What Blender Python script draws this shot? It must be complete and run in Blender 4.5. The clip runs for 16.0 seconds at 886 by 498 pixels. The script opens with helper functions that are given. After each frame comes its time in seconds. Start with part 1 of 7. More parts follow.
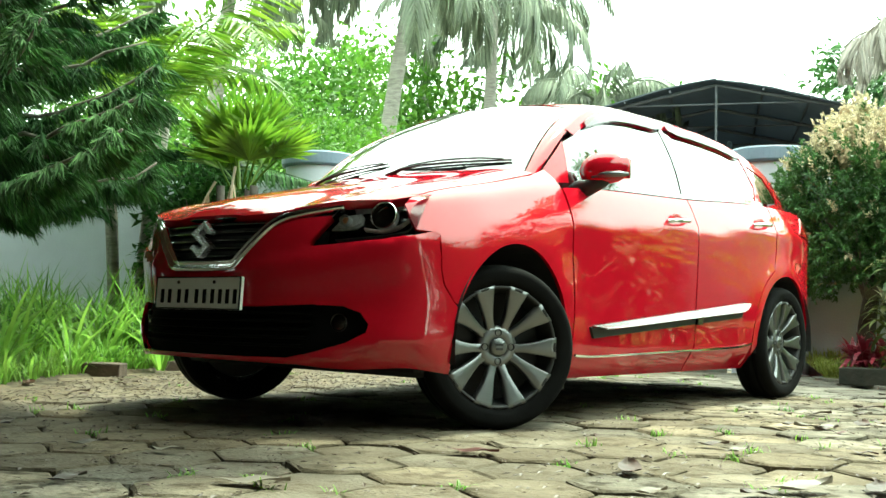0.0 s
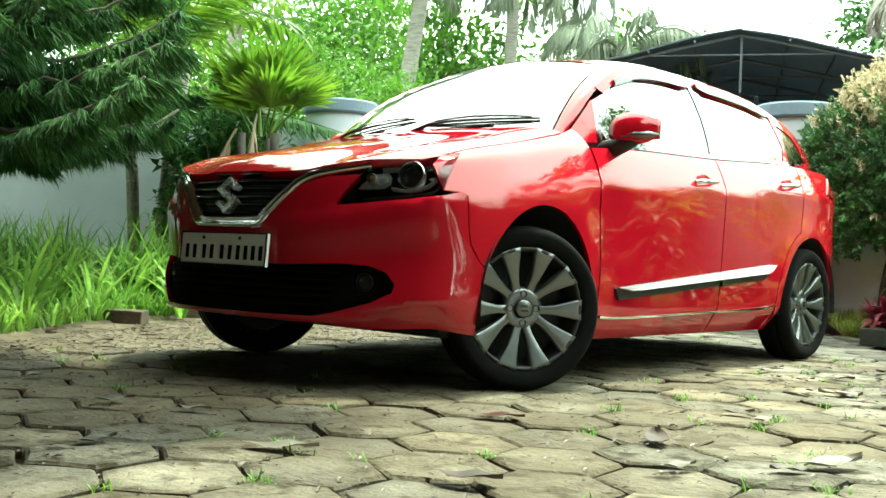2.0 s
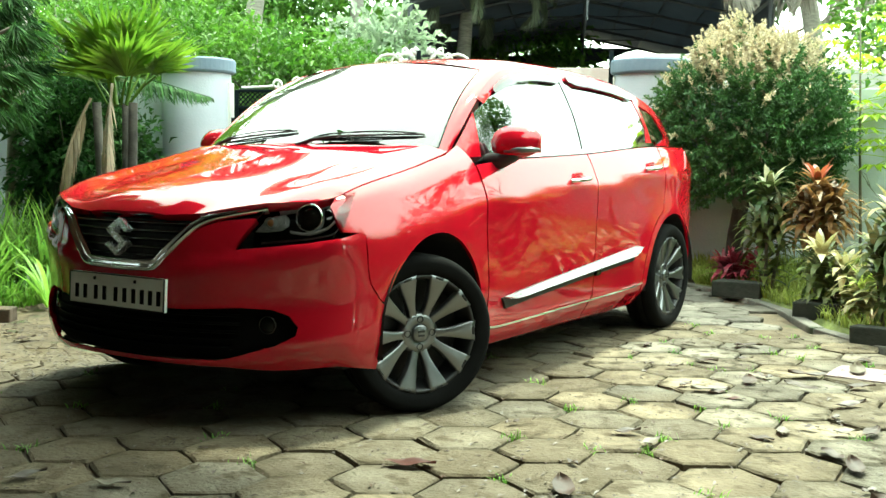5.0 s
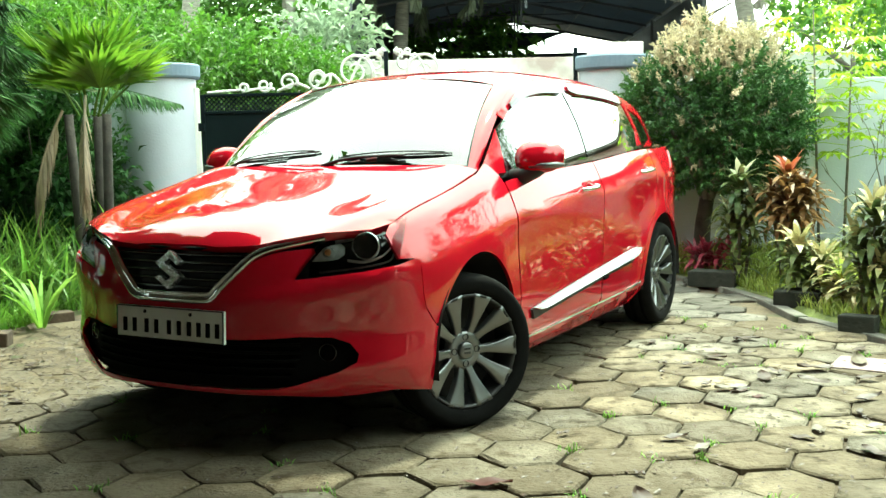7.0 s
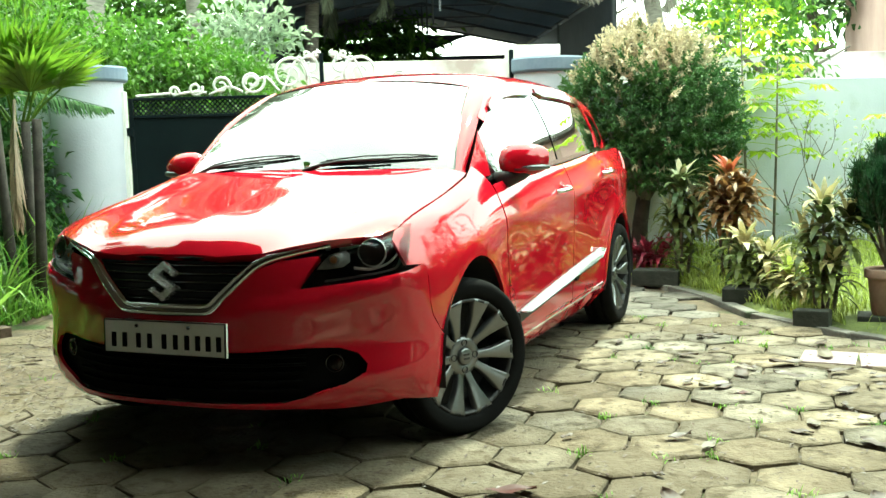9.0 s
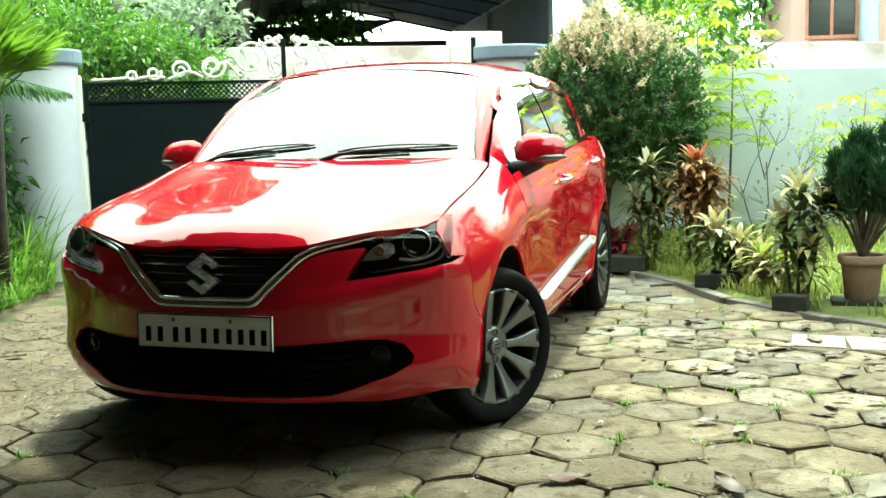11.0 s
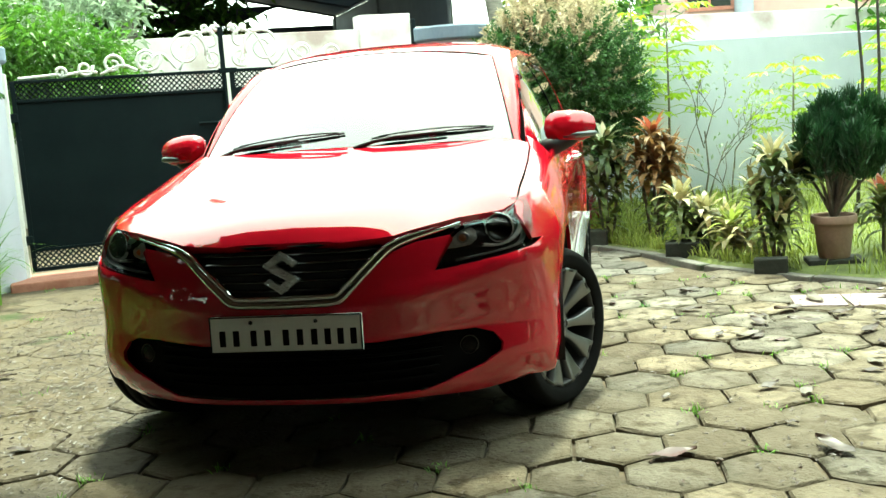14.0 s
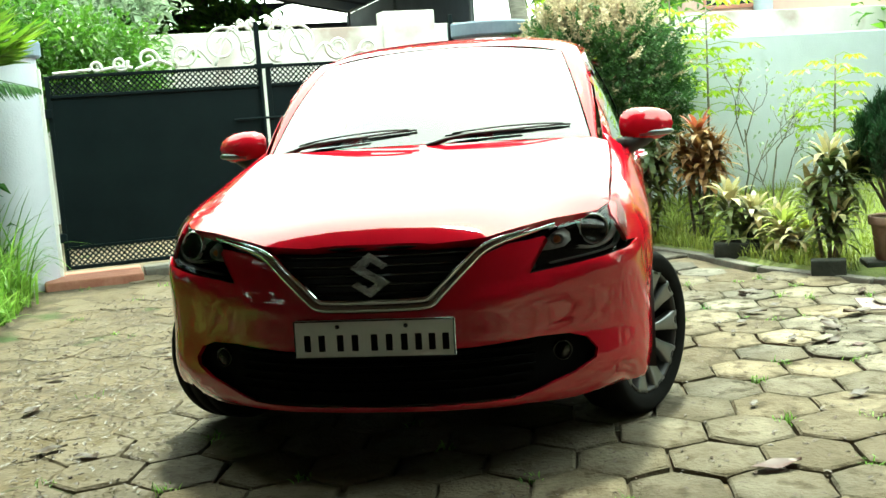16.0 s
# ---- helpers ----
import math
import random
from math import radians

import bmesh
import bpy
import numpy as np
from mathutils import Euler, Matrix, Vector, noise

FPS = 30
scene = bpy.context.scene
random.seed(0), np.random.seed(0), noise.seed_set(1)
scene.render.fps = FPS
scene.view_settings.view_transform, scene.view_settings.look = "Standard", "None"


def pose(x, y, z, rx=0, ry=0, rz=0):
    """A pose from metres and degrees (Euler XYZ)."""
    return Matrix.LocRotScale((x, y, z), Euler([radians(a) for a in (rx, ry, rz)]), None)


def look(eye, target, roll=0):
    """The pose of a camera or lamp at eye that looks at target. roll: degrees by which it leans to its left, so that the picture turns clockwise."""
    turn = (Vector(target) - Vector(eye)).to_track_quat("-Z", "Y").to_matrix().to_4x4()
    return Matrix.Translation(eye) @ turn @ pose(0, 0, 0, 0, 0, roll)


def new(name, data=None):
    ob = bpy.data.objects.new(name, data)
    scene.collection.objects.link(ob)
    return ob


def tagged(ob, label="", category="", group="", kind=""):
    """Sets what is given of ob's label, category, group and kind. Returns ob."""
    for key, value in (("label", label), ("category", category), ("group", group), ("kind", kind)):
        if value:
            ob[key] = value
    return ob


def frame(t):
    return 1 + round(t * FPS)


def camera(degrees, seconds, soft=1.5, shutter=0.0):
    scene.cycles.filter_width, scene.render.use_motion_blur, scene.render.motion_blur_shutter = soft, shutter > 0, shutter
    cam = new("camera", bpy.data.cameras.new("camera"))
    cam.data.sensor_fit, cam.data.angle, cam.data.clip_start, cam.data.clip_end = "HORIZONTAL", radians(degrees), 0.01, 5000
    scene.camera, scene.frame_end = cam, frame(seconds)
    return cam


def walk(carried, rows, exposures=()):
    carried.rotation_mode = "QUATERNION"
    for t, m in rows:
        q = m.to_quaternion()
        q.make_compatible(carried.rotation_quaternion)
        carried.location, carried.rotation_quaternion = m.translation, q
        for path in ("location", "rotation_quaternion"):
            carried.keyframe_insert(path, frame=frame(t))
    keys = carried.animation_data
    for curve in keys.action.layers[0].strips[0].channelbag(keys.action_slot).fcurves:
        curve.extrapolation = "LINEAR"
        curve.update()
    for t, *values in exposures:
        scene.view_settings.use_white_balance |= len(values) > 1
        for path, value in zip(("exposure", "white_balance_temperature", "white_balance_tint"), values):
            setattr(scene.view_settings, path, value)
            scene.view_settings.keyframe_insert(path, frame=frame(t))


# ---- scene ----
cam = camera(46.6, 16.0)
PATH = [
    (0, (3.184, -3.031, 0.424), (1.874, -1.525, 0.549), 1.3),
    (0.5, (3.174, -3.043, 0.43), (1.861, -1.539, 0.555), 1.3),
    (1, (3.17, -3.044, 0.439), (1.839, -1.556, 0.569), 1.7),
    (1.5, (3.154, -3.045, 0.452), (1.816, -1.561, 0.545), 2.2),
    (2, (3.135, -3.041, 0.483), (1.803, -1.549, 0.498), 2.4),
    (2.5, (3.101, -3.04, 0.534), (1.78, -1.539, 0.484), 2.7),
    (3, (3.055, -3.045, 0.637), (1.761, -1.525, 0.52), 2.6),
    (3.5, (3.045, -3.071, 0.747), (1.78, -1.53, 0.585), 2.2),
    (4, (3.044, -3.103, 0.836), (1.821, -1.529, 0.667), 1.7),
    (4.5, (3.04, -3.155, 0.895), (1.881, -1.533, 0.733), 1.1),
    (4.7, (3.044, -3.177, 0.922), (1.914, -1.535, 0.759), 0.9),
    (6.8, (2.694, -3.513, 1.113), (1.745, -1.764, 0.909), -1.2),
    (7, (2.662, -3.535, 1.124), (1.711, -1.787, 0.915), -1.2),
    (7.5, (2.55, -3.582, 1.131), (1.606, -1.832, 0.917), -1.6),
    (8, (2.455, -3.601, 1.133), (1.544, -1.835, 0.912), -1.8),
    (8.5, (2.367, -3.63, 1.127), (1.529, -1.827, 0.915), -1.8),
    (9, (2.27, -3.65, 1.136), (1.507, -1.813, 0.927), -1.7),
    (9.5, (2.173, -3.697, 1.143), (1.466, -1.838, 0.928), -1.9),
    (11.8, (1.637, -3.837, 1.173), (1.126, -1.92, 0.921), -1.2),
    (12, (1.591, -3.845, 1.169), (1.109, -1.92, 0.917), -1.3),
    (12.5, (1.458, -3.883, 1.169), (1.039, -1.945, 0.904), -2.4),
    (13, (1.343, -3.903, 1.176), (0.969, -1.957, 0.901), -3.1),
    (13.5, (1.207, -3.905, 1.182), (0.859, -1.955, 0.902), -3.8),
    (14, (1.097, -3.885, 1.191), (0.75, -1.936, 0.907), -4.0),
    (14.5, (0.983, -3.852, 1.194), (0.628, -1.904, 0.914), -3.8),
    (15, (0.898, -3.829, 1.193), (0.542, -1.881, 0.913), -3.7),
    (15.5, (0.83, -3.818, 1.198), (0.476, -1.87, 0.916), -3.6),
    (16, (0.788, -3.802, 1.204), (0.437, -1.854, 0.916), -3.8),
]
EXPOSURES = [(0.0, 0.97, 6560, -20), (16.0, 0.97, 6560, -20)]
walk(cam, [(t, look(eye, target, roll)) for t, eye, target, roll in PATH], EXPOSURES)

# ---- light ----
SUN_EL, SUN_AZ = 70.0, 86.0   # degrees; azimuth counted from +x towards +y
world = bpy.data.worlds.new("world")
scene.world = world
world.use_nodes = True
wn, wl = world.node_tree.nodes, world.node_tree.links
sky = wn.new("ShaderNodeTexSky")
sky.sky_type, sky.sun_disc = "NISHITA", False
sky.sun_elevation, sky.sun_rotation = radians(SUN_EL), radians(90 - SUN_AZ)
sky.air_density, sky.dust_density, sky.ozone_density = 1.0, 6.0, 1.0
haze = wn.new("ShaderNodeMix")
haze.data_type = "RGBA"
haze.inputs["Factor"].default_value = 0.6
haze.inputs["B"].default_value = (34.0, 35.0, 35.0, 1)
wl.new(sky.outputs["Color"], haze.inputs["A"])
wl.new(haze.outputs["Result"], wn["Background"].inputs["Color"])
wn["Background"].inputs["Strength"].default_value = 0.14

sun_data = bpy.data.lights.new("sun", "SUN")
sun_data.energy, sun_data.angle, sun_data.color = 5.0, radians(6.0), (1.0, 0.95, 0.86)
sun = new("sun", sun_data)
_a, _e = radians(SUN_AZ), radians(SUN_EL)
sun.matrix_world = look(Vector((math.cos(_a) * math.cos(_e), math.sin(_a) * math.cos(_e), math.sin(_e))) * 30, (0, 0, 0))


# ---- building helpers ----
def bm_mesh(name, bm, smooth=False):
    me = bpy.data.meshes.new(name)
    bm.normal_update()
    bm.to_mesh(me)
    bm.free()
    if smooth:
        me.shade_smooth()
    return me


def part(name, geo, material, parent=None, label="", smooth=False, at=None):
    """One mesh object, linked under parent where there is one."""
    me = geo if isinstance(geo, bpy.types.Mesh) else bm_mesh(name, geo, smooth)
    if material is not None and not me.materials:
        me.materials.append(material)
    ob = new(name, me)
    if at is not None:
        ob.matrix_basis = at
    if parent is not None:
        ob.parent = parent
    if label:
        tagged(ob, label)
    return ob


def thing(name, label, category, m=None, group="", kind=""):
    ob = new(name)
    ob.empty_display_size = 0.1
    if m is not None:
        ob.matrix_basis = m
    return tagged(ob, label, category, group, kind)


def box(bm, x0, x1, y0, y1, z0, z1, m=None):
    vs = [bm.verts.new((x, y, z)) for x in (x0, x1) for y in (y0, y1) for z in (z0, z1)]
    if m is not None:
        for v in vs:
            v.co = m @ v.co
    for f in ((0, 1, 3, 2), (4, 6, 7, 5), (0, 4, 5, 1), (2, 3, 7, 6), (0, 2, 6, 4), (1, 5, 7, 3)):
        bm.faces.new([vs[i] for i in f])
    return vs


def bevelled_box(x0, x1, y0, y1, z0, z1, r=0.01, seg=2, m=None):
    bm = bmesh.new()
    box(bm, x0, x1, y0, y1, z0, z1)
    bmesh.ops.bevel(bm, geom=bm.edges[:], offset=r, segments=seg, affect="EDGES", profile=0.6)
    if m is not None:
        bmesh.ops.transform(bm, matrix=m, verts=bm.verts)
    bmesh.ops.recalc_face_normals(bm, faces=bm.faces[:])
    return bm


def tube(bm, pts, radii, seg=8, cap=True):
    """A round tube along pts."""
    pts = [Vector(p) for p in pts]
    if not hasattr(radii, "__len__"):
        radii = [radii] * len(pts)
    rings, side = [], None
    for i, p in enumerate(pts):
        d = (pts[min(i + 1, len(pts) - 1)] - pts[max(i - 1, 0)]).normalized()
        if side is None:
            side = d.cross(Vector((0, 0, 1)) if abs(d.z) < 0.9 else Vector((1, 0, 0))).normalized()
        side = (side - d * side.dot(d)).normalized()
        up = d.cross(side)
        rings.append([bm.verts.new(p + (side * math.cos(2 * math.pi * k / seg) + up * math.sin(2 * math.pi * k / seg)) * radii[i]) for k in range(seg)])
    for a, b in zip(rings, rings[1:]):
        for k in range(seg):
            bm.faces.new((a[k], a[(k + 1) % seg], b[(k + 1) % seg], b[k]))
    if cap:
        bm.faces.new(rings[0][::-1])
        bm.faces.new(rings[-1])
    return rings


def lathe(bm, profile, seg=40, m=None, cap=False):
    """Turns (radius, height) pairs about z."""
    rings = []
    for r, h in profile:
        ring = [Vector((r * math.cos(2 * math.pi * k / seg), r * math.sin(2 * math.pi * k / seg), h)) for k in range(seg)]
        rings.append([bm.verts.new(m @ v if m is not None else v) for v in ring])
    for a, b in zip(rings, rings[1:]):
        for k in range(seg):
            bm.faces.new((a[k], a[(k + 1) % seg], b[(k + 1) % seg], b[k]))
    if cap:
        bm.faces.new(rings[0][::-1])
        bm.faces.new(rings[-1])
    return rings


def smooth_line(pts, n=6):
    """Catmull-Rom through the points, n steps a span."""
    p = np.array(pts, float)
    q = np.vstack([2 * p[0] - p[1], p, 2 * p[-1] - p[-2]])
    out = []
    for i in range(1, len(q) - 2):
        for k in range(n):
            t = k / n
            out.append(0.5 * (2 * q[i] + (q[i + 1] - q[i - 1]) * t + (2 * q[i - 1] - 5 * q[i] + 4 * q[i + 1] - q[i + 2]) * t**2 + (3 * q[i] - q[i - 1] - 3 * q[i + 1] + q[i + 2]) * t**3))
    out.append(p[-1])
    return np.array(out)


def raw_mesh(name, verts, faces, smooth=False):
    me = bpy.data.meshes.new(name)
    me.from_pydata(np.asarray(verts).reshape(-1, 3).tolist(), [], [list(map(int, f)) for f in faces])
    if smooth:
        me.shade_smooth()
    return me


def leaf_mesh(name, base, way, normal, length, width, droop=0.25, fold=0.25, extra=None):
    """Many folded leaves, each of two segments with a bent tip. Arrays with a row for each leaf."""
    base, way, normal = (np.asarray(a, float) for a in (base, way, normal))
    n = len(base)
    length, width = np.broadcast_to(length, n)[:, None], np.broadcast_to(width, n)[:, None]
    way /= np.linalg.norm(way, axis=1, keepdims=True) + 1e-9
    side = np.cross(way, normal)
    side /= np.linalg.norm(side, axis=1, keepdims=True) + 1e-9
    up = np.cross(side, way)
    down = np.array([[0, 0, -1.0]])
    mid = base + way * length * 0.45 + up * length * 0.04
    tip = base + way * length + down * length * droop
    left, right = mid + side * width * 0.5 + up * width * fold, mid - side * width * 0.5 + up * width * fold
    v = np.stack([base, left, mid, right, tip], 1).reshape(-1, 3)
    k = np.arange(n)[:, None] * 5
    f = np.concatenate([k + [0, 2, 1], k + [0, 3, 2], k + [1, 2, 4], k + [2, 3, 4]])
    return raw_mesh(name, v, f)


# ---- materials ----
def surf(name, c1, c2=None, scale=6.0, rough=0.6, metal=0.0, bump=0.0, bscale=40.0, coat=0.0, spec=0.5, per_object=0.0, per_island=0.0, speck=None, detail=6.0, rvar=0.1, stretch=None, scatter=False):
    m = bpy.data.materials.new(name)
    m.use_nodes = True
    n, l = m.node_tree.nodes, m.node_tree.links
    b = n["Principled BSDF"]
    b.inputs["Metallic"].default_value, b.inputs["Roughness"].default_value = metal, rough
    b.inputs["Coat Weight"].default_value, b.inputs["Coat Roughness"].default_value = coat, 0.03
    b.inputs["Specular IOR Level"].default_value = spec
    tc = n.new("ShaderNodeTexCoord")
    vec = tc.outputs["Object"]
    if scatter:
        loc, shift = n.new("ShaderNodeObjectInfo"), n.new("ShaderNodeVectorMath")
        shift.operation = "MULTIPLY_ADD"
        shift.inputs[1].default_value = (3.7, 3.7, 3.7)
        l.new(loc.outputs["Location"], shift.inputs[0])
        l.new(vec, shift.inputs[2])
        vec = shift.outputs["Vector"]
    if stretch:
        mp = n.new("ShaderNodeMapping")
        mp.inputs["Scale"].default_value = stretch
        l.new(vec, mp.inputs["Vector"])
        vec = mp.outputs["Vector"]
    c2 = c2 or c1
    big, fine = n.new("ShaderNodeTexNoise"), n.new("ShaderNodeTexNoise")
    for node, s in ((big, scale), (fine, scale * 7)):
        node.inputs["Scale"].default_value, node.inputs["Detail"].default_value = s, detail
        l.new(vec, node.inputs["Vector"])
    add = n.new("ShaderNodeMath")
    add.operation = "MULTIPLY_ADD"
    l.new(fine.outputs["Fac"], add.inputs[0])
    add.inputs[1].default_value = 0.45
    l.new(big.outputs["Fac"], add.inputs[2])
    ramp = n.new("ShaderNodeValToRGB")
    ramp.color_ramp.elements[0].position, ramp.color_ramp.elements[1].position = 0.5, 0.95
    ramp.color_ramp.elements[0].color, ramp.color_ramp.elements[1].color = (*c1, 1), (*c2, 1)
    l.new(add.outputs[0], ramp.inputs["Fac"])
    col = ramp.outputs["Color"]
    if speck:
        v = n.new("ShaderNodeTexNoise")
        v.inputs["Scale"].default_value, v.inputs["Detail"].default_value = speck[1], 8.0
        l.new(vec, v.inputs["Vector"])
        r = n.new("ShaderNodeValToRGB")
        r.color_ramp.elements[0].position, r.color_ramp.elements[1].position = speck[2], speck[2] + 0.12
        l.new(v.outputs["Fac"], r.inputs["Fac"])
        mx = n.new("ShaderNodeMix")
        mx.data_type = "RGBA"
        l.new(r.outputs["Color"], mx.inputs["Factor"])
        l.new(col, mx.inputs["A"])
        mx.inputs["B"].default_value = (*speck[0], 1)
        col = mx.outputs["Result"]
    for amount, node, out in ((per_object, "ShaderNodeObjectInfo", "Random"), (per_island, "ShaderNodeNewGeometry", "Random Per Island")):
        if amount:
            hs, oi = n.new("ShaderNodeHueSaturation"), n.new(node)
            mr = n.new("ShaderNodeMapRange")
            mr.inputs["To Min"].default_value, mr.inputs["To Max"].default_value = 1 - amount, 1 + amount
            l.new(oi.outputs[out], mr.inputs["Value"])
            l.new(mr.outputs["Result"], hs.inputs["Value"])
            l.new(col, hs.inputs["Color"])
            col = hs.outputs["Color"]
    l.new(col, b.inputs["Base Color"])
    if rvar:
        rr = n.new("ShaderNodeMapRange")
        rr.inputs["To Min"].default_value, rr.inputs["To Max"].default_value = max(rough - rvar, 0.02), min(rough + rvar, 1)
        l.new(fine.outputs["Fac"], rr.inputs["Value"])
        l.new(rr.outputs["Result"], b.inputs["Roughness"])
    if bump:
        t = n.new("ShaderNodeTexNoise")
        t.inputs["Scale"].default_value, t.inputs["Detail"].default_value = bscale, 8.0
        l.new(vec, t.inputs["Vector"])
        bp = n.new("ShaderNodeBump")
        bp.inputs["Strength"].default_value, bp.inputs["Distance"].default_value = bump, 0.01
        l.new(t.outputs["Fac"], bp.inputs["Height"])
        l.new(bp.outputs["Normal"], b.inputs["Normal"])
    return m


def leafy(name, c1, c2, through_light=0.35, rough=0.45, island=0.35, scale=2.0):
    """Leaf: varied from leaf to leaf, lets some light through."""
    m = surf(name, c1, c2, scale=scale, rough=rough, per_island=island, rvar=0.0)
    n, l = m.node_tree.nodes, m.node_tree.links
    b = n["Principled BSDF"]
    tr, mx = n.new("ShaderNodeBsdfTranslucent"), n.new("ShaderNodeMixShader")
    src = b.inputs["Base Color"].links[0].from_socket
    l.new(src, tr.inputs["Color"])
    mx.inputs[0].default_value = through_light
    l.new(b.outputs[0], mx.inputs[1])
    l.new(tr.outputs[0], mx.inputs[2])
    l.new(mx.outputs[0], n["Material Output"].inputs["Surface"])
    return m


def glassy(name, tint, gloss=1.0):
    m = bpy.data.materials.new(name)
    m.use_nodes = True
    n, l = m.node_tree.nodes, m.node_tree.links
    n.remove(n["Principled BSDF"])
    fr, tr, gl, mx = (n.new("ShaderNode" + k) for k in ("Fresnel", "BsdfTransparent", "BsdfGlossy", "MixShader"))
    fr.inputs["IOR"].default_value = 1.55
    mu = n.new("ShaderNodeMath")
    mu.operation, mu.use_clamp = "MULTIPLY", True
    mu.inputs[1].default_value = gloss
    l.new(fr.outputs[0], mu.inputs[0])
    tr.inputs["Color"].default_value = (*tint, 1)
    gl.inputs["Roughness"].default_value = 0.01
    l.new(mu.outputs[0], mx.inputs[0])
    l.new(tr.outputs[0], mx.inputs[1])
    l.new(gl.outputs[0], mx.inputs[2])
    l.new(mx.outputs[0], n["Material Output"].inputs["Surface"])
    return m


RED = surf("red_car_paint", (0.38, 0.003, 0.015), (0.41, 0.004, 0.018), scale=3, rough=0.36, coat=1.0, rvar=0.03, spec=0.0)
RED.node_tree.nodes["Principled BSDF"].inputs["Coat IOR"].default_value = 1.64
BLACK_PLASTIC = surf("black_plastic", (0.006, 0.0065, 0.007), (0.011, 0.0115, 0.012), scale=20, rough=0.5, bump=0.05, bscale=300)
GLOSS_BLACK = surf("gloss_black", (0.008, 0.008, 0.009), rough=0.12, rvar=0.03)
GLASS_BLACK = surf("polished_black", (0.008, 0.008, 0.009), rough=0.1, rvar=0.02, coat=1.0)
GLASS_BLACK.node_tree.nodes["Principled BSDF"].inputs["Coat IOR"].default_value = 2.2
STRIP = surf("brushed_bright_strip", (0.20, 0.21, 0.205), (0.28, 0.29, 0.28), scale=12, rough=0.22, metal=1.0, rvar=0.05)
DARK = surf("dark_underbody", (0.006, 0.006, 0.006), (0.012, 0.012, 0.012), rough=0.8)
INTAKE_BLACK = surf("intake_black", (0.002, 0.002, 0.002), (0.004, 0.004, 0.004), rough=0.85, spec=0.05)
RUBBER = surf("tyre_rubber", (0.003, 0.003, 0.003), (0.006, 0.006, 0.006), scale=14, rough=0.9, spec=0.1, bump=0.1, bscale=120)
CHROME = surf("chrome", (0.78, 0.79, 0.80), rough=0.08, metal=1.0, rvar=0.03)
ALLOY = surf("alloy_silver", (0.17, 0.175, 0.18), (0.20, 0.205, 0.21), scale=4, rough=0.30, metal=0.85, rvar=0.03)
ALLOY_DARK = surf("alloy_dark", (0.03, 0.03, 0.032), rough=0.5, metal=0.4)
PLATE_WHITE = surf("plate_white", (0.76, 0.77, 0.74), (0.84, 0.85, 0.82), scale=8, rough=0.6, spec=0.2)
SCREEN_GLASS = glassy("windscreen_glass", (0.42, 0.47, 0.45), 3.2)
SIDE_GLASS = glassy("side_glass", (0.22, 0.26, 0.25), 3.0)
LENS_GLASS = glassy("lens_glass", (0.97, 0.98, 0.98), 0.9)
SMOKED = glassy("smoked_plastic", (0.45, 0.48, 0.47), 1.6)
AMBER = surf("amber_bulb", (0.75, 0.32, 0.14), rough=0.3)
TAIL_RED = surf("tail_lamp_red", (0.35, 0.01, 0.01), rough=0.1, coat=1.0)
SEAT = surf("seat_cloth", (0.03, 0.03, 0.032), (0.05, 0.05, 0.052), scale=30, rough=0.9)
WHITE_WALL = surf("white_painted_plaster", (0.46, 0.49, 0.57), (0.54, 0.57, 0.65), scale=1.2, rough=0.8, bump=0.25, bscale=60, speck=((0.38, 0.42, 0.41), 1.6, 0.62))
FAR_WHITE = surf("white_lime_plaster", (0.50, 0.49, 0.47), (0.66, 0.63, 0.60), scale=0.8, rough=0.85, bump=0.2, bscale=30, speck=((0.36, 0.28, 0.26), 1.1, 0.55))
CAP_BLUE = surf("blue_grey_paint", (0.13, 0.18, 0.25), (0.18, 0.23, 0.30), scale=5, rough=0.6, bump=0.1)
GATE_BLACK = surf("black_gate_paint", (0.003, 0.007, 0.009), (0.006, 0.012, 0.014), scale=3, rough=0.65, spec=0.1)
GATE_WHITE = surf("white_gate_paint", (0.70, 0.72, 0.70), (0.82, 0.83, 0.80), scale=9, rough=0.4)
PAVER = surf("concrete_paver", (0.072, 0.065, 0.054), (0.218, 0.205, 0.180), scale=4.5, rough=0.9, spec=0.25, bump=1.0, bscale=60, per_object=0.32, scatter=True, speck=((0.036, 0.029, 0.018), 11.0, 0.53))


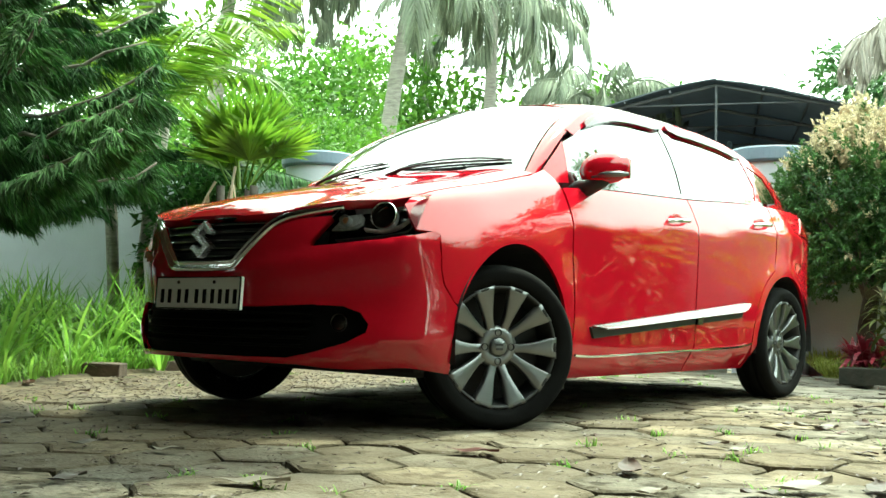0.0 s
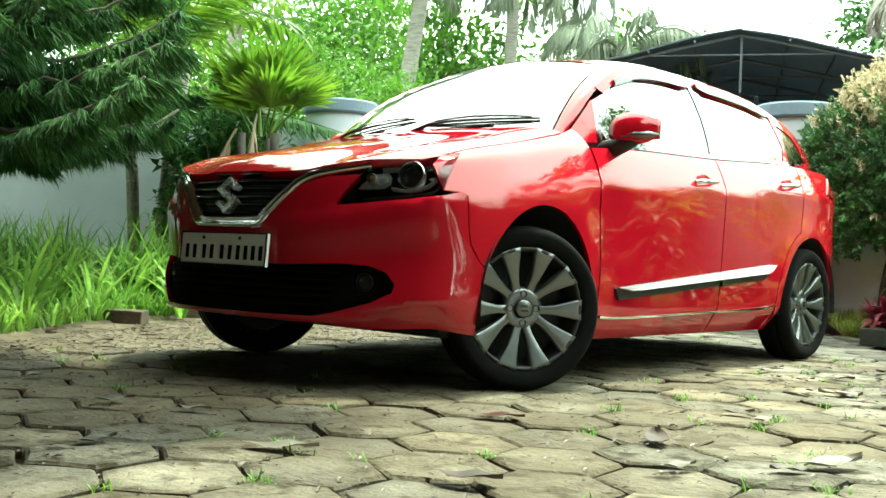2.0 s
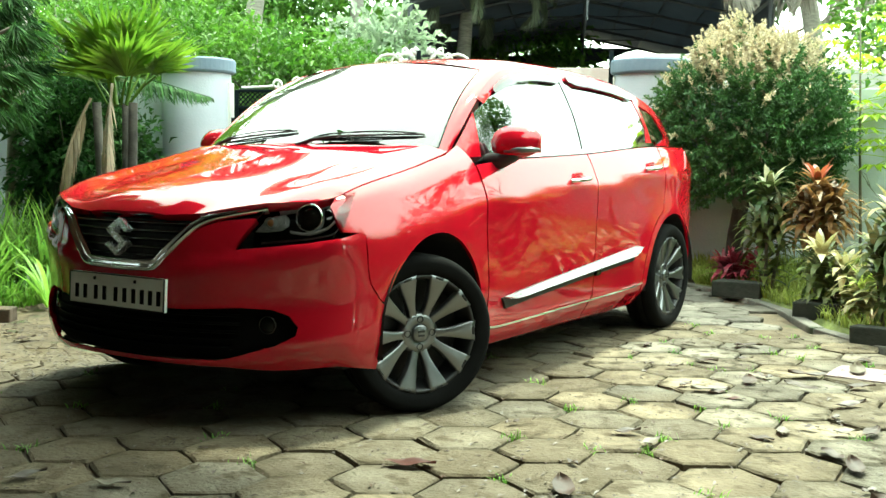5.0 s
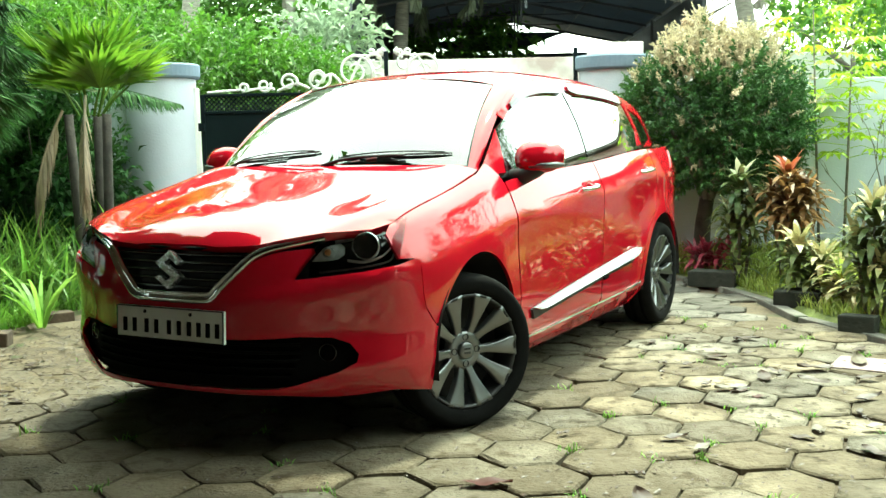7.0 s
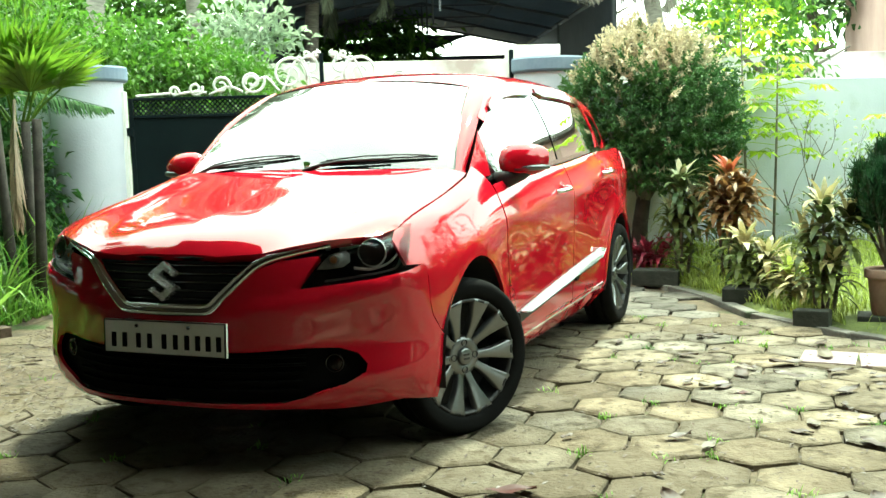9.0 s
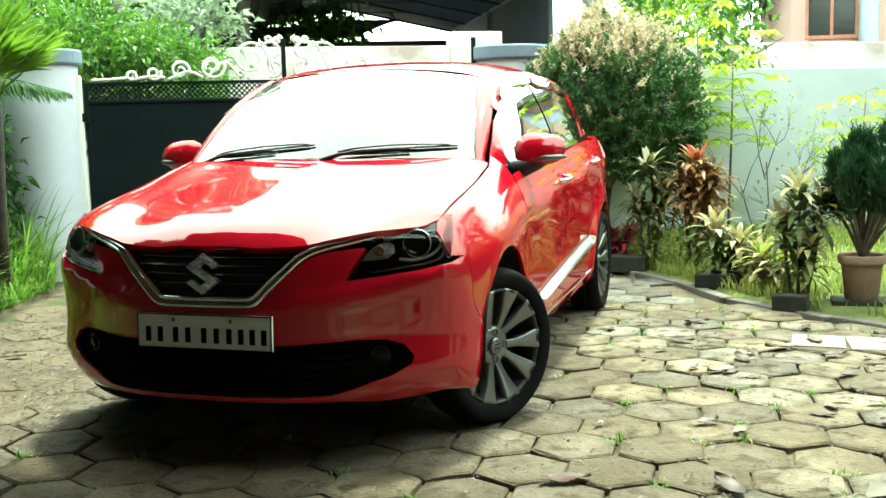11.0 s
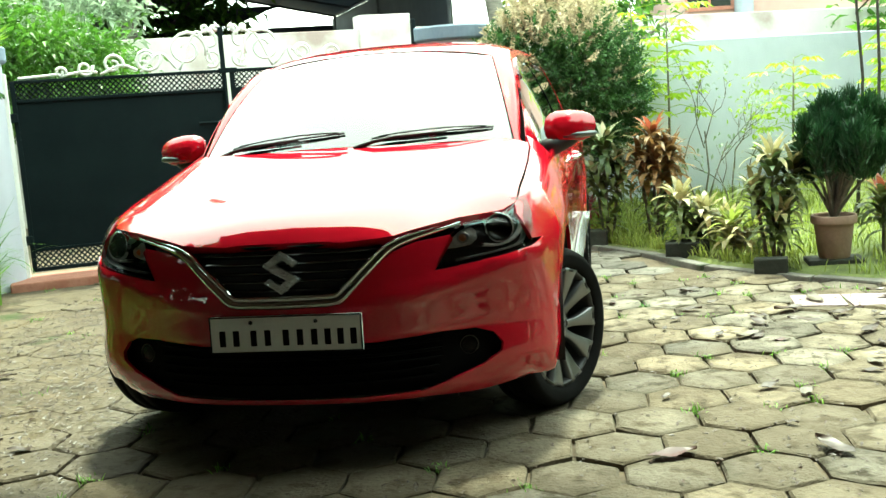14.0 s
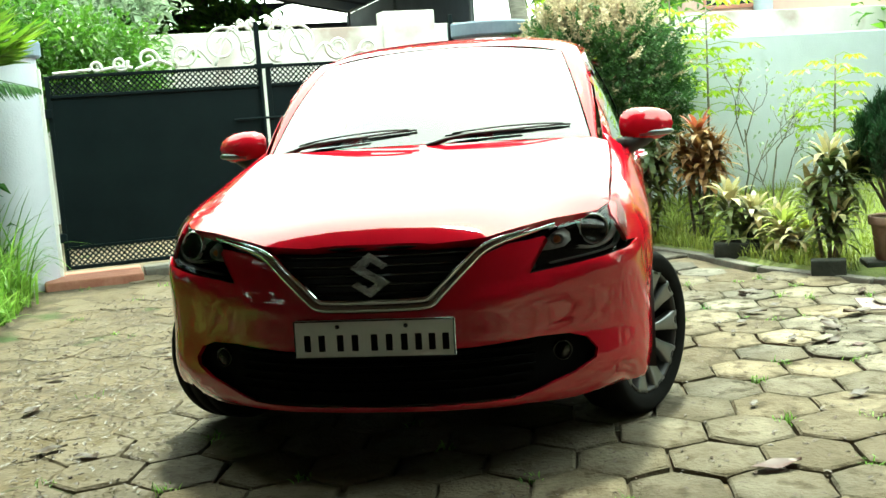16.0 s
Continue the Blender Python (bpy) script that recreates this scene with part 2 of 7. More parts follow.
def worn_middle(m, radius, dark):
    """Pavers: trodden pale in the middle, mossy and dark towards their own rim, unevenly."""
    n, l = m.node_tree.nodes, m.node_tree.links
    b = n["Principled BSDF"]
    src = b.inputs["Base Color"].links[0].from_socket
    tc, ns, ln = n.new("ShaderNodeTexCoord"), n.new("ShaderNodeTexNoise"), n.new("ShaderNodeVectorMath")
    ns.inputs["Scale"].default_value, ns.inputs["Detail"].default_value = 13.0, 6.0
    ln.operation = "LENGTH"
    oi, off = n.new("ShaderNodeObjectInfo"), n.new("ShaderNodeVectorMath")
    off.operation = "ADD"
    l.new(tc.outputs["Object"], ln.inputs[0])
    l.new(tc.outputs["Object"], off.inputs[0])
    l.new(oi.outputs["Location"], off.inputs[1])
    l.new(off.outputs["Vector"], ns.inputs["Vector"])
    ad = n.new("ShaderNodeMath")
    ad.operation = "MULTIPLY_ADD"
    ad.inputs[1].default_value = 0.16
    l.new(ns.outputs["Fac"], ad.inputs[0])
    l.new(ln.outputs["Value"], ad.inputs[2])
    mr = n.new("ShaderNodeMapRange")
    mr.inputs["From Min"].default_value, mr.inputs["From Max"].default_value = radius, radius + 0.085
    mr.inputs["To Max"].default_value = 0.55
    l.new(ad.outputs[0], mr.inputs["Value"])
    mx = n.new("ShaderNodeMix")
    mx.data_type = "RGBA"
    l.new(mr.outputs["Result"], mx.inputs["Factor"])
    l.new(src, mx.inputs["A"])
    mx.inputs["B"].default_value = (*dark, 1)
    # each paver leans to tan or to grey
    tint, tone = n.new("ShaderNodeValToRGB"), n.new("ShaderNodeMix")
    tint.color_ramp.elements[0].color, tint.color_ramp.elements[1].color = (1.10, 0.96, 0.76, 1), (1.0, 0.98, 0.93, 1)
    rnd = n.new("ShaderNodeMath")
    rnd.operation, rnd.inputs[1].default_value = "MULTIPLY", 7.31
    fr = n.new("ShaderNodeMath")
    fr.operation = "FRACT"
    l.new(oi.outputs["Random"], rnd.inputs[0])
    l.new(rnd.outputs[0], fr.inputs[0])
    l.new(fr.outputs[0], tint.inputs["Fac"])
    tone.data_type, tone.blend_type = "RGBA", "MULTIPLY"
    tone.inputs["Factor"].default_value = 1.0
    l.new(mx.outputs["Result"], tone.inputs["A"])
    l.new(tint.outputs["Color"], tone.inputs["B"])
    # broad damp patches of brown silt that run over many pavers
    silt, sr, sm = n.new("ShaderNodeTexNoise"), n.new("ShaderNodeValToRGB"), n.new("ShaderNodeMix")
    silt.inputs["Scale"].default_value, silt.inputs["Detail"].default_value = 0.9, 7.0
    l.new(off.outputs["Vector"], silt.inputs["Vector"])
    sr.color_ramp.elements[0].position, sr.color_ramp.elements[1].position = 0.46, 0.62
    sr.color_ramp.elements[0].color, sr.color_ramp.elements[1].color = (0, 0, 0, 1), (0.6, 0.6, 0.6, 1)
    # silt thickens to the gate side; the gradient also paints in shade there
    sep, wash, total = n.new("ShaderNodeSeparateXYZ"), n.new("ShaderNodeMapRange"), n.new("ShaderNodeMath")
    l.new(off.outputs["Vector"], sep.inputs[0])
    wash.inputs["From Min"].default_value, wash.inputs["From Max"].default_value = 1.5, -1.0
    wash.inputs["To Max"].default_value = 0.26
    l.new(sep.outputs["X"], wash.inputs["Value"])
    l.new(silt.outputs["Fac"], total.inputs[0])
    l.new(wash.outputs["Result"], total.inputs[1])
    l.new(total.outputs[0], sr.inputs["Fac"])
    sm.data_type = "RGBA"
    l.new(sr.outputs["Color"], sm.inputs["Factor"])
    l.new(tone.outputs["Result"], sm.inputs["A"])
    sm.inputs["B"].default_value = (0.095, 0.074, 0.047, 1)
    l.new(sm.outputs["Result"], b.inputs["Base Color"])


PAVER_FAR = surf("concrete_paver_far", (0.058, 0.052, 0.042), (0.186, 0.172, 0.150), scale=3.2, rough=0.9, spec=0.25, bump=1.0, bscale=36, per_island=0.34, speck=((0.032, 0.030, 0.017), 8.0, 0.54))
worn_middle(PAVER, 0.165, (0.040, 0.037, 0.023))


def silted(m):
    """Brown silt and crumbled leaf washed over the pavers on the gate side."""
    n, l = m.node_tree.nodes, m.node_tree.links
    b = n["Principled BSDF"]
    src = b.inputs["Base Color"].links[0].from_socket
    tc, ns, sep, wash, total, mx = (n.new("ShaderNode" + k) for k in ("TexCoord", "TexNoise", "SeparateXYZ", "MapRange", "Math", "Mix"))
    ns.inputs["Scale"].default_value, ns.inputs["Detail"].default_value = 3.2, 9.0
    l.new(tc.outputs["Object"], ns.inputs["Vector"])
    l.new(tc.outputs["Object"], sep.inputs[0])
    wash.inputs["From Min"].default_value, wash.inputs["From Max"].default_value = -0.2, -1.3
    wash.inputs["To Max"].default_value = 1.25
    l.new(sep.outputs["X"], wash.inputs["Value"])
    total.operation = "MULTIPLY"
    total.use_clamp = True
    l.new(ns.outputs["Fac"], total.inputs[0])
    l.new(wash.outputs["Result"], total.inputs[1])
    mx.data_type = "RGBA"
    l.new(total.outputs[0], mx.inputs["Factor"])
    l.new(src, mx.inputs["A"])
    mx.inputs["B"].default_value = (0.125, 0.094, 0.055, 1)
    l.new(mx.outputs["Result"], b.inputs["Base Color"])


silted(PAVER_FAR)
SOIL = surf("damp_soil", (0.034, 0.026, 0.016), (0.135, 0.102, 0.064), scale=7, rough=0.95, bump=0.8, bscale=30, speck=((0.035, 0.055, 0.012), 3.0, 0.58))
LAWN_SOIL = surf("lawn_soil", (0.06, 0.075, 0.02), (0.16, 0.19, 0.05), scale=5, rough=0.95, bump=0.8, bscale=40)
KERB = surf("kerb_concrete", (0.06, 0.057, 0.048), (0.16, 0.15, 0.13), scale=6, rough=0.9, bump=0.5, bscale=40, speck=((0.05, 0.06, 0.035), 4.0, 0.58))
BLOCK_DARK = surf("mossy_block", (0.010, 0.012, 0.008), (0.028, 0.029, 0.021), scale=9, rough=0.95, bump=0.6, bscale=40)
EDGING = surf("dirty_brick_block", (0.035, 0.028, 0.022), (0.12, 0.085, 0.06), scale=9, rough=0.95, bump=0.6, bscale=40)
BRICK_RED = surf("red_laterite", (0.30, 0.12, 0.085), (0.42, 0.20, 0.15), scale=8, rough=0.9, bump=0.5, bscale=40)
CLAY = surf("terracotta", (0.20, 0.125, 0.095), (0.29, 0.19, 0.145), scale=7, rough=0.85, bump=0.3, bscale=50, speck=((0.40, 0.33, 0.28), 3.0, 0.62))
ROOF_SHEET = leafy("thin_roof_sheet", (0.075, 0.092, 0.115), (0.12, 0.14, 0.165), 0.3, rough=0.6, island=0.05, scale=0.7)
TARP = surf("dark_shade_sheet", (0.018, 0.023, 0.033), (0.038, 0.046, 0.062), scale=2, rough=0.7)
STEEL = surf("painted_steel", (0.05, 0.055, 0.065), (0.08, 0.085, 0.095), rough=0.5, metal=0.3)
PINK_WALL = surf("pink_plaster", (0.44, 0.29, 0.26), (0.54, 0.37, 0.33), scale=1, rough=0.85)
BARK = surf("grey_bark", (0.07, 0.06, 0.048), (0.20, 0.18, 0.15), scale=10, rough=0.95, bump=0.8, bscale=25)
BARK_DARK = surf("dark_bark", (0.02, 0.018, 0.015), (0.06, 0.052, 0.045), scale=12, rough=0.95, bump=0.6, bscale=30)
PALM_BARK = surf("palm_bark", (0.16, 0.15, 0.13), (0.34, 0.32, 0.28), scale=7, rough=0.9, bump=0.7, bscale=20, stretch=(1, 1, 6))
G_CONIFER = leafy("conifer_green", (0.012, 0.048, 0.015), (0.065, 0.160, 0.032), 0.3, rough=0.85, island=0.5)
G_PALM = leafy("palm_green", (0.055, 0.15, 0.014), (0.20, 0.31, 0.03), 0.45, island=0.5)
G_COCO = leafy("coconut_green", (0.10, 0.13, 0.085), (0.22, 0.25, 0.17), 0.3, rough=0.35)
G_DRY = leafy("dry_frond", (0.24, 0.18, 0.11), (0.42, 0.34, 0.24), 0.2)
G_COCO_DRY = leafy("withered_frond", (0.20, 0.18, 0.15), (0.34, 0.31, 0.27), 0.2)
G_BUSH = leafy("bush_green", (0.024, 0.075, 0.019), (0.075, 0.17, 0.038), 0.3)
G_BUSH_TIP = leafy("bush_pale_tips", (0.38, 0.36, 0.21), (0.60, 0.49, 0.36), 0.4)
G_TREE = leafy("broadleaf_green", (0.045, 0.13, 0.015), (0.13, 0.26, 0.03), 0.45)
G_LIME = leafy("lime_leaf", (0.22, 0.36, 0.015), (0.38, 0.50, 0.03), 0.5)
G_GRASS = leafy("grass_green", (0.06, 0.18, 0.025), (0.27, 0.44, 0.08), 0.5, island=0.6)
G_WEED = leafy("weed_green", (0.12, 0.27, 0.035), (0.30, 0.47, 0.09), 0.5, island=0.5)
G_LAWN = leafy("lawn_yellow_green", (0.20, 0.26, 0.04), (0.34, 0.38, 0.09), 0.4)
G_CROTON = leafy("croton_green", (0.030, 0.060, 0.018), (0.16, 0.17, 0.045), 0.4, island=0.5)
G_CROTON_RED = leafy("croton_red", (0.22, 0.035, 0.022), (0.40, 0.13, 0.06), 0.3)
G_CROTON_PALE = leafy("croton_cream", (0.20, 0.21, 0.08), (0.42, 0.34, 0.18), 0.3, scale=9.0)
G_BRONZE = leafy("croton_bronze", (0.10, 0.055, 0.020), (0.36, 0.20, 0.07), 0.45, island=0.5)
G_CREAM = leafy("croton_white", (0.40, 0.44, 0.28), (0.62, 0.62, 0.46), 0.3)
G_MAROON = leafy("maroon_leaf", (0.14, 0.012, 0.03), (0.30, 0.03, 0.06), 0.3)
G_CYPRESS = leafy("cypress_green", (0.008, 0.034, 0.012), (0.030, 0.090, 0.022), 0.25, island=0.5)
G_PALE = leafy("pale_shrub", (0.22, 0.30, 0.20), (0.36, 0.44, 0.30), 0.35)
DRY_LEAF = leafy("dry_brown_leaf", (0.030, 0.018, 0.013), (0.085, 0.050, 0.034), 0.1, island=0.2)
PALE_LEAF = leafy("bleached_leaf", (0.10, 0.082, 0.058), (0.17, 0.142, 0.105), 0.1, island=0.1)
RED_LEAF = leafy("red_fallen_leaf", (0.045, 0.012, 0.009), (0.085, 0.022, 0.016), 0.1, island=0.1)
LAMP_SILVER = surf("lamp_silver", (0.60, 0.61, 0.62), (0.92, 0.93, 0.94), scale=60, rough=0.22, metal=0.25, rvar=0.1, bump=1.0, bscale=40)
EMBLEM = surf("emblem_silver", (0.62, 0.63, 0.63), (0.74, 0.75, 0.75), scale=30, rough=0.2, metal=0.75, bump=0.6, bscale=45)
TILE_PINK = surf("pink_tile", (0.16, 0.115, 0.11), (0.32, 0.25, 0.245), scale=9, rough=0.6, bump=0.2)

# ---- setting ----
GX, GY = 0.873, 0.488                 # along the gate line
LEFT_COL, RIGHT_COL = Vector((-3.71, 3.17, 0)), Vector((-0.31, 5.07, 0))
ALONG, ACROSS = Vector((GX, GY, 0)), Vector((-GY, GX, 0))
GATE_ANGLE = math.degrees(math.atan2(GY, GX))


def ground_sheet():
    """One sheet of earth out to the horizon, finer and a little uneven near the car."""
    bm = bmesh.new()
    xs = sorted({*np.linspace(-9, 9, 73).round(3).tolist(), -900.0, -200.0, -60.0, -25.0, -14.0, 14.0, 25.0, 60.0, 200.0, 900.0})
    silt = lambda x: 0.021 * min(1.0, max(0.0, (-0.75 - x) / 0.5))
    grid = [[bm.verts.new((x, y + 2, -0.024 + (silt(x) + (0.012 - 0.2 * silt(x)) * noise.noise((x * 1.5, y * 1.5, 0)) if abs(x) < 9 and abs(y) < 9 else 0))) for y in xs] for x in xs]
    for a, b in zip(grid, grid[1:]):
        for k in range(len(xs) - 1):
            bm.faces.new((a[k], b[k], b[k + 1], a[k + 1]))
    return tagged(part("ground", bm, SOIL, smooth=True), "damp brown earth with moss between paving", "ground", kind="structure")


ground_sheet()


def wall_run(name, start, end, height, thick, material, label, coping=0.0):
    d = (end - start)
    m = Matrix.Translation(start) @ Matrix.Rotation(math.atan2(d.y, d.x), 4, "Z")
    ob = part(name, bevelled_box(0, d.length, -thick / 2, thick / 2, -0.1, height, 0.012, 2), material, at=m)
    return tagged(ob, label, "wall", kind="structure")


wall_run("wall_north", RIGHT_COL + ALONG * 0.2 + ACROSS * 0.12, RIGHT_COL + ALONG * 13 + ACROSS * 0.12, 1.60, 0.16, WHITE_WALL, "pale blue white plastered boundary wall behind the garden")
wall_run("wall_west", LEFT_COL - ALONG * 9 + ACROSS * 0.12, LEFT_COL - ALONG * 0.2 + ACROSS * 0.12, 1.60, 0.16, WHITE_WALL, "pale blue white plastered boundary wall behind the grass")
wall_run("wall_far", LEFT_COL - ALONG * 9 + ACROSS * 5.2, RIGHT_COL + ALONG * 14 + ACROSS * 5.2, 2.22, 0.18, FAR_WHITE, "white plastered wall across the lane in sunlight")


def gate_column(name, at, label):
    col = tagged(new(name), label, "gate column", kind="structure")
    col.matrix_basis = Matrix.Translation(at)
    bm = bmesh.new()
    lathe(bm, [(0.30, -0.05), (0.30, 0.0), (0.295, 0.1), (0.295, 1.70)], 48)
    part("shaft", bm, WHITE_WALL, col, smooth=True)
    bm = bmesh.new()
    lathe(bm, [(0.28, 1.69), (0.325, 1.70), (0.335, 1.715), (0.335, 1.805), (0.325, 1.82), (0.15, 1.825), (0.001, 1.825)], 48)
    part("cap", bm, CAP_BLUE, col, "blue-grey painted cap")
    return col


gate_column("gate_column_left", LEFT_COL, "round white plastered gate column with a blue-grey cap")
gate_column("gate_column_right", RIGHT_COL, "round white plastered gate column with a blue-grey cap")

# ---- the car: x to its left side, y to its rear, front axle at y = 0 ----
WHEELBASE, ARCH_R, HUB_Z = 2.52, 0.365, 0.305
FRONT_Y, FRONT_R, FRONT_H = 0.050, 0.338, 0.385   # front arch: middle, half length, height
from mathutils.geometry import delaunay_2d_cdt


def flare(y, z):
    """How far the skin swells round the wheel arches."""
    a = np.hypot((y - FRONT_Y) / FRONT_R, (z - HUB_Z) / FRONT_H)
    b = np.hypot((y - WHEELBASE) / ARCH_R, (z - HUB_Z) / ARCH_R)
    return 0.011 * np.exp(-((a - 1.0) / 0.36) ** 2) + 0.018 * np.exp(-((b - 1.0) / 0.28) ** 2)


def ease(t):
    t = np.clip(t, 0, 1)
    return t * t * (3 - 2 * t)


def guide(*pairs):
    """A smooth function through (y, value) pairs."""
    ys, vs = np.array(pairs, float).T
    slope = np.gradient(vs, ys)
    h = np.diff(ys)
    d = np.diff(vs) / h
    for i in range(1, len(ys) - 1):
        slope[i] = 0 if d[i - 1] * d[i] <= 0 else 2 * d[i - 1] * d[i] / (d[i - 1] + d[i])

    def f(y):
        y = np.clip(np.asarray(y, float), ys[0], ys[-1])
        i = np.clip(np.searchsorted(ys, y) - 1, 0, len(h) - 1)
        t = (y - ys[i]) / h[i]
        return (2 * t**3 - 3 * t**2 + 1) * vs[i] + (t**3 - 2 * t**2 + t) * h[i] * slope[i] + (3 * t**2 - 2 * t**3) * vs[i + 1] + (t**3 - t**2) * h[i] * slope[i + 1]
    return f


# Guides along the car.
taper = guide((-0.78, 0.52), (-0.62, 0.80), (-0.45, 0.915), (-0.3, 0.970), (-0.1, 0.996), (0.15, 1.0), (2.5, 1.0), (2.8, 0.975), (3.0, 0.93), (3.19, 0.80))
shoulder_z = guide((-0.78, 0.69), (-0.55, 0.755), (-0.38, 0.815), (-0.2, 0.850), (0.0, 0.882), (0.3, 0.935), (0.6, 0.965), (1.5, 1.005), (2.4, 1.055), (3.1, 1.06))
hood_z = guide((-0.78, 0.690), (-0.72, 0.757), (-0.68, 0.795), (-0.6, 0.838), (-0.45, 0.880), (-0.2, 0.932), (0.0, 0.975), (0.3, 1.054), (0.7, 1.165), (3.2, 1.15))
hood_drop = guide((-0.78, 0.045), (-0.6, 0.055), (-0.3, 0.045), (0.0, 0.038), (0.4, 0.028), (3.2, 0.02))


def section(y):
    """Cross-section at y, from the sill up and over to the middle: (x, z) rows."""
    t, zs, zc, d = taper(y), shoulder_z(y), hood_z(y), hood_drop(y)
    lo = [(0.780, 0.17), (0.842, 0.235), (0.864, 0.36), (0.872, 0.475), (0.873, zs - 0.305)]
    # a soft concave light-catcher between the wheels
    dip = 0.012 * math.exp(-((y - 1.25) / 0.75) ** 4)
    rows = [(x * t - dip * math.exp(-((z - 0.44) / 0.13) ** 2), z) for x, z in lo[:-1]] + [(float(0.873 - 0.003 * ease((y - 0.15) / 0.45)) * t, zs - 0.305)]
    # the doors break at a crease below the handles; the wing ahead of them is rounder
    k = float(ease((y - 0.15) / 0.45))
    soft, crisp = ((0.8735, 0.215), (0.868, 0.140), (0.841, 0.062)), ((0.8745, 0.165), (0.8715, 0.145), (0.842, 0.070))
    rows += [((a[0] * (1 - k) + b[0] * k) * t, zs - a[1] * (1 - k) - b[1] * k) for a, b in zip(soft, crisp)] + [(0.806 * t, zs)]
    rows += [(0.752 * t, zs + 0.022 + 0.25 * (zc - d - zs)), (0.66 * t, zs + 0.035 + 0.55 * (zc - d - zs)), (0.46 * t, zc - d * 0.62), (0.23 * t, zc - d * 0.16), (0.0, zc)]
    out = smooth_line(rows, 8)
    out[:, 0] += flare(y, out[:, 1]) * np.clip((zs + 0.02 - out[:, 1]) / 0.12, 0, 1) * np.clip((out[:, 1] - 0.17) / 0.06, 0, 1)
    return out


class Loft:
    """A surface from stacked rows; charts map to it by a monotone key along each row."""
    def __init__(self, us, rows, key):
        self.us, self.rows = np.asarray(us), np.asarray(rows)      # rows: n_u x n_v x 3
        self.keys = np.array([key(r) for r in self.rows])

    def at(self, u, k):
        i = int(np.clip(np.searchsorted(self.us, u) - 1, 0, len(self.us) - 2))
        t = (u - self.us[i]) / (self.us[i + 1] - self.us[i])
        p = [np.array([np.interp(k, self.keys[j], self.rows[j, :, n]) for n in range(3)]) for j in (i, i + 1)]
        return p[0] * (1 - t) + p[1] * t

    def normal(self, u, k, e=0.012):
        a = self.at(u + e, k) - self.at(u - e, k)
        b = self.at(u, k + e) - self.at(u, k - e)
        n = np.cross(a, b)
        return n / (np.linalg.norm(n) + 1e-9)


_ys = np.linspace(-0.78, 3.19, 160)
BODY = Loft(_ys, [[(x, y, z) for x, z in section(float(y))] for y in _ys], lambda r: r[:, 2] - r[:, 0])

# The nose: plan outlines stacked by height; u is the way round from the middle.
nose_y = guide((0.15, -0.66), (0.19, -0.715), (0.235, -0.752), (0.29, -0.757), (0.36, -0.752), (0.45, -0.737), (0.56, -0.738), (0.64, -0.735), (0.72, -0.722), (0.78, -0.700), (0.86, -0.60))
nose_w = guide((0.15, 0.93), (0.235, 0.975), (0.36, 1.0), (0.7, 1.0), (0.86, 0.97))


def outline(z):
    w, y0 = nose_w(z), nose_y(z)
    pts = [(0, 0), (0.13, 0.002), (0.28, 0.022), (0.42, 0.068), (0.56, 0.140), (0.68, 0.208), (0.775, 0.282), (0.833, 0.372), (0.858, 0.49), (0.870, 0.66), (0.873, 0.95)]
    return smooth_line([(x * w, y0 + y, z) for x, y in pts], 8)


_zs = np.linspace(0.15, 0.86, 72)
NOSE = Loft(_zs, [outline(float(z)) for z in _zs], lambda r: r[:, 0] + 0.35 * (r[:, 1] - r[0, 1]))


def nose_key(x, z):
    g = (float(np.clip(z, 0.15, 0.86)) - 0.15) / 0.71 * 71
    i = min(int(g), 70)
    a, b = (float(np.interp(x, NOSE.rows[j, :, 0], NOSE.keys[j])) for j in (i, i + 1))
    return a + (b - a) * (g - i)


def dense(poly, step=0.03):
    out = []
    for a, b in zip(poly, poly[1:] + poly[:1]):
        n = max(1, int(math.hypot(b[0] - a[0], b[1] - a[1]) / step))
        out += [(a[0] + (b[0] - a[0]) * k / n, a[1] + (b[1] - a[1]) * k / n) for k in range(n)]
    return out


def fill(poly, step):
    """Triangles that fill a polygon, with a grid of points inside."""
    poly = dense([tuple(map(float, p)) for p in poly], step)
    p = np.array(poly)
    lo, hi = p.min(0), p.max(0)
    pts = [Vector(q) for q in poly]
    edges = [(i, (i + 1) % len(poly)) for i in range(len(poly))]
    a, b = p, np.roll(p, -1, 0)
    gx, gy = np.meshgrid(np.arange(lo[0] + step / 2, hi[0], step), np.arange(lo[1] + step / 2, hi[1], step))
    for q in np.stack([gx.ravel(), gy.ravel()], 1):
        ab = b - a
        t = np.clip(((q - a) * ab).sum(1) / ((ab**2).sum(1) + 1e-12), 0, 1)
        if np.hypot(*(a + ab * t[:, None] - q).T).min() > step * 0.4:
            cross = (a[:, 1] > q[1]) != (b[:, 1] > q[1])
            with np.errstate(divide="ignore", invalid="ignore"):
                xi = a[:, 0] + (q[1] - a[:, 1]) / (b[:, 1] - a[:, 1]) * ab[:, 0]
            if (cross & (q[0] < xi)).sum() % 2:
                pts.append(Vector(q))
    v, _, f, *_ = delaunay_2d_cdt(pts, edges, [list(range(len(poly)))], 1, 1e-5)
    return [tuple(q) for q in v], [tuple(t) for t in f], len(poly)


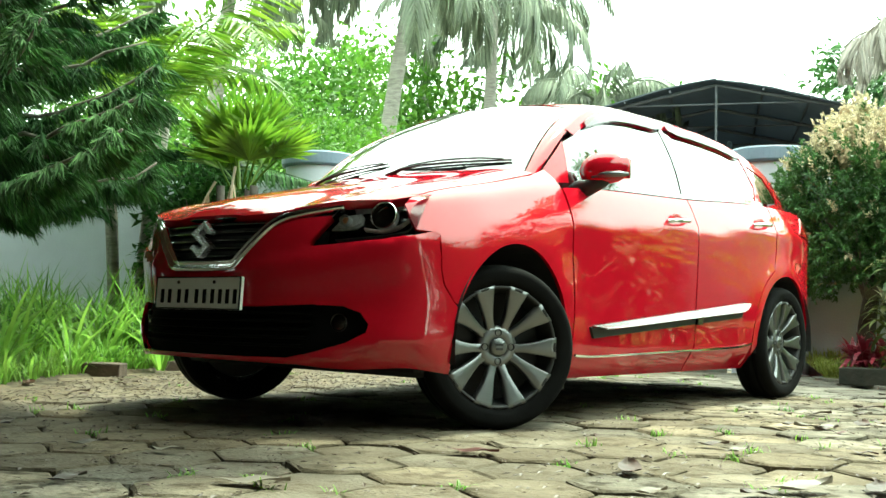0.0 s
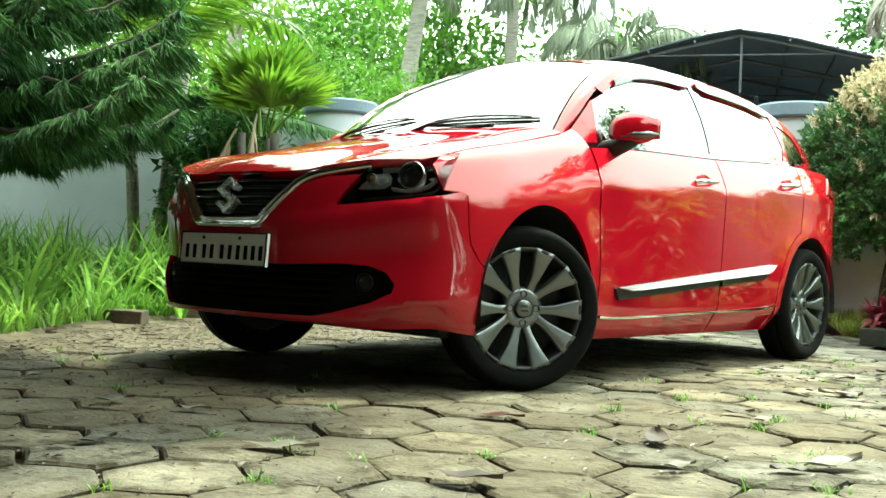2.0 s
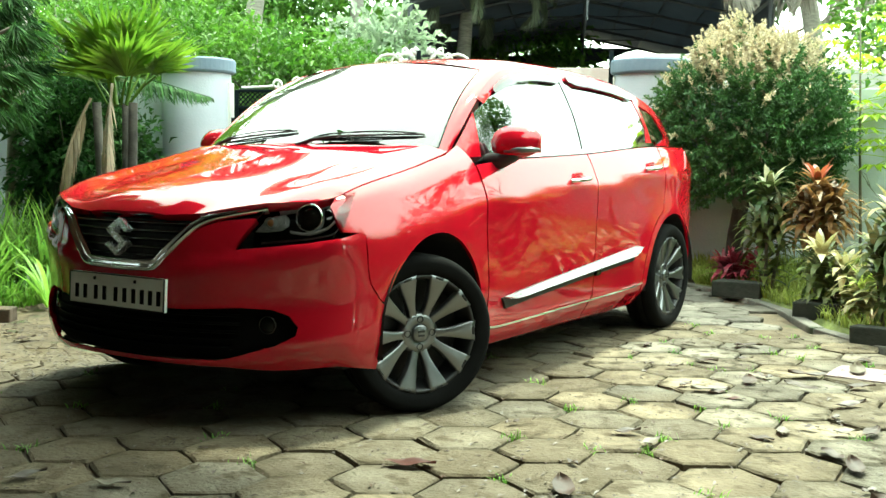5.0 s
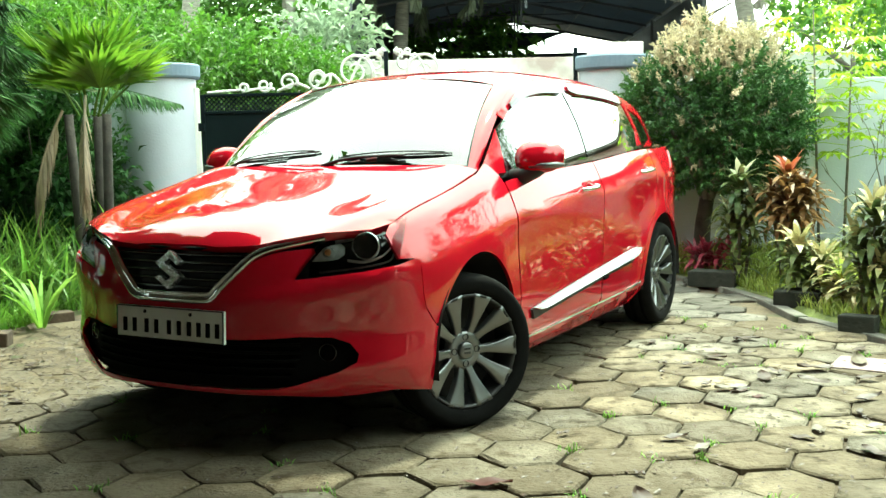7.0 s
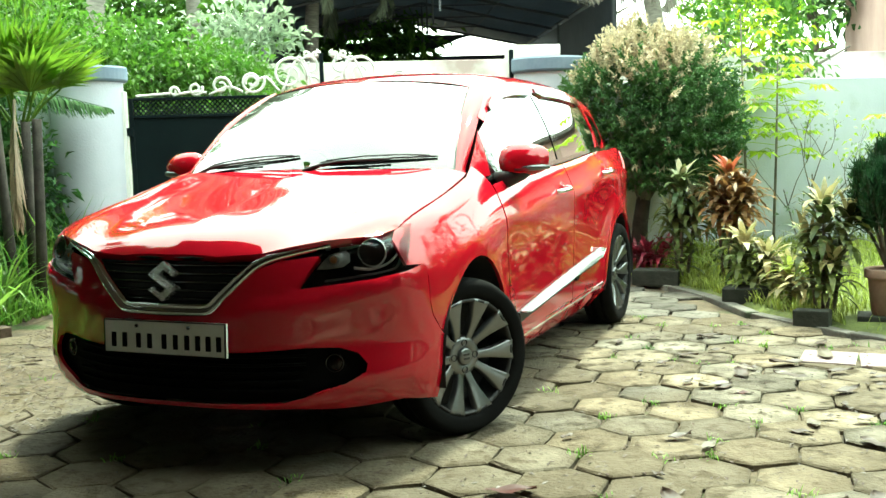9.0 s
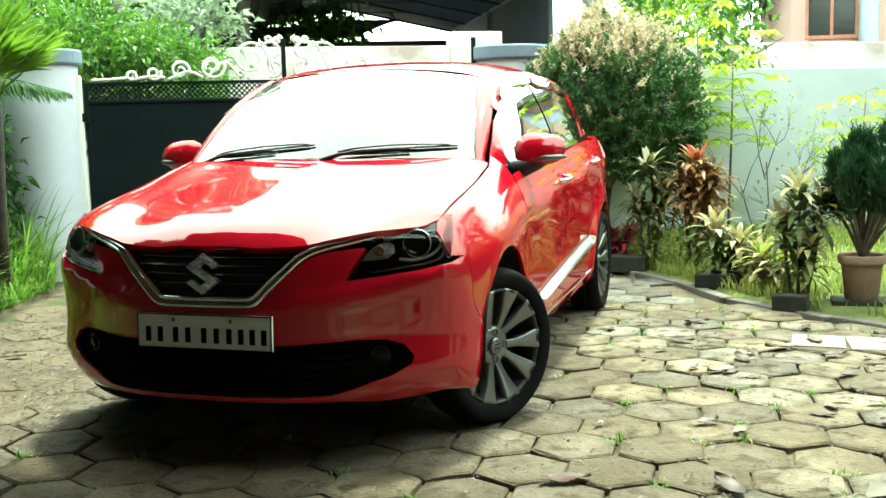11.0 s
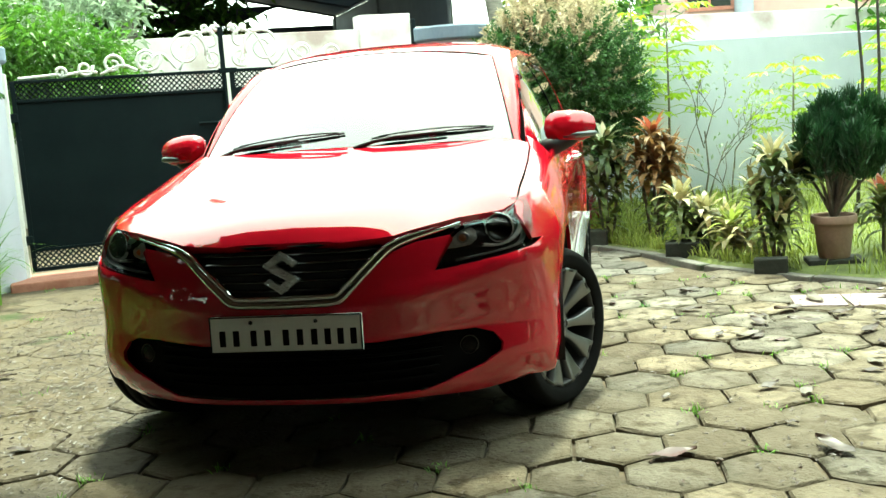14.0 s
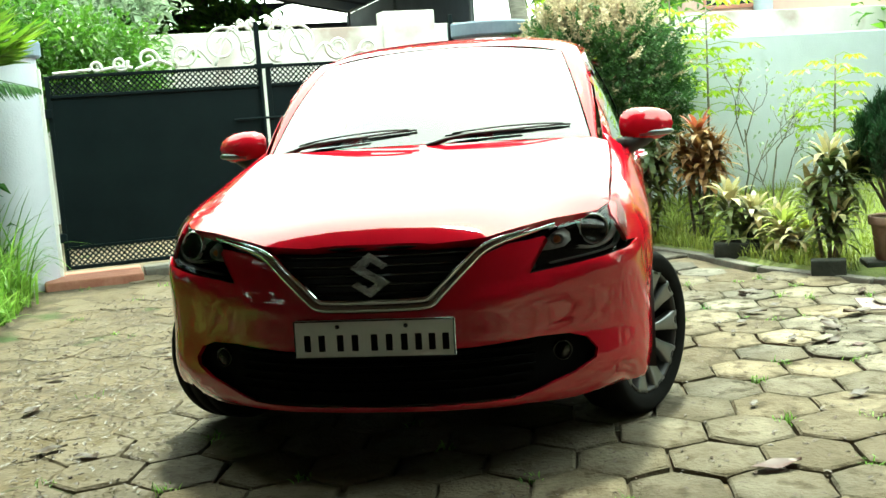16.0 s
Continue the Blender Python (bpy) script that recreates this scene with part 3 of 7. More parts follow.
def panel(name, poly, place, normal, material, parent, label="", step=0.04, lift=0.0, rim=0.014, mirror=False):
    """A sheet that fills poly, laid on a surface, with its edge turned in; a second one on the other side where mirror is set."""
    v, f, nb = fill(poly, step)
    pos = [np.array(place(*q)) for q in v]
    nor = [np.array(normal(*q)) for q in v]
    made = []
    for s in ((1, -1) if mirror else (1,)):
        flip = np.array([s, 1, 1])
        P = [(p + n * lift) * flip for p, n in zip(pos, nor)]
        N = [n * flip for n in nor]
        F, nrm = [], []
        for t in f:
            a, b, c = (P[i] for i in t)
            t = t if np.dot(np.cross(b - a, c - a), N[t[0]] + N[t[1]] + N[t[2]]) > 0 else t[::-1]
            F.append(tuple(t))
        count = {}
        for t in F:
            for a, b in zip(t, t[1:] + t[:1]):
                count[(a, b)] = 1
        V, VN = list(P), list(N)
        for (a, b) in [e for e in count if (e[1], e[0]) not in count]:
            k = len(V)
            out = np.cross(P[b] - P[a], N[a])
            out /= np.linalg.norm(out) + 1e-9
            V += [P[a], P[b], P[b] - N[b] * rim, P[a] - N[a] * rim]
            VN += [out] * 4
            F.append((k + 1, k, k + 3, k + 2))
        me = raw_mesh(name, V, F, True)
        me.normals_split_custom_set_from_vertices([tuple(map(float, n)) for n in VN])
        made.append(part(name, me, material, parent, label))
    return made


def on_body(y, k):
    return BODY.at(y, k)


def body_normal(y, k):
    return BODY.normal(y, k)


def kz(y, z):
    """The chart's key on the flank at height z."""
    s = section(float(y))
    up = np.maximum.accumulate(s[:, 1] + np.arange(len(s)) * 1e-7)
    return float(np.interp(z, up, s[:, 1] - s[:, 0]))


def kx(y, x):
    """The chart's key on the hood side at half width x."""
    s = section(float(y))[40:]
    return float(np.interp(-x, -s[:, 0], s[:, 1] - s[:, 0]))


def on_nose(x, z):
    return NOSE.at(z, nose_key(x, z))


def nose_normal(x, z):
    return -NOSE.normal(z, nose_key(x, z), 0.03)


def swell(x, z):
    """The bumper stands proud in a ledge under the lamp and swells to the wheel arch."""
    p = on_nose(x, z)
    crease = float(np.interp(x, [0.10, 0.17, 0.34, 0.52, 0.61, 0.77, 0.85], [0.550, 0.560, 0.583, 0.615, 0.640, 0.670, 0.680]))
    high = float(np.interp(x, [0.0, 0.17, 0.34, 0.61, 0.77, 0.81, 0.84], [0.0, 0.004, 0.010, 0.015, 0.018, 0.010, 0.0]))
    d = crease - z
    ledge = high * (max(0.0, 1 + d / 0.040) if d < 0 else math.exp(-((d / 0.11) ** 2)))
    tuck = float(np.interp(x, [0.42, 0.60, 0.77], [0.235, 0.258, 0.33])) - z
    lip = 0.005 * math.exp(-((z - 0.250) / 0.020) ** 2) * (1 - ease((x - 0.55) / 0.1)) - 0.28 * max(0.0, tuck) * ease((x - 0.40) / 0.1) * (1 - ease((x - 0.79) / 0.04))
    return float(ledge + lip + flare(p[1], p[2]) * ease((x - 0.72) / 0.10) * np.clip((z - 0.17) / 0.06, 0, 1))


def on_bumper(x, z):
    return on_nose(x, z) + nose_normal(x, z) * swell(x, z)


def bumper_normal(x, z, e=0.004):
    n, h = nose_normal(x, z), swell(x, z)
    p = on_nose(x, z)
    for q, k in ((on_nose(x, z + e) - p, swell(x, z + e) - h), (on_nose(x - e, z) - p, swell(x - e, z) - h)):
        length = np.linalg.norm(q) + 1e-6
        n = n - q / length * np.clip(k / length, -1.5, 1.5)
    return n / np.linalg.norm(n)


def arc(cy, cz, r, a0, a1, n=18, h=None):
    return [(cy + r * math.cos(radians(a0 + (a1 - a0) * k / n)), cz + (h or r) * math.sin(radians(a0 + (a1 - a0) * k / n))) for k in range(n + 1)]


car = thing("red_hatchback", "glossy red five-door hatchback parked on hexagonal pavers", "car")


def side_panels():
    top = lambda y: kz(y, float(shoulder_z(y)) - 0.004)
    flank = lambda pts: [(y, kz(y, z)) for y, z in pts]
    crown = lambda y: 0.745 * float(taper(y))
    # front wing: bumper seam, arch, sill, door edge, then over the crown to the bonnet gap
    hood_edge = [(y, kx(y, x)) for y, x in ((0.43, 0.715), (0.30, 0.742), (0.1, 0.748), (-0.1, 0.748), (-0.25, 0.744), (-0.362, 0.742))]
    wing = flank([(-0.425, 0.712), (-0.366, 0.708), (-0.341, 0.700), (-0.341, 0.58), (-0.330, 0.525), (-0.292, 0.470)] + arc(FRONT_Y, HUB_Z, FRONT_R, 158, -10, 28, FRONT_H) + [(0.393, 0.17), (0.425, 0.17), (0.43, 0.45), (0.415, 0.70), (0.42, 0.93)])
    wing += hood_edge + [(-0.395, kx(-0.395, 0.736)), (-0.432, kz(-0.432, 0.800)), (-0.432, kz(-0.432, 0.755))]
    panel("front_wing", wing, on_body, body_normal, RED, car, step=0.035, mirror=True)
    belt = [(y, top(y)) for y in np.linspace(1.495, 0.436, 14)]
    panel("front_door", flank([(0.436, 0.225), (1.495, 0.225), (1.495, 0.6)]) + belt + flank([(0.425, 0.70), (0.44, 0.45)]), on_body, body_normal, RED, car, step=0.05, mirror=True)
    belt = [(y, top(y)) for y in np.linspace(2.42, 1.504, 12)]
    rear_arc = arc(WHEELBASE, HUB_Z, ARCH_R + 0.055, 200, 112, 14)
    panel("rear_door", flank([(1.504, 0.225), (2.115, 0.225)] + [p for p in rear_arc if p[1] > 0.23] + [(2.40, 0.80)]) + belt, on_body, body_normal, RED, car, step=0.05, mirror=True)
    panel("sill", flank([(0.43, 0.172), (2.14, 0.172), (2.12, 0.218), (0.43, 0.218)]), on_body, body_normal, RED, car, step=0.05, mirror=True)
    quarter = flank([(2.125, 0.21), (2.15, 0.19)] + arc(WHEELBASE, HUB_Z, ARCH_R, 196, 4, 28) + [(2.92, 0.42), (2.95, 0.62), (3.13, 0.66), (3.13, 0.95)])
    quarter += [(y, top(y)) for y in np.linspace(3.12, 2.43, 8)] + flank([(2.41, 0.80)] + [p for p in arc(WHEELBASE, HUB_Z, ARCH_R + 0.048, 112, 193, 14)])
    panel("rear_wing", quarter, on_body, body_normal, RED, car, step=0.04, mirror=True)
    panel("rear_bumper", flank([(2.885, 0.22), (3.17, 0.22), (3.17, 0.652), (2.955, 0.612), (2.925, 0.42)]), on_body, body_normal, RED, car, step=0.04, mirror=True)
    # bonnet, both halves in one sheet
    edge = [(y, x - 0.007) for y, x in ((-0.25, 0.744), (-0.1, 0.748), (0.1, 0.748), (0.28, 0.742), (0.335, 0.735))]
    half = [(0.0, -0.708), (0.2, -0.700), (0.36, -0.664), (0.48, -0.612), (0.565, -0.562), (0.63, -0.517), (0.70, -0.452), (0.738, -0.378)] + [(x, y) for y, x in edge] + [(0.60, 0.285), (0.4, 0.245), (0.2, 0.222), (0.0, 0.215)]
    whole = half + [(-x, y) for x, y in half[::-1] if x > 0]
    place = lambda x, y: BODY.at(y, kx(y, abs(x))) * [1 if x >= 0 else -1, 1, 1]
    nrm = lambda x, y: body_normal(y, min(kx(y, abs(x)), kx(y, 0.02))) * [1 if x >= 0 else -1, 1, 1]
    panel("bonnet", whole, place, nrm, RED, car, step=0.05, rim=0.035)


side_panels()


def nose_panels():
    sym = lambda half: half + [(-x, z) for x, z in half[::-1] if x > 1e-6]
    place = lambda x, z: on_nose(abs(x), z) * [1 if x >= 0 else -1, 1, 1]
    nrm = lambda x, z: nose_normal(abs(x), z) * [1 if x >= 0 else -1, 1, 1]
    # grille mouth, lamp and lower intake are openings in the bumper skin
    upper = [(0.0, 0.556), (0.15, 0.560), (0.19, 0.566), (0.204, 0.576), (0.224, 0.597), (0.302, 0.675), (0.352, 0.718), (0.42, 0.745), (0.56, 0.772)]
    lamp_low = [(0.545, 0.742), (0.487, 0.648), (0.60, 0.660), (0.70, 0.672), (0.79, 0.690), (0.843, 0.708)]
    intake_top = [(0.0, 0.432), (0.30, 0.434), (0.50, 0.445), (0.60, 0.441), (0.655, 0.420), (0.685, 0.382)]
    intake_low = [(0.685, 0.382), (0.680, 0.352), (0.62, 0.316), (0.50, 0.276), (0.43, 0.260), (0.2, 0.258), (0.0, 0.258)]
    def seam_x(z, y):
        o = outline(z)
        return float(np.interp(y, o[:, 1], o[:, 0]))
    edge = [(seam_x(z, y), z) for z, y in ((0.70, -0.349), (0.62, -0.347), (0.575, -0.346), (0.525, -0.337), (0.470, -0.300), (0.440, -0.270), (0.40, -0.282), (0.36, -0.290), (0.30, -0.293), (0.25, -0.290), (0.215, -0.283))]
    skin = [(0.0, 0.556)] + upper[1:-1] + [(0.535, 0.757)] + lamp_low[:-1] + [(seam_x(0.712, -0.366), 0.709)] + edge
    skin += [(0.66, 0.212), (0.55, 0.222), (0.46, 0.238), (0.2, 0.243), (0.0, 0.243)]
    half = [(x, z) for x, z in skin]
    # cut along the middle: the left half with the intake as a notch from x = 0
    notch = half + [(0.0, 0.258)] + intake_low[::-1][1:] + intake_top[::-1][1:]
    for s in (1, -1):
        pl = (lambda s: lambda x, z: on_bumper(x, z) * [s, 1, 1])(s)
        nm = (lambda s: lambda x, z: bumper_normal(x, z) * [s, 1, 1])(s)
        panel("front_bumper", notch, pl, nm, RED, car, step=0.022)
    # grille
    mouth = [(0.0, 0.562), (0.17, 0.564), (0.20, 0.578), (0.285, 0.662), (0.345, 0.722), (0.42, 0.752), (0.47, 0.785), (0.3, 0.800), (0.0, 0.806)]
    grille = panel("grille", sym(mouth), place, nrm, BLACK_PLASTIC, car, "black slatted grille", step=0.05, lift=-0.035)[0]
    for k in range(6):
        z = 0.616 + 0.030 * k
        w = float(np.interp(z, [0.58, 0.62, 0.70, 0.745, 0.765], [0.155, 0.190, 0.270, 0.320, 0.385]))
        bm, rings = bmesh.new(), []
        for x in np.linspace(-w, w, 31):
            p, q = place(x, z), nrm(x, z)
            rings.append([bm.verts.new(Vector(p + q * o) + Vector((0, 0, dz))) for o, dz in ((-0.034, 0.006), (-0.014, 0.004), (-0.011, 0.001), (-0.013, -0.003), (-0.034, -0.008))])
        for a, b in zip(rings, rings[1:]):
            for i in range(5):
                bm.faces.new((a[i], b[i], b[(i + 1) % 5], a[(i + 1) % 5]))
        bm.faces.new(rings[0][::-1]), bm.faces.new(rings[-1])
        bmesh.ops.recalc_face_normals(bm, faces=bm.faces[:])
        part("slat", bm, GLOSS_BLACK, grille)
    # chrome garnish that runs along the grille's foot and out under the lamps
    arm = [(0.10, 0.580), (0.165, 0.582), (0.190, 0.592), (0.216, 0.617), (0.296, 0.692), (0.346, 0.735), (0.41, 0.760), (0.535, 0.784), (0.562, 0.789)]
    line = smooth_line([(-x, z) for x, z in arm[::-1]] + [(0.0, 0.579)] + arm, 6)
    bm, rings = bmesh.new(), []
    for i, (x, z) in enumerate(line):
        p, q = place(x, z), nrm(x, z)
        d = np.array([*(line[min(i + 1, len(line) - 1)] - line[max(i - 1, 0)])])
        up = np.array([-d[1], 0, d[0]]) / (np.linalg.norm(d) + 1e-9)
        w = 0.0205 - 0.0105 * min(1.0, max(0.0, (abs(x) - 0.20) / 0.34))
        prof = ((-1.0, -0.012), (-0.88, 0.008), (-0.30, 0.015), (0.0, 0.002), (0.35, -0.006), (0.55, 0.006), (0.85, 0.004), (1.0, -0.014))
        rings.append([bm.verts.new(p + up * w * a + q * b) for a, b in prof])
    for a, b in zip(rings, rings[1:]):
        for k in range(7):
            bm.faces.new((a[k], b[k], b[k + 1], a[k + 1]))
    bmesh.ops.recalc_face_normals(bm, faces=bm.faces[:])
    part("grille_garnish", bm, CHROME, car, "chrome garnish", smooth=True)
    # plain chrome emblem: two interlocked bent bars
    badge = lambda x, z, o: Vector(place(x, z) + nrm(x, z) * o)
    bm = bmesh.new()
    for s in (1, -1):
        shape = [(-0.062, 0.022), (0.0, 0.068), (0.058, 0.030), (0.040, 0.018), (0.005, 0.040), (-0.018, 0.024), (0.036, -0.008), (0.018, -0.024), (-0.03, 0.002)]
        tops = [bm.verts.new(badge(s * x, 0.676 + s * z, 0.016)) for x, z in shape]
        lows = [bm.verts.new(badge(s * x, 0.676 + s * z, -0.012)) for x, z in shape]
        bm.faces.new(tops)
        for k in range(len(shape)):
            j = (k + 1) % len(shape)
            bm.faces.new((tops[k], tops[j], lows[j], lows[k]))
    bmesh.ops.recalc_face_normals(bm, faces=bm.faces[:])
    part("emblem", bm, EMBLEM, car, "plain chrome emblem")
    # lower intake: recessed dark mesh
    intake = panel("lower_intake", sym([(x * 1.07, z) for x, z in intake_top] + [(0.725, 0.315), (0.66, 0.270), (0.52, 0.252), (0.43, 0.250), (0.2, 0.250), (0.0, 0.250)]), place, nrm, INTAKE_BLACK, car, "black lower air intake", step=0.05, lift=-0.030)[0]
    for z in (0.300, 0.330, 0.360, 0.390, 0.418):
        w = float(np.interp(z, [0.27, 0.29, 0.35, 0.44], [0.40, 0.47, 0.50, 0.50]))
        bm, rings = bmesh.new(), []
        for x in np.linspace(-w, w, 24):
            p, q = place(x, z), nrm(x, z)
            rings.append([bm.verts.new(Vector(p + q * o) + Vector((0, 0, dz))) for o, dz in ((-0.031, 0.006), (-0.014, 0.004), (-0.014, -0.004), (-0.031, -0.006))])
        for a, b in zip(rings, rings[1:]):
            for i in range(3):
                bm.faces.new((a[i], b[i], b[i + 1], a[i + 1]))
        bmesh.ops.recalc_face_normals(bm, faces=bm.faces[:])
        part("intake_bar", bm, INTAKE_BLACK, intake)
    for s in (1, -1):
        c = Vector(on_nose(0.584, 0.384) * [s, 1, 1]) + Vector((-0.012 * s, 0.030, 0))
        aim = Vector((0.35 * s, -1, 0)).normalized()
        m = Matrix.Translation(c) @ aim.to_track_quat("Z", "Y").to_matrix().to_4x4()
        bm = bmesh.new()
        lathe(bm, [(0.034, -0.02), (0.034, 0.006), (0.030, 0.010), (0.027, 0.0), (0.018, -0.012), (0.0005, -0.016)], 28, m)
        fog = part("fog_lamp", bm, GLOSS_BLACK, car, "round fog lamp in a black bezel", smooth=True)
        bm = bmesh.new()
        lathe(bm, [(0.028, 0.003), (0.022, 0.009), (0.011, 0.012), (0.0005, 0.013)], 28, m)
        part("lens", bm, LENS_GLASS, fog, smooth=True)
    # number plate on its holder; the characters are plain bars
    plate = Matrix.Translation((0.0, -0.748, 0.479)) @ Matrix.Rotation(radians(-3), 4, "X")
    holder = part("number_plate", bevelled_box(-0.258, 0.258, -0.006, 0.010, -0.060, 0.060, 0.004, 2), PLATE_WHITE, car, "white number plate with dark characters", at=plate)
    bm = bmesh.new()
    for a in ((-0.258, 0.258, -0.060, -0.056), (-0.258, 0.258, 0.056, 0.060), (-0.258, -0.254, -0.056, 0.056), (0.254, 0.258, -0.056, 0.056)):
        box(bm, a[0], a[1], -0.0085, -0.004, a[2], a[3])
    part("plate_border", bm, GLOSS_BLACK, holder)
    xs = [-0.215, -0.168, -0.108, -0.060, 0.002, 0.050, 0.098, 0.143, 0.186, 0.229]
    for x in xs:
        part("character_bar", bevelled_box(x - 0.0105, x + 0.0105, -0.0078, -0.0050, -0.038, 0.014, 0.001, 1), INTAKE_BLACK, holder)
    for x in (-0.115, 0.105):
        bm = bmesh.new()
        lathe(bm, [(0.0005, 0.010), (0.005, 0.009), (0.007, 0.006), (0.007, 0.0)], 14, Matrix.Translation((x, -0.002, 0.040)) @ Matrix.Rotation(radians(90), 4, "X"))
        part("plate_screw", bm, GLOSS_BLACK, holder)


nose_panels()


def headlamp(s):
    """Lamp pod: clear cover over a dark bowl with projector, reflector and amber bulb. It wraps from nose to flank."""
    def skin(x, z):
        return on_nose(x, z)
    place = lambda x, z: skin(x, z) * [s, 1, 1]
    nrm = lambda x, z: nose_normal(x, z) * [s, 1, 1]
    rim = [(0.484, 0.652), (0.60, 0.664), (0.70, 0.676), (0.765, 0.688), (0.790, 0.704), (0.792, 0.76), (0.786, 0.802), (0.766, 0.848), (0.70, 0.843), (0.63, 0.829), (0.565, 0.806), (0.538, 0.752)]
    lamp = panel("headlamp", rim, place, nrm, GLOSS_BLACK, car, "swept-back headlamp with clear cover and black bezel", step=0.03, lift=-0.055, rim=-0.05)[0]
    panel("cover", rim, place, nrm, LENS_GLASS, lamp, "clear lamp cover", step=0.03, lift=0.001, rim=0.004)
    def round_unit(name, x, z, r, material, depth, label=""):
        p, q = Vector(place(x, z)), Vector(nrm(x, z))
        aim = (q * 0.45 + Vector((0.25 * s, -1, 0.02)) * 0.8).normalized()
        m = Matrix.Translation(p - q * depth) @ aim.to_track_quat("Z", "Y").to_matrix().to_4x4()
        bm = bmesh.new()
        lathe(bm, [(r * 1.12, -0.03), (r * 1.12, 0.014), (r * 1.04, 0.018), (r, 0.008), (r * 0.8, -0.006), (r * 0.78, -0.01)], 32, m)
        ring = part(name, bm, material, lamp, label, smooth=True)
        bm = bmesh.new()
        lathe(bm, [(r * 0.80, -0.012), (r * 0.70, 0.004), (r * 0.45, 0.013), (r * 0.2, 0.017), (0.0005, 0.018)], 32, m)
        part("lens", bm, LENS_GLASS if name == "projector" else AMBER, ring, smooth=True)
        if name == "projector":
            bm = bmesh.new()
            lathe(bm, [(r * 0.8, -0.014), (r * 0.5, -0.022), (0.0005, -0.024)], 24, m)
            part("bowl", bm, GLOSS_BLACK, ring, smooth=True)
    round_unit("projector", 0.694, 0.769, 0.044, CHROME, 0.022, "round projector lamp with a chrome ring")
    round_unit("indicator", 0.580, 0.746, 0.017, LAMP_SILVER, 0.018, "amber indicator in a silver reflector")
    # silver reflector bowl round the indicator, in three fluted steps
    for k, (grow, lift) in enumerate(((1.0, -0.040), (0.80, -0.033), (0.60, -0.028))):
        facet = [(0.580 + (x - 0.580) * grow, 0.748 + (z - 0.748) * grow) for x, z in ((0.533, 0.716), (0.57, 0.716), (0.612, 0.722), (0.632, 0.742), (0.626, 0.775), (0.606, 0.794), (0.576, 0.786), (0.553, 0.755))]
        panel("reflector", facet, place, nrm, LAMP_SILVER, lamp, "faceted silver reflector", step=0.015, lift=lift, rim=0.010)
    # bright brow along the top edge and a lower bezel blade
    for line, wide in (([(0.585, 0.800), (0.65, 0.818), (0.72, 0.831), (0.765, 0.836)], 0.005), ([(0.645, 0.715), (0.700, 0.708), (0.750, 0.728), (0.772, 0.770), (0.764, 0.805)], 0.004)):
        bm, rings = bmesh.new(), []
        for x, z in smooth_line(line, 5):
            p, q = place(x, z), nrm(x, z)
            rings.append([bm.verts.new(Vector(p + q * o) + Vector((0, 0, dz))) for o, dz in ((-0.045, wide), (-0.014, wide), (-0.014, -wide), (-0.045, -wide))])
        for a, b in zip(rings, rings[1:]):
            for i in range(3):
                bm.faces.new((a[i], b[i], b[i + 1], a[i + 1]))
        bmesh.ops.recalc_face_normals(bm, faces=bm.faces[:])
        part("bezel_blade", bm, LAMP_SILVER, lamp, "silver bezel blade", smooth=True)
    bm, rings = bmesh.new(), []
    for x, z in smooth_line([(0.56, 0.672), (0.65, 0.682), (0.73, 0.694), (0.775, 0.712), (0.782, 0.76), (0.768, 0.80)], 5):
        p, q = place(x, z), nrm(x, z)
        rings.append([bm.verts.new(Vector(p + q * o) + Vector((0, 0, dz))) for o, dz in ((-0.045, 0.0), (-0.018, 0.004), (-0.018, -0.004))])
    for a, b in zip(rings, rings[1:]):
        for i in range(3):
            bm.faces.new((a[i], b[i], b[(i + 1) % 3], a[(i + 1) % 3]))
    bmesh.ops.recalc_face_normals(bm, faces=bm.faces[:])
    part("light_guide", bm, ALLOY, lamp, smooth=True)
    return lamp


headlamp(1)
headlamp(-1)


# ---- cabin ----
rail_pull = guide((0.25, 0.86), (0.45, 0.93), (0.7, 0.975), (1.0, 1.0), (2.0, 1.0), (2.4, 0.975), (2.7, 0.930), (3.1, 0.80))


def cabin_side(y, z):
    h = z - float(shoulder_z(y))
    return np.array([0.800 * float(rail_pull(y)) - 0.30 * h - 0.42 * h * h, y, z])


def cabin_normal(y, z, e=0.01):
    n = np.cross(cabin_side(y + e, z) - cabin_side(y - e, z), cabin_side(y, z + e) - cabin_side(y, z - e))
    n /= np.linalg.norm(n)
    return n if n[0] > 0 else -n


roof_mid = guide((0.84, 1.430), (1.0, 1.457), (1.3, 1.487), (1.6, 1.495), (2.0, 1.485), (2.5, 1.436), (2.9, 1.366), (3.08, 1.318))
rail_z = guide((0.30, 1.01), (0.45, 1.105), (0.60, 1.200), (0.75, 1.288), (0.90, 1.362), (1.05, 1.398), (1.3, 1.418), (1.7, 1.420), (2.1, 1.400), (2.5, 1.340), (2.8, 1.270), (3.02, 1.190))


def screen_point(x, v):
    """Windscreen: v from the cowl (0) to the roof (1)."""
    x2 = x * x
    base = np.array([x, 0.205 + 0.34 * x2, 1.022 - 0.03 * x2])
    xt = x * 0.80
    top = np.array([xt, 0.845 + 0.20 * xt * xt, 1.430 - 0.16 * xt * xt])
    p = base * (1 - v) + top * v
    bulge = 0.045 * math.sin(math.pi * v)
    return p + np.array([0, -0.6, 0.8]) * bulge * (1 - 0.5 * x2)


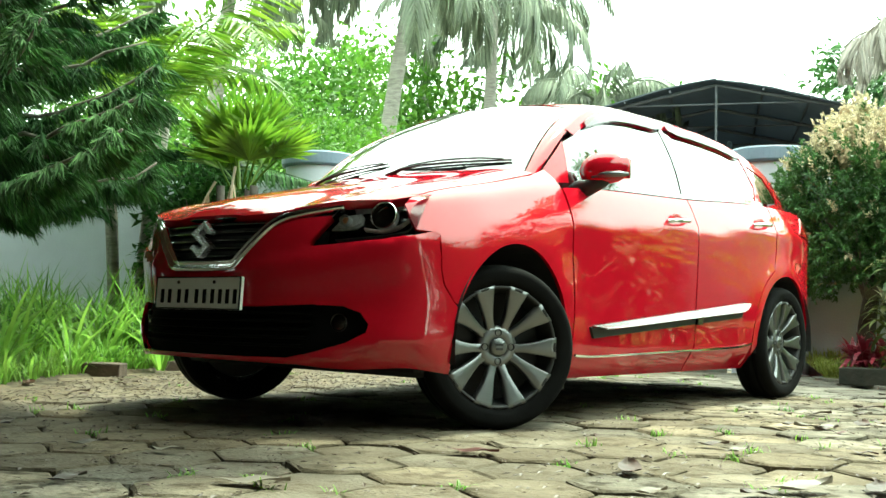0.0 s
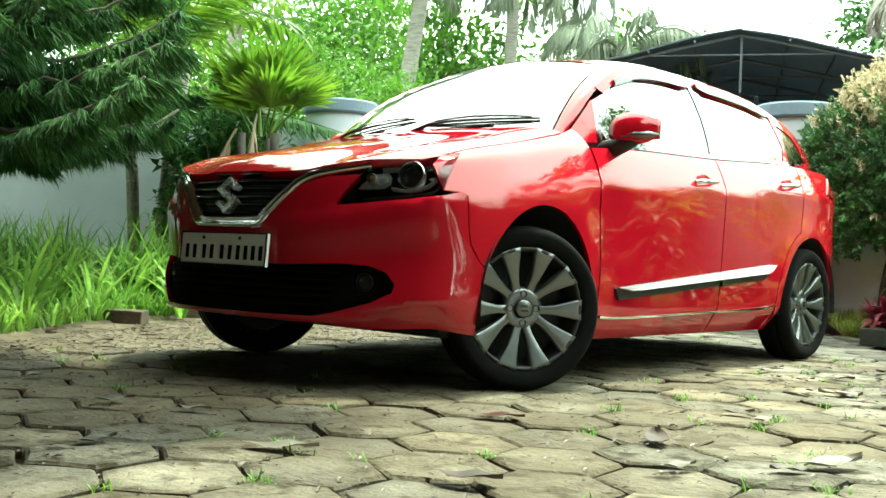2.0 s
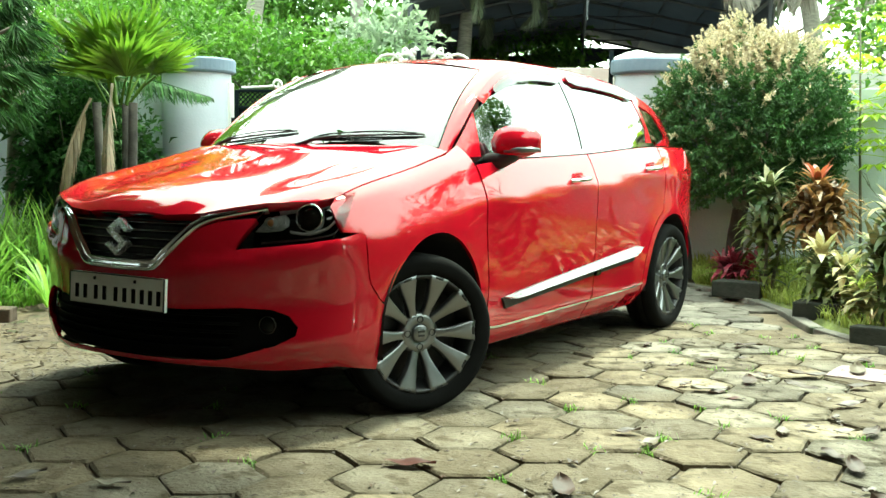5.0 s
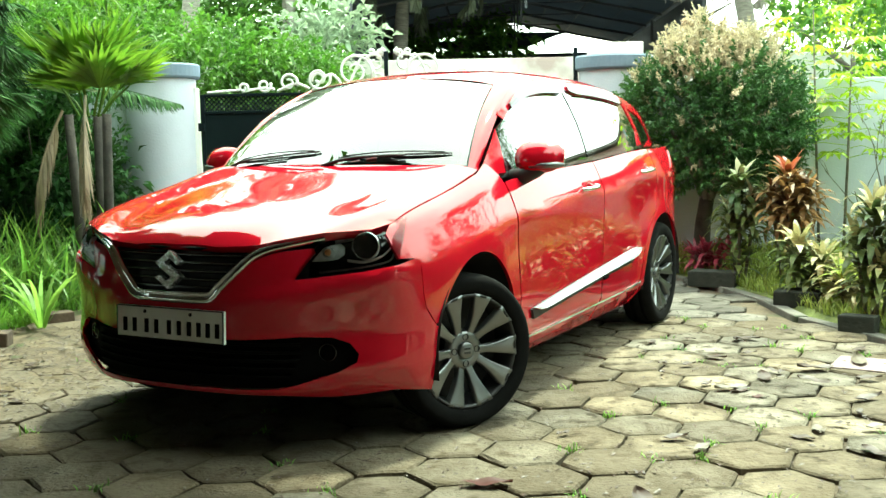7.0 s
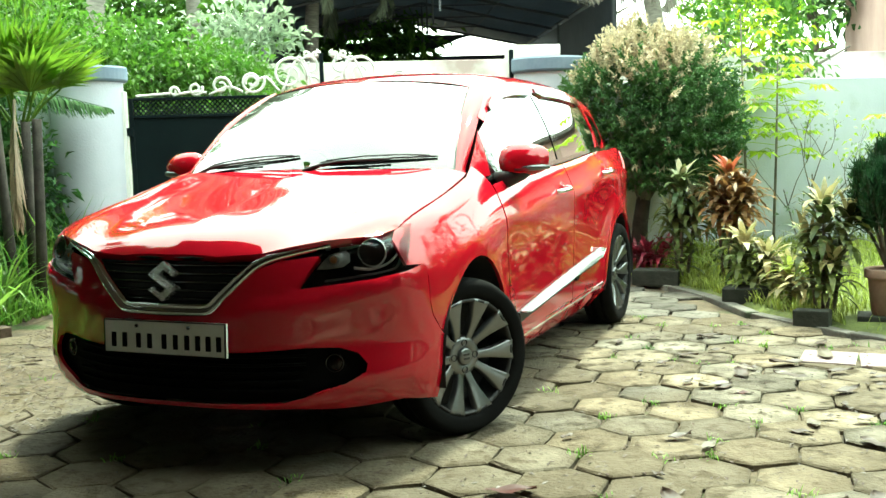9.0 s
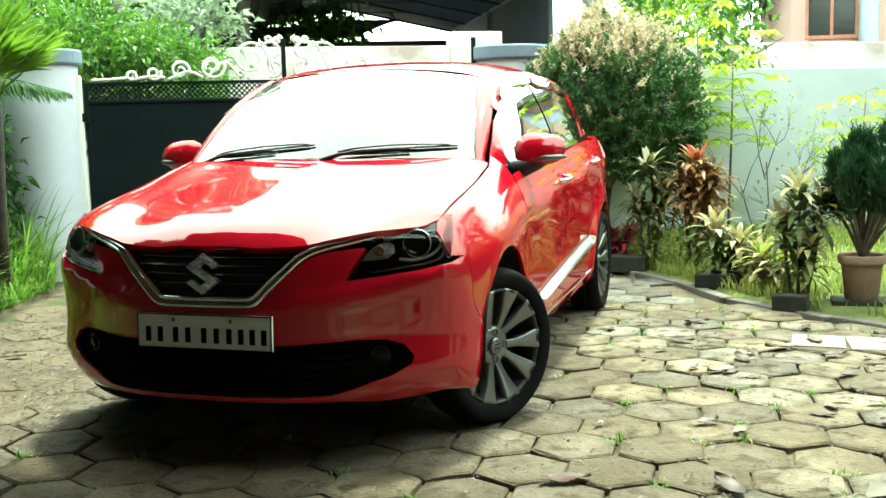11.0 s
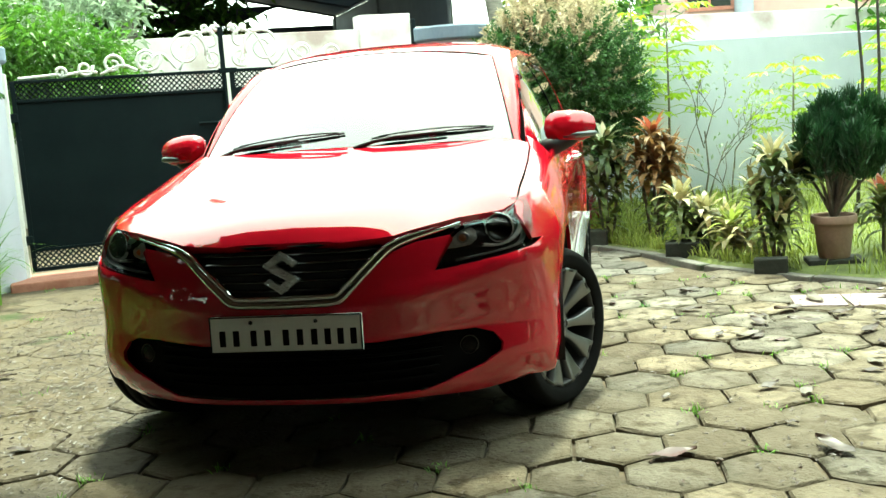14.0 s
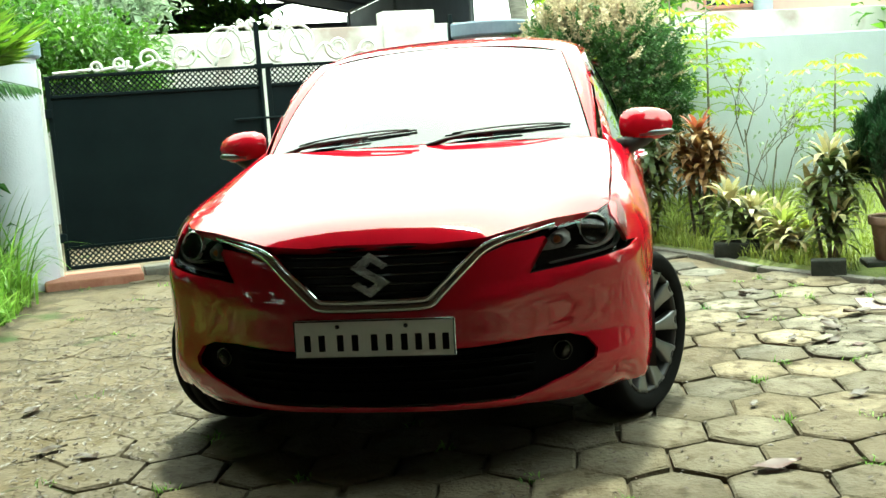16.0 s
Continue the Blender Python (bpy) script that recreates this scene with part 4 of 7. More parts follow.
def grid_part(name, fn, us, vs, material, parent, label="", lift=0.0):
    P = np.array([[fn(u, v) for v in vs] for u in us])
    nu, nv = P.shape[:2]
    F = [(i * nv + j, (i + 1) * nv + j, (i + 1) * nv + j + 1, i * nv + j + 1) for i in range(nu - 1) for j in range(nv - 1)]
    return part(name, raw_mesh(name, P, F, True), material, parent, label)


def cabin():
    us = np.linspace(-0.665, 0.665, 33)
    screen = grid_part("windscreen", screen_point, us, np.linspace(0.02, 0.985, 17), SCREEN_GLASS, car, "clear windscreen reflecting the sky")
    # black ceramic border
    for lo, hi in ((0.0, 0.05), (0.955, 1.0)):
        grid_part("screen_border", lambda u, v: screen_point(u, v) + np.array([0, 0.004, -0.006]), us, np.linspace(lo, hi, 4), GLOSS_BLACK, screen)
    for s in (1, -1):
        grid_part("screen_border", lambda u, v: screen_point(s * u, v) + np.array([0, 0.004, -0.006]), np.linspace(0.635, 0.69, 4), np.linspace(0, 1, 17), GLOSS_BLACK, screen)
    # pillars: from the screen's edge round to the side frames
    for s in (1, -1):
        def pillar(u, v):
            a = screen_point(0.672, v)
            y = a[1] + 0.045 + 0.02 * (1 - v)
            b = cabin_side(y, float(rail_z(y)) - 0.004)
            b = np.array([max(b[0], a[0] + 0.02), b[1], min(b[2], a[2] + 0.005)])
            m = (a + b) / 2 + np.array([0.010, -0.012, 0.014])
            p = a * (1 - u) ** 2 + 2 * m * u * (1 - u) + b * u * u
            return p * [s, 1, 1]
        grid_part("front_pillar", pillar, np.linspace(0, 1, 7), np.linspace(-0.04, 1.06, 19), RED, car)
    # roof skin
    def roof(u, v):
        y = 0.85 + v * 2.20
        e = cabin_side(y, float(rail_z(y)))
        edge = e[0] - 0.005
        zc, ze = float(roof_mid(y)), float(rail_z(y)) + 0.004
        front = 0.20 * (u * edge) ** 2 * max(0.0, 1 - v * 5)
        t = abs(u)
        return np.array([u * edge, y + front, zc + (ze - zc) * (0.55 * t**2 + 0.45 * t**7)])
    grid_part("roof", roof, np.sin(np.linspace(-math.pi / 2, math.pi / 2, 41)), np.linspace(0, 1, 31), RED, car)
    frame_low = lambda y: float(shoulder_z(y)) + 0.012
    side = lambda poly, name, m, lab="", lift=0.0, rim=0.014: panel(name, poly, cabin_side, cabin_normal, m, car, lab, step=0.06, lift=lift, rim=rim, mirror=True)
    ys = np.linspace(0.40, 3.02, 30)
    # dark band behind the glass line, cut as one daylight opening
    low = [(y, frame_low(y)) for y in np.linspace(0.62, 2.80, 16)]
    def inset(y, d):
        return float(rail_z(y)) - d
    front_glass = [(0.70, frame_low(0.70)), (1.475, frame_low(1.475)), (1.505, 1.20), (1.515, inset(1.515, 0.045))] + [(y, inset(y, 0.045)) for y in (1.3, 1.1, 0.98, 0.90, 0.80, 0.70)] 
    side(front_glass, "front_side_window", SIDE_GLASS, "tinted front side window", -0.004)
    rear_glass = [(1.575, frame_low(1.575)), (2.33, frame_low(2.33)), (2.40, 1.16), (2.36, inset(2.36, 0.055))] + [(y, inset(y, 0.048)) for y in (2.2, 1.95, 1.75, 1.60)] + [(1.595, 1.20)]
    side(rear_glass, "rear_side_window", SIDE_GLASS, "tinted rear side window", -0.004)
    quarter = [(2.45, frame_low(2.45) + 0.01), (2.82, frame_low(2.82) + 0.050), (2.66, inset(2.66, 0.062)), (2.47, inset(2.47, 0.07)), (2.435, inset(2.435, 0.072)), (2.455, 1.17)]
    side(quarter, "quarter_window", SIDE_GLASS, "small rear quarter window", -0.004)
    # black centre post and door frames
    post = [(1.475, frame_low(1.475)), (1.575, frame_low(1.575)), (1.595, 1.20), (1.60, inset(1.60, 0.046)), (1.515, inset(1.515, 0.043)), (1.505, 1.20)]
    side(post, "centre_post", GLASS_BLACK)
    head = [(y, inset(y, 0.045)) for y in (0.70, 0.80, 0.90, 0.98, 1.1, 1.3, 1.6, 1.95, 2.2, 2.36)] 
    head += [(y, inset(y, -0.002)) for y in (2.36, 2.2, 1.95, 1.6, 1.3, 1.1, 0.98, 0.90, 0.80, 0.66)]
    side(head, "window_frame", RED, rim=0.003)
    back = [(2.34, frame_low(2.34)), (2.44, frame_low(2.44)), (2.445, 1.17), (2.428, inset(2.428, 0.060)), (2.48, inset(2.48, 0.060)), (2.668, inset(2.668, 0.058)), (2.834, frame_low(2.834) + 0.046), (2.50, frame_low(2.50) - 0.005), (2.98, frame_low(2.98) - 0.01), (3.05, 1.10), (3.02, 1.180)] + [(y, inset(y, -0.002)) for y in (2.95, 2.8, 2.6, 2.36)] + [(2.365, inset(2.365, 0.055)), (2.405, 1.16)]
    side(back, "rear_pillar", RED)
    foot = [(0.40, frame_low(0.40) - 0.01), (0.555, frame_low(0.555) - 0.004), (0.60, 1.176), (0.50, 1.092), (0.42, 1.022)]
    side(foot, "pillar_foot", RED, rim=0.003)
    tri = [(0.56, frame_low(0.56)), (0.70, frame_low(0.70)), (0.70, inset(0.70, 0.045)), (0.605, 1.172)]
    side(tri, "mirror_corner", GLASS_BLACK, lift=-0.003)
    # belt moulding
    belt = [(y, frame_low(y) - 0.012) for y in np.linspace(0.48, 2.45, 16)] + [(y, frame_low(y) + 0.008) for y in np.linspace(2.45, 0.48, 16)]
    side(belt, "belt_moulding", GLASS_BLACK, lift=0.006)
    # smoked rain visors over the side windows
    for y0, y1 in ((0.80, 1.53), (1.585, 2.34)):
        strip = [(y, inset(y, 0.070 if y0 + 0.08 < y < y1 - 0.06 else 0.054)) for y in np.linspace(y0, y1, 10)] + [(y, inset(y, 0.030)) for y in np.linspace(y1, y0, 10)]
        side(strip, "rain_visor", SMOKED, "smoked plastic rain visor", 0.013)
    # tailgate, rear window and spoiler close the back
    def tail(u, v):
        z = 0.30 + v * 0.92
        w = (0.70 - 0.12 * v) * u
        return np.array([w, 3.17 - 0.10 * v * v - 0.16 * u * u, z])
    grid_part("tailgate", tail, np.linspace(-1, 1, 17), np.linspace(0, 1, 9), RED, car)
    part("rear_spoiler", bevelled_box(-0.46, 0.46, 2.93, 3.12, 1.292, 1.318, 0.012, 3), RED, car, smooth=True)
    for s in (1, -1):
        lamp = [(2.80, 0.93), (3.02, 0.90), (3.12, 0.92), (3.12, 1.045), (2.97, 1.035)]
        pl = (lambda s: lambda y, z: BODY.at(y, kz(y, z)) * [s, 1, 1])(s)
        nm = (lambda s: lambda y, z: body_normal(y, kz(y, z)) * [s, 1, 1])(s)
        panel("tail_lamp", lamp, pl, nm, TAIL_RED, car, "red tail lamp", step=0.04, lift=0.006)


cabin()


def wheel_parts(s, y, turn):
    """Alloy wheel with ten paired blades in its tyre; s: side, turn: steering in degrees."""
    hub = new("wheel")
    hub.parent = car
    hub.matrix_basis = pose(0.785 if s > 0 else -0.745, y, HUB_Z, 0, 0, turn) @ Matrix.Rotation(radians(90) * s, 4, "Y")
    # local z is outward
    R, r0 = HUB_Z, 0.228
    bm = bmesh.new()
    prof = [(r0 - 0.006, 0.070), (r0 + 0.004, 0.088), (r0 + 0.02, 0.094), (0.272, 0.099), (0.286, 0.096), (0.296, 0.084), (R - 0.002, 0.066), (R, 0.05), (R, 0.035), (R - 0.008, 0.033), (R - 0.008, 0.027), (R, 0.025), (R, -0.025), (R - 0.008, -0.027), (R - 0.008, -0.033), (R, -0.035), (R - 0.004, -0.075), (0.26, -0.098), (r0, -0.085)]
    lathe(bm, prof, 72)
    tyre = part("tyre", bm, RUBBER, hub, "black rubber tyre", smooth=True)
    bm = bmesh.new()
    lathe(bm, [(r0 - 0.001, 0.080), (r0 - 0.004, 0.086), (r0 - 0.012, 0.084), (r0 - 0.016, 0.070), (r0 - 0.024, 0.02), (r0 - 0.03, -0.06)], 72)
    part("rim", bm, ALLOY_DARK, hub, "dark alloy rim", smooth=True)
    bm = bmesh.new()
    lathe(bm, [(r0 - 0.028, -0.02), (0.13, -0.015), (0.05, -0.01), (0.0005, -0.01)], 48)
    part("brake_disc", bm, ALLOY_DARK, hub, smooth=True)
    # blades: ten, each swelling to the rim, set in a gentle dish
    for k in range(10):
        a0 = 2 * math.pi * (k + 0.5) / 10
        bm = bmesh.new()
        rows = []
        pair = 1 if k % 2 else -1
        for t in np.linspace(0, 1, 11):
            r = 0.046 + t * (r0 - 0.003 - 0.046)
            w = float(np.interp(t, [0, 0.12, 0.3, 0.5, 0.7, 0.85, 1.0], [0.018, 0.0160, 0.0150, 0.0200, 0.0275, 0.0345, 0.0410]))
            sw = a0 + pair * 0.085 * (1 - t) ** 1.5
            zt = 0.046 + 0.042 * t**1.25 + 0.004 * math.sin(math.pi * t)
            c, sn = math.cos(sw), math.sin(sw)
            row = []
            rib = 0.0035 * math.sin(math.pi * min(t * 1.2, 1.0))
            for u, dz in ((-1, -0.030), (-1, -0.003), (-0.82, rib if pair > 0 else 0.001), (0.1 * pair, -0.004), (0.82, 0.001 if pair > 0 else rib), (1, -0.003), (1, -0.030)):
                row.append(bm.verts.new((r * c - u * w * sn, r * sn + u * w * c, zt + dz)))
            rows.append(row)
        for a, b in zip(rows, rows[1:]):
            for i in range(6):
                bm.faces.new((a[i], b[i], b[i + 1], a[i + 1]))
        bm.faces.new(rows[-1])
        bmesh.ops.recalc_face_normals(bm, faces=bm.faces[:])
        part("blade", bm, ALLOY, hub, smooth=True)
    bm = bmesh.new()
    lathe(bm, [(0.080, 0.020), (0.078, 0.046), (0.066, 0.053), (0.038, 0.055), (0.034, 0.050)], 40)
    part("hub_ring", bm, ALLOY, hub, smooth=True)
    bm = bmesh.new()
    lathe(bm, [(0.034, 0.050), (0.033, 0.062), (0.028, 0.066), (0.0005, 0.067)], 32)
    part("hub_cap", bm, ALLOY, hub, "silver hub cap with a plain badge", smooth=True)
    bm = bmesh.new()
    for q in (1, -1):
        box(bm, q * 0.004, q * 0.012, -0.014, 0.014, 0.0655, 0.069)
    part("badge", bm, ALLOY_DARK, hub)
    for k in range(4):
        a = math.pi / 2 * k + (0 if s > 0 else 0.2)
        bm = bmesh.new()
        lathe(bm, [(0.0135, 0.040), (0.0135, 0.0585), (0.011, 0.0575), (0.010, 0.050), (0.0005, 0.049)], 16, Matrix.Translation((0.053 * math.cos(a), 0.053 * math.sin(a), 0)))
        part("wheel_nut", bm, ALLOY_DARK, hub, smooth=True)


for s, steer in ((1, -28.0), (-1, -20.0)):
    wheel_parts(s, 0.020, steer)
    wheel_parts(s, WHEELBASE, 0.0)


def trim():
    # wheel housings
    for s in (1, -1):
        for y, rl, rh in ((FRONT_Y, FRONT_R, FRONT_H), (WHEELBASE, ARCH_R, ARCH_R)):
            bm = bmesh.new()
            n, rings = 28, []
            for x in (0.874, 0.48):
                rings.append([bm.verts.new((s * x, y + (rl + 0.012) * math.cos(a), HUB_Z + (rh + 0.012) * math.sin(a))) for a in np.linspace(radians(-8), radians(188), n)])
            for k in range(n - 1):
                bm.faces.new((rings[0][k], rings[0][k + 1], rings[1][k + 1], rings[1][k]))
            bm.faces.new(rings[1])
            part("wheel_housing", bm, DARK, car)
            flap = bevelled_box(s * 0.80 - 0.075, s * 0.80 + 0.062, y + 0.328, y + 0.342, 0.135, 0.30, 0.004, 1)
            if y == FRONT_Y:
                part("mud_flap", flap, BLACK_PLASTIC, car, "black mud flap")
    # underbody closes the floor
    part("underbody", bevelled_box(-0.70, 0.70, -0.30, 3.0, 0.19, 0.24, 0.02, 1), DARK, car)
    part("under_tray", bevelled_box(-0.44, 0.44, -0.66, -0.305, 0.235, 0.26, 0.008, 1), DARK, car)
    part("engine_bay", bevelled_box(-0.50, 0.50, -0.60, 0.4, 0.24, 0.72, 0.02, 1), DARK, car)
    part("cabin_floor", bevelled_box(-0.74, 0.74, 0.45, 3.0, 0.245, 0.60, 0.02, 1), DARK, car)
    for s in (1, -1):
        # side moulding, black with a chrome top
        flank = lambda poly: [(y, kz(y, z)) for y, z in poly]
        pl = (lambda s: lambda y, k: BODY.at(y, k) * [s, 1, 1])(s)
        nm = (lambda s: lambda y, k: body_normal(y, k) * [s, 1, 1])(s)
        low, high = (lambda y: 0.334 + 0.073 * (y - 0.56)), (lambda y: 0.382 + 0.088 * (y - 0.56))
        for y0, y1 in ((0.56, 1.497), (1.502, 2.02)):
            ys = np.linspace(y0, y1, 9)
            tipf, tipr = (0.03 if y0 < 1 else 0.0), (0.055 if y1 > 1.6 else 0.0)
            poly = [(y, low(y)) for y in np.linspace(y0 + tipf, y1 - tipr, 9)] + [(y, high(y)) for y in ys[::-1]]
            panel("side_moulding", flank(poly), pl, nm, BLACK_PLASTIC, car, "black side moulding", step=0.04, lift=0.012)
            bm, rings = bmesh.new(), []
            for y in np.linspace(y0 + tipf * 0.5, y1, 14):
                h, b = high(y) + 0.004, high(y) - 0.019 - 0.016 * (y - 0.56)
                if y1 > 1.6:
                    b = min(b + max(0.0, y - (y1 - tipr)) / max(tipr, 0.001) * 0.04, h - 0.004)
                if y0 < 1:
                    b = min(b + max(0.0, 0.10 - (y - y0)) / 0.10 * 0.02, h - 0.004)
                rows = []
                for z, o in ((h, 0.004), (h - (h - b) * 0.1, 0.013), (h - (h - b) * 0.6, 0.034), (b + 0.004, 0.042), (b, 0.036), (b - 0.002, 0.010)):
                    p = BODY.at(y, kz(y, z))
                    rows.append(bm.verts.new(((p[0] + o) * s, y, z)))
                rings.append(rows)
            for a, c in zip(rings, rings[1:]):
                for k in range(5):
                    bm.faces.new((a[k], c[k], c[k + 1], a[k + 1]))
            bm.faces.new(rings[0]), bm.faces.new(rings[-1][::-1])
            bmesh.ops.recalc_face_normals(bm, faces=bm.faces[:])
            part("moulding_strip", bm, STRIP, car, "bright chrome strip on the side moulding")
        poly = [(1.475, low(1.475) - 0.003), (1.525, low(1.525) - 0.003), (1.53, high(1.53) - 0.012), (1.48, high(1.48) - 0.012)]
        panel("moulding_joint", flank(poly), pl, nm, GLOSS_BLACK, car, step=0.03, lift=0.026)
        # bright pinstripe along the sill
        poly = [(0.47, 0.262), (2.10, 0.300), (2.10, 0.309), (0.47, 0.272)]
        panel("sill_stripe", flank(poly), pl, nm, CHROME, car, "thin bright stripe along the sill", step=0.05, lift=0.004)
        # door handles with cups
        for y in (1.30, 2.225):
            z = float(shoulder_z(y)) - 0.118
            p = BODY.at(y, kz(y, z)) * [s, 1, 1]
            bm = bmesh.new()
            line = [(p[0] + s * o, y + dy, p[2] + dz) for o, dy, dz in ((0.0, -0.088, -0.006), (0.026, -0.07, -0.003), (0.036, -0.03, 0.0), (0.037, 0.03, 0.003), (0.028, 0.07, 0.006), (0.0, 0.088, 0.008))]
            tube(bm, smooth_line(line, 4), 0.0105, 10)
            handle = part("door_handle", bm, CHROME, car, "chrome door handle", smooth=True)
            bm = bmesh.new()
            lathe(bm, [(0.040, 0.0), (0.034, 0.004), (0.02, -0.001), (0.0005, -0.003)], 20, Matrix.Translation(p) @ Matrix.Rotation(radians(90) * s, 4, "Y") @ Matrix.Diagonal((1, 1.5, 1, 1)))
            part("cup", bm, RED, handle, smooth=True)
        # door mirrors
        bm = bmesh.new()
        bmesh.ops.create_cube(bm, size=1.0)
        bmesh.ops.subdivide_edges(bm, edges=bm.edges[:], cuts=3, use_grid_fill=True)
        for v in bm.verts:
            c = v.co * 2
            q = (abs(c.x) ** 2.6 + abs(c.y) ** 2.6 + abs(c.z) ** 2.6) ** (-1 / 2.6) if c.length > 0 else 1
            c = c * q
            x, y, z = c.x * 0.112, c.y * 0.062, c.z * 0.078
            z *= 1 - 0.18 * (c.x * 0.5 + 0.5)
            y += 0.018 * c.x * 0.5 + (0.012 * (1 - c.z * c.z) if c.y < 0 else 0) - (0.02 * abs(c.x) ** 2 * -1 if c.y < 0 else 0)
            v.co = (s * (0.888 + x), 0.615 + y + (0.035 * c.z if c.z > 0 else 0), 1.045 + z)
        bmesh.ops.recalc_face_normals(bm, faces=bm.faces[:])
        mir = part("door_mirror", bm, RED, car, "red door mirror with a dark foot", smooth=True)
        bm = bmesh.new()
        tube(bm, [(s * 0.775, 0.60, 0.952), (s * 0.83, 0.60, 0.968), (s * 0.875, 0.605, 0.985), (s * 0.90, 0.61, 1.005)], [0.045, 0.036, 0.032, 0.034], 14)
        part("foot", bm, BLACK_PLASTIC, mir, "black mirror foot", smooth=True)
        bm = bmesh.new()
        tube(bm, [(s * 0.86, 0.578, 1.005), (s * 0.925, 0.575, 1.010), (s * 0.978, 0.600, 1.012), (s * 0.998, 0.63, 1.012)], [0.010, 0.013, 0.013, 0.008], 8)
        part("indicator_strip", bm, ALLOY, mir, "clear indicator strip", smooth=True)
        part("mirror_glass", bevelled_box(min(s * 0.798, s * 0.983), max(s * 0.798, s * 0.983), 0.672, 0.678, 1.0, 1.085, 0.002, 1), CHROME, mir)
    # cowl under the wipers
    def cowl(u, v):
        a = screen_point(u, 0.04) + np.array([0, 0.01, -0.014])
        b = np.array([u, 0.19 + 0.30 * u * u, 0.972])
        return a * (1 - v) + b * v
    grid_part("cowl", cowl, np.linspace(-0.70, 0.70, 25), np.linspace(0, 1, 4), BLACK_PLASTIC, car)
    # wipers: arm, blade and spring bridge lying on the screen
    for x0, x1, x2 in ((0.05, 0.10, 0.60), (-0.58, -0.54, -0.02)):
        q = lambda x, v, up: Vector(screen_point(x, v) + np.array([0, -0.5, 0.85]) * up)
        bm = bmesh.new()
        tube(bm, [q(x, 0.060 + 0.055 * (x - x1) / (x2 - x1), 0.008) for x in np.linspace(x1, x2, 12)], 0.0045, 6)
        wiper = part("wiper", bm, BLACK_PLASTIC, car, "black windscreen wiper", smooth=True)
        bm = bmesh.new()
        tube(bm, [q(x0 - 0.02, 0.0, 0.0), q(x0 + 0.06, 0.02, 0.018)] + [q(x, 0.035 + 0.055 * (x - x1) / (x2 - x1), 0.020) for x in np.linspace(x1 + 0.1, (x1 + x2) / 2 + 0.06, 5)], [0.012, 0.008, 0.006, 0.005, 0.005, 0.005, 0.0045], 8)
        part("arm", bm, BLACK_PLASTIC, wiper, smooth=True)
        bm = bmesh.new()
        mid = (x1 + x2) / 2
        tube(bm, [q(x, 0.060 + 0.055 * (x - x1) / (x2 - x1), 0.012 + 0.012 * (1 - ((x - mid) / (x2 - mid)) ** 2)) for x in np.linspace(x1 + 0.03, x2 - 0.03, 9)], 0.0035, 6)
        part("bridge", bm, BLACK_PLASTIC, wiper, smooth=True)
    # interior
    part("dashboard", bevelled_box(-0.66, 0.66, 0.42, 0.78, 0.70, 0.965, 0.06, 3), SEAT, car, "dark dashboard", smooth=True)
    for s in (1, -1):
        for y, w in ((1.12, 0.25), (1.95, 0.27)):
            c = s * 0.36
            seat = part("seat", bevelled_box(c - w, c + w, y, y + 0.50, 0.50, 0.66, 0.05, 3), SEAT, car, "dark cloth seat", smooth=True)
            part("backrest", bevelled_box(-w, w, -0.07, 0.07, 0.0, 0.58, 0.05, 3, pose(c, y + 0.50, 0.62, -14)), SEAT, seat, smooth=True)
            part("headrest", bevelled_box(-0.13, 0.13, -0.05, 0.05, 0.0, 0.17, 0.04, 3, pose(c, y + 0.64, 1.19, -8)), SEAT, seat, smooth=True)
    bm = bmesh.new()
    m = pose(-0.36, 0.86, 0.96, 65)
    tube(bm, [m @ Vector((0.18 * math.cos(a), 0.18 * math.sin(a), 0)) for a in np.linspace(0, 2 * math.pi, 29)], 0.016, 8, cap=False)
    part("steering_wheel", bm, SEAT, car, smooth=True)
    bm = bmesh.new()
    p0 = Vector((0, 2.75, 1.40))
    tube(bm, [p0, p0 + Vector((0, 0.10, 0.09)), p0 + Vector((0, 0.17, 0.15))], [0.007, 0.004, 0.003], 6)
    part("aerial", bm, BLACK_PLASTIC, car, smooth=True)


trim()

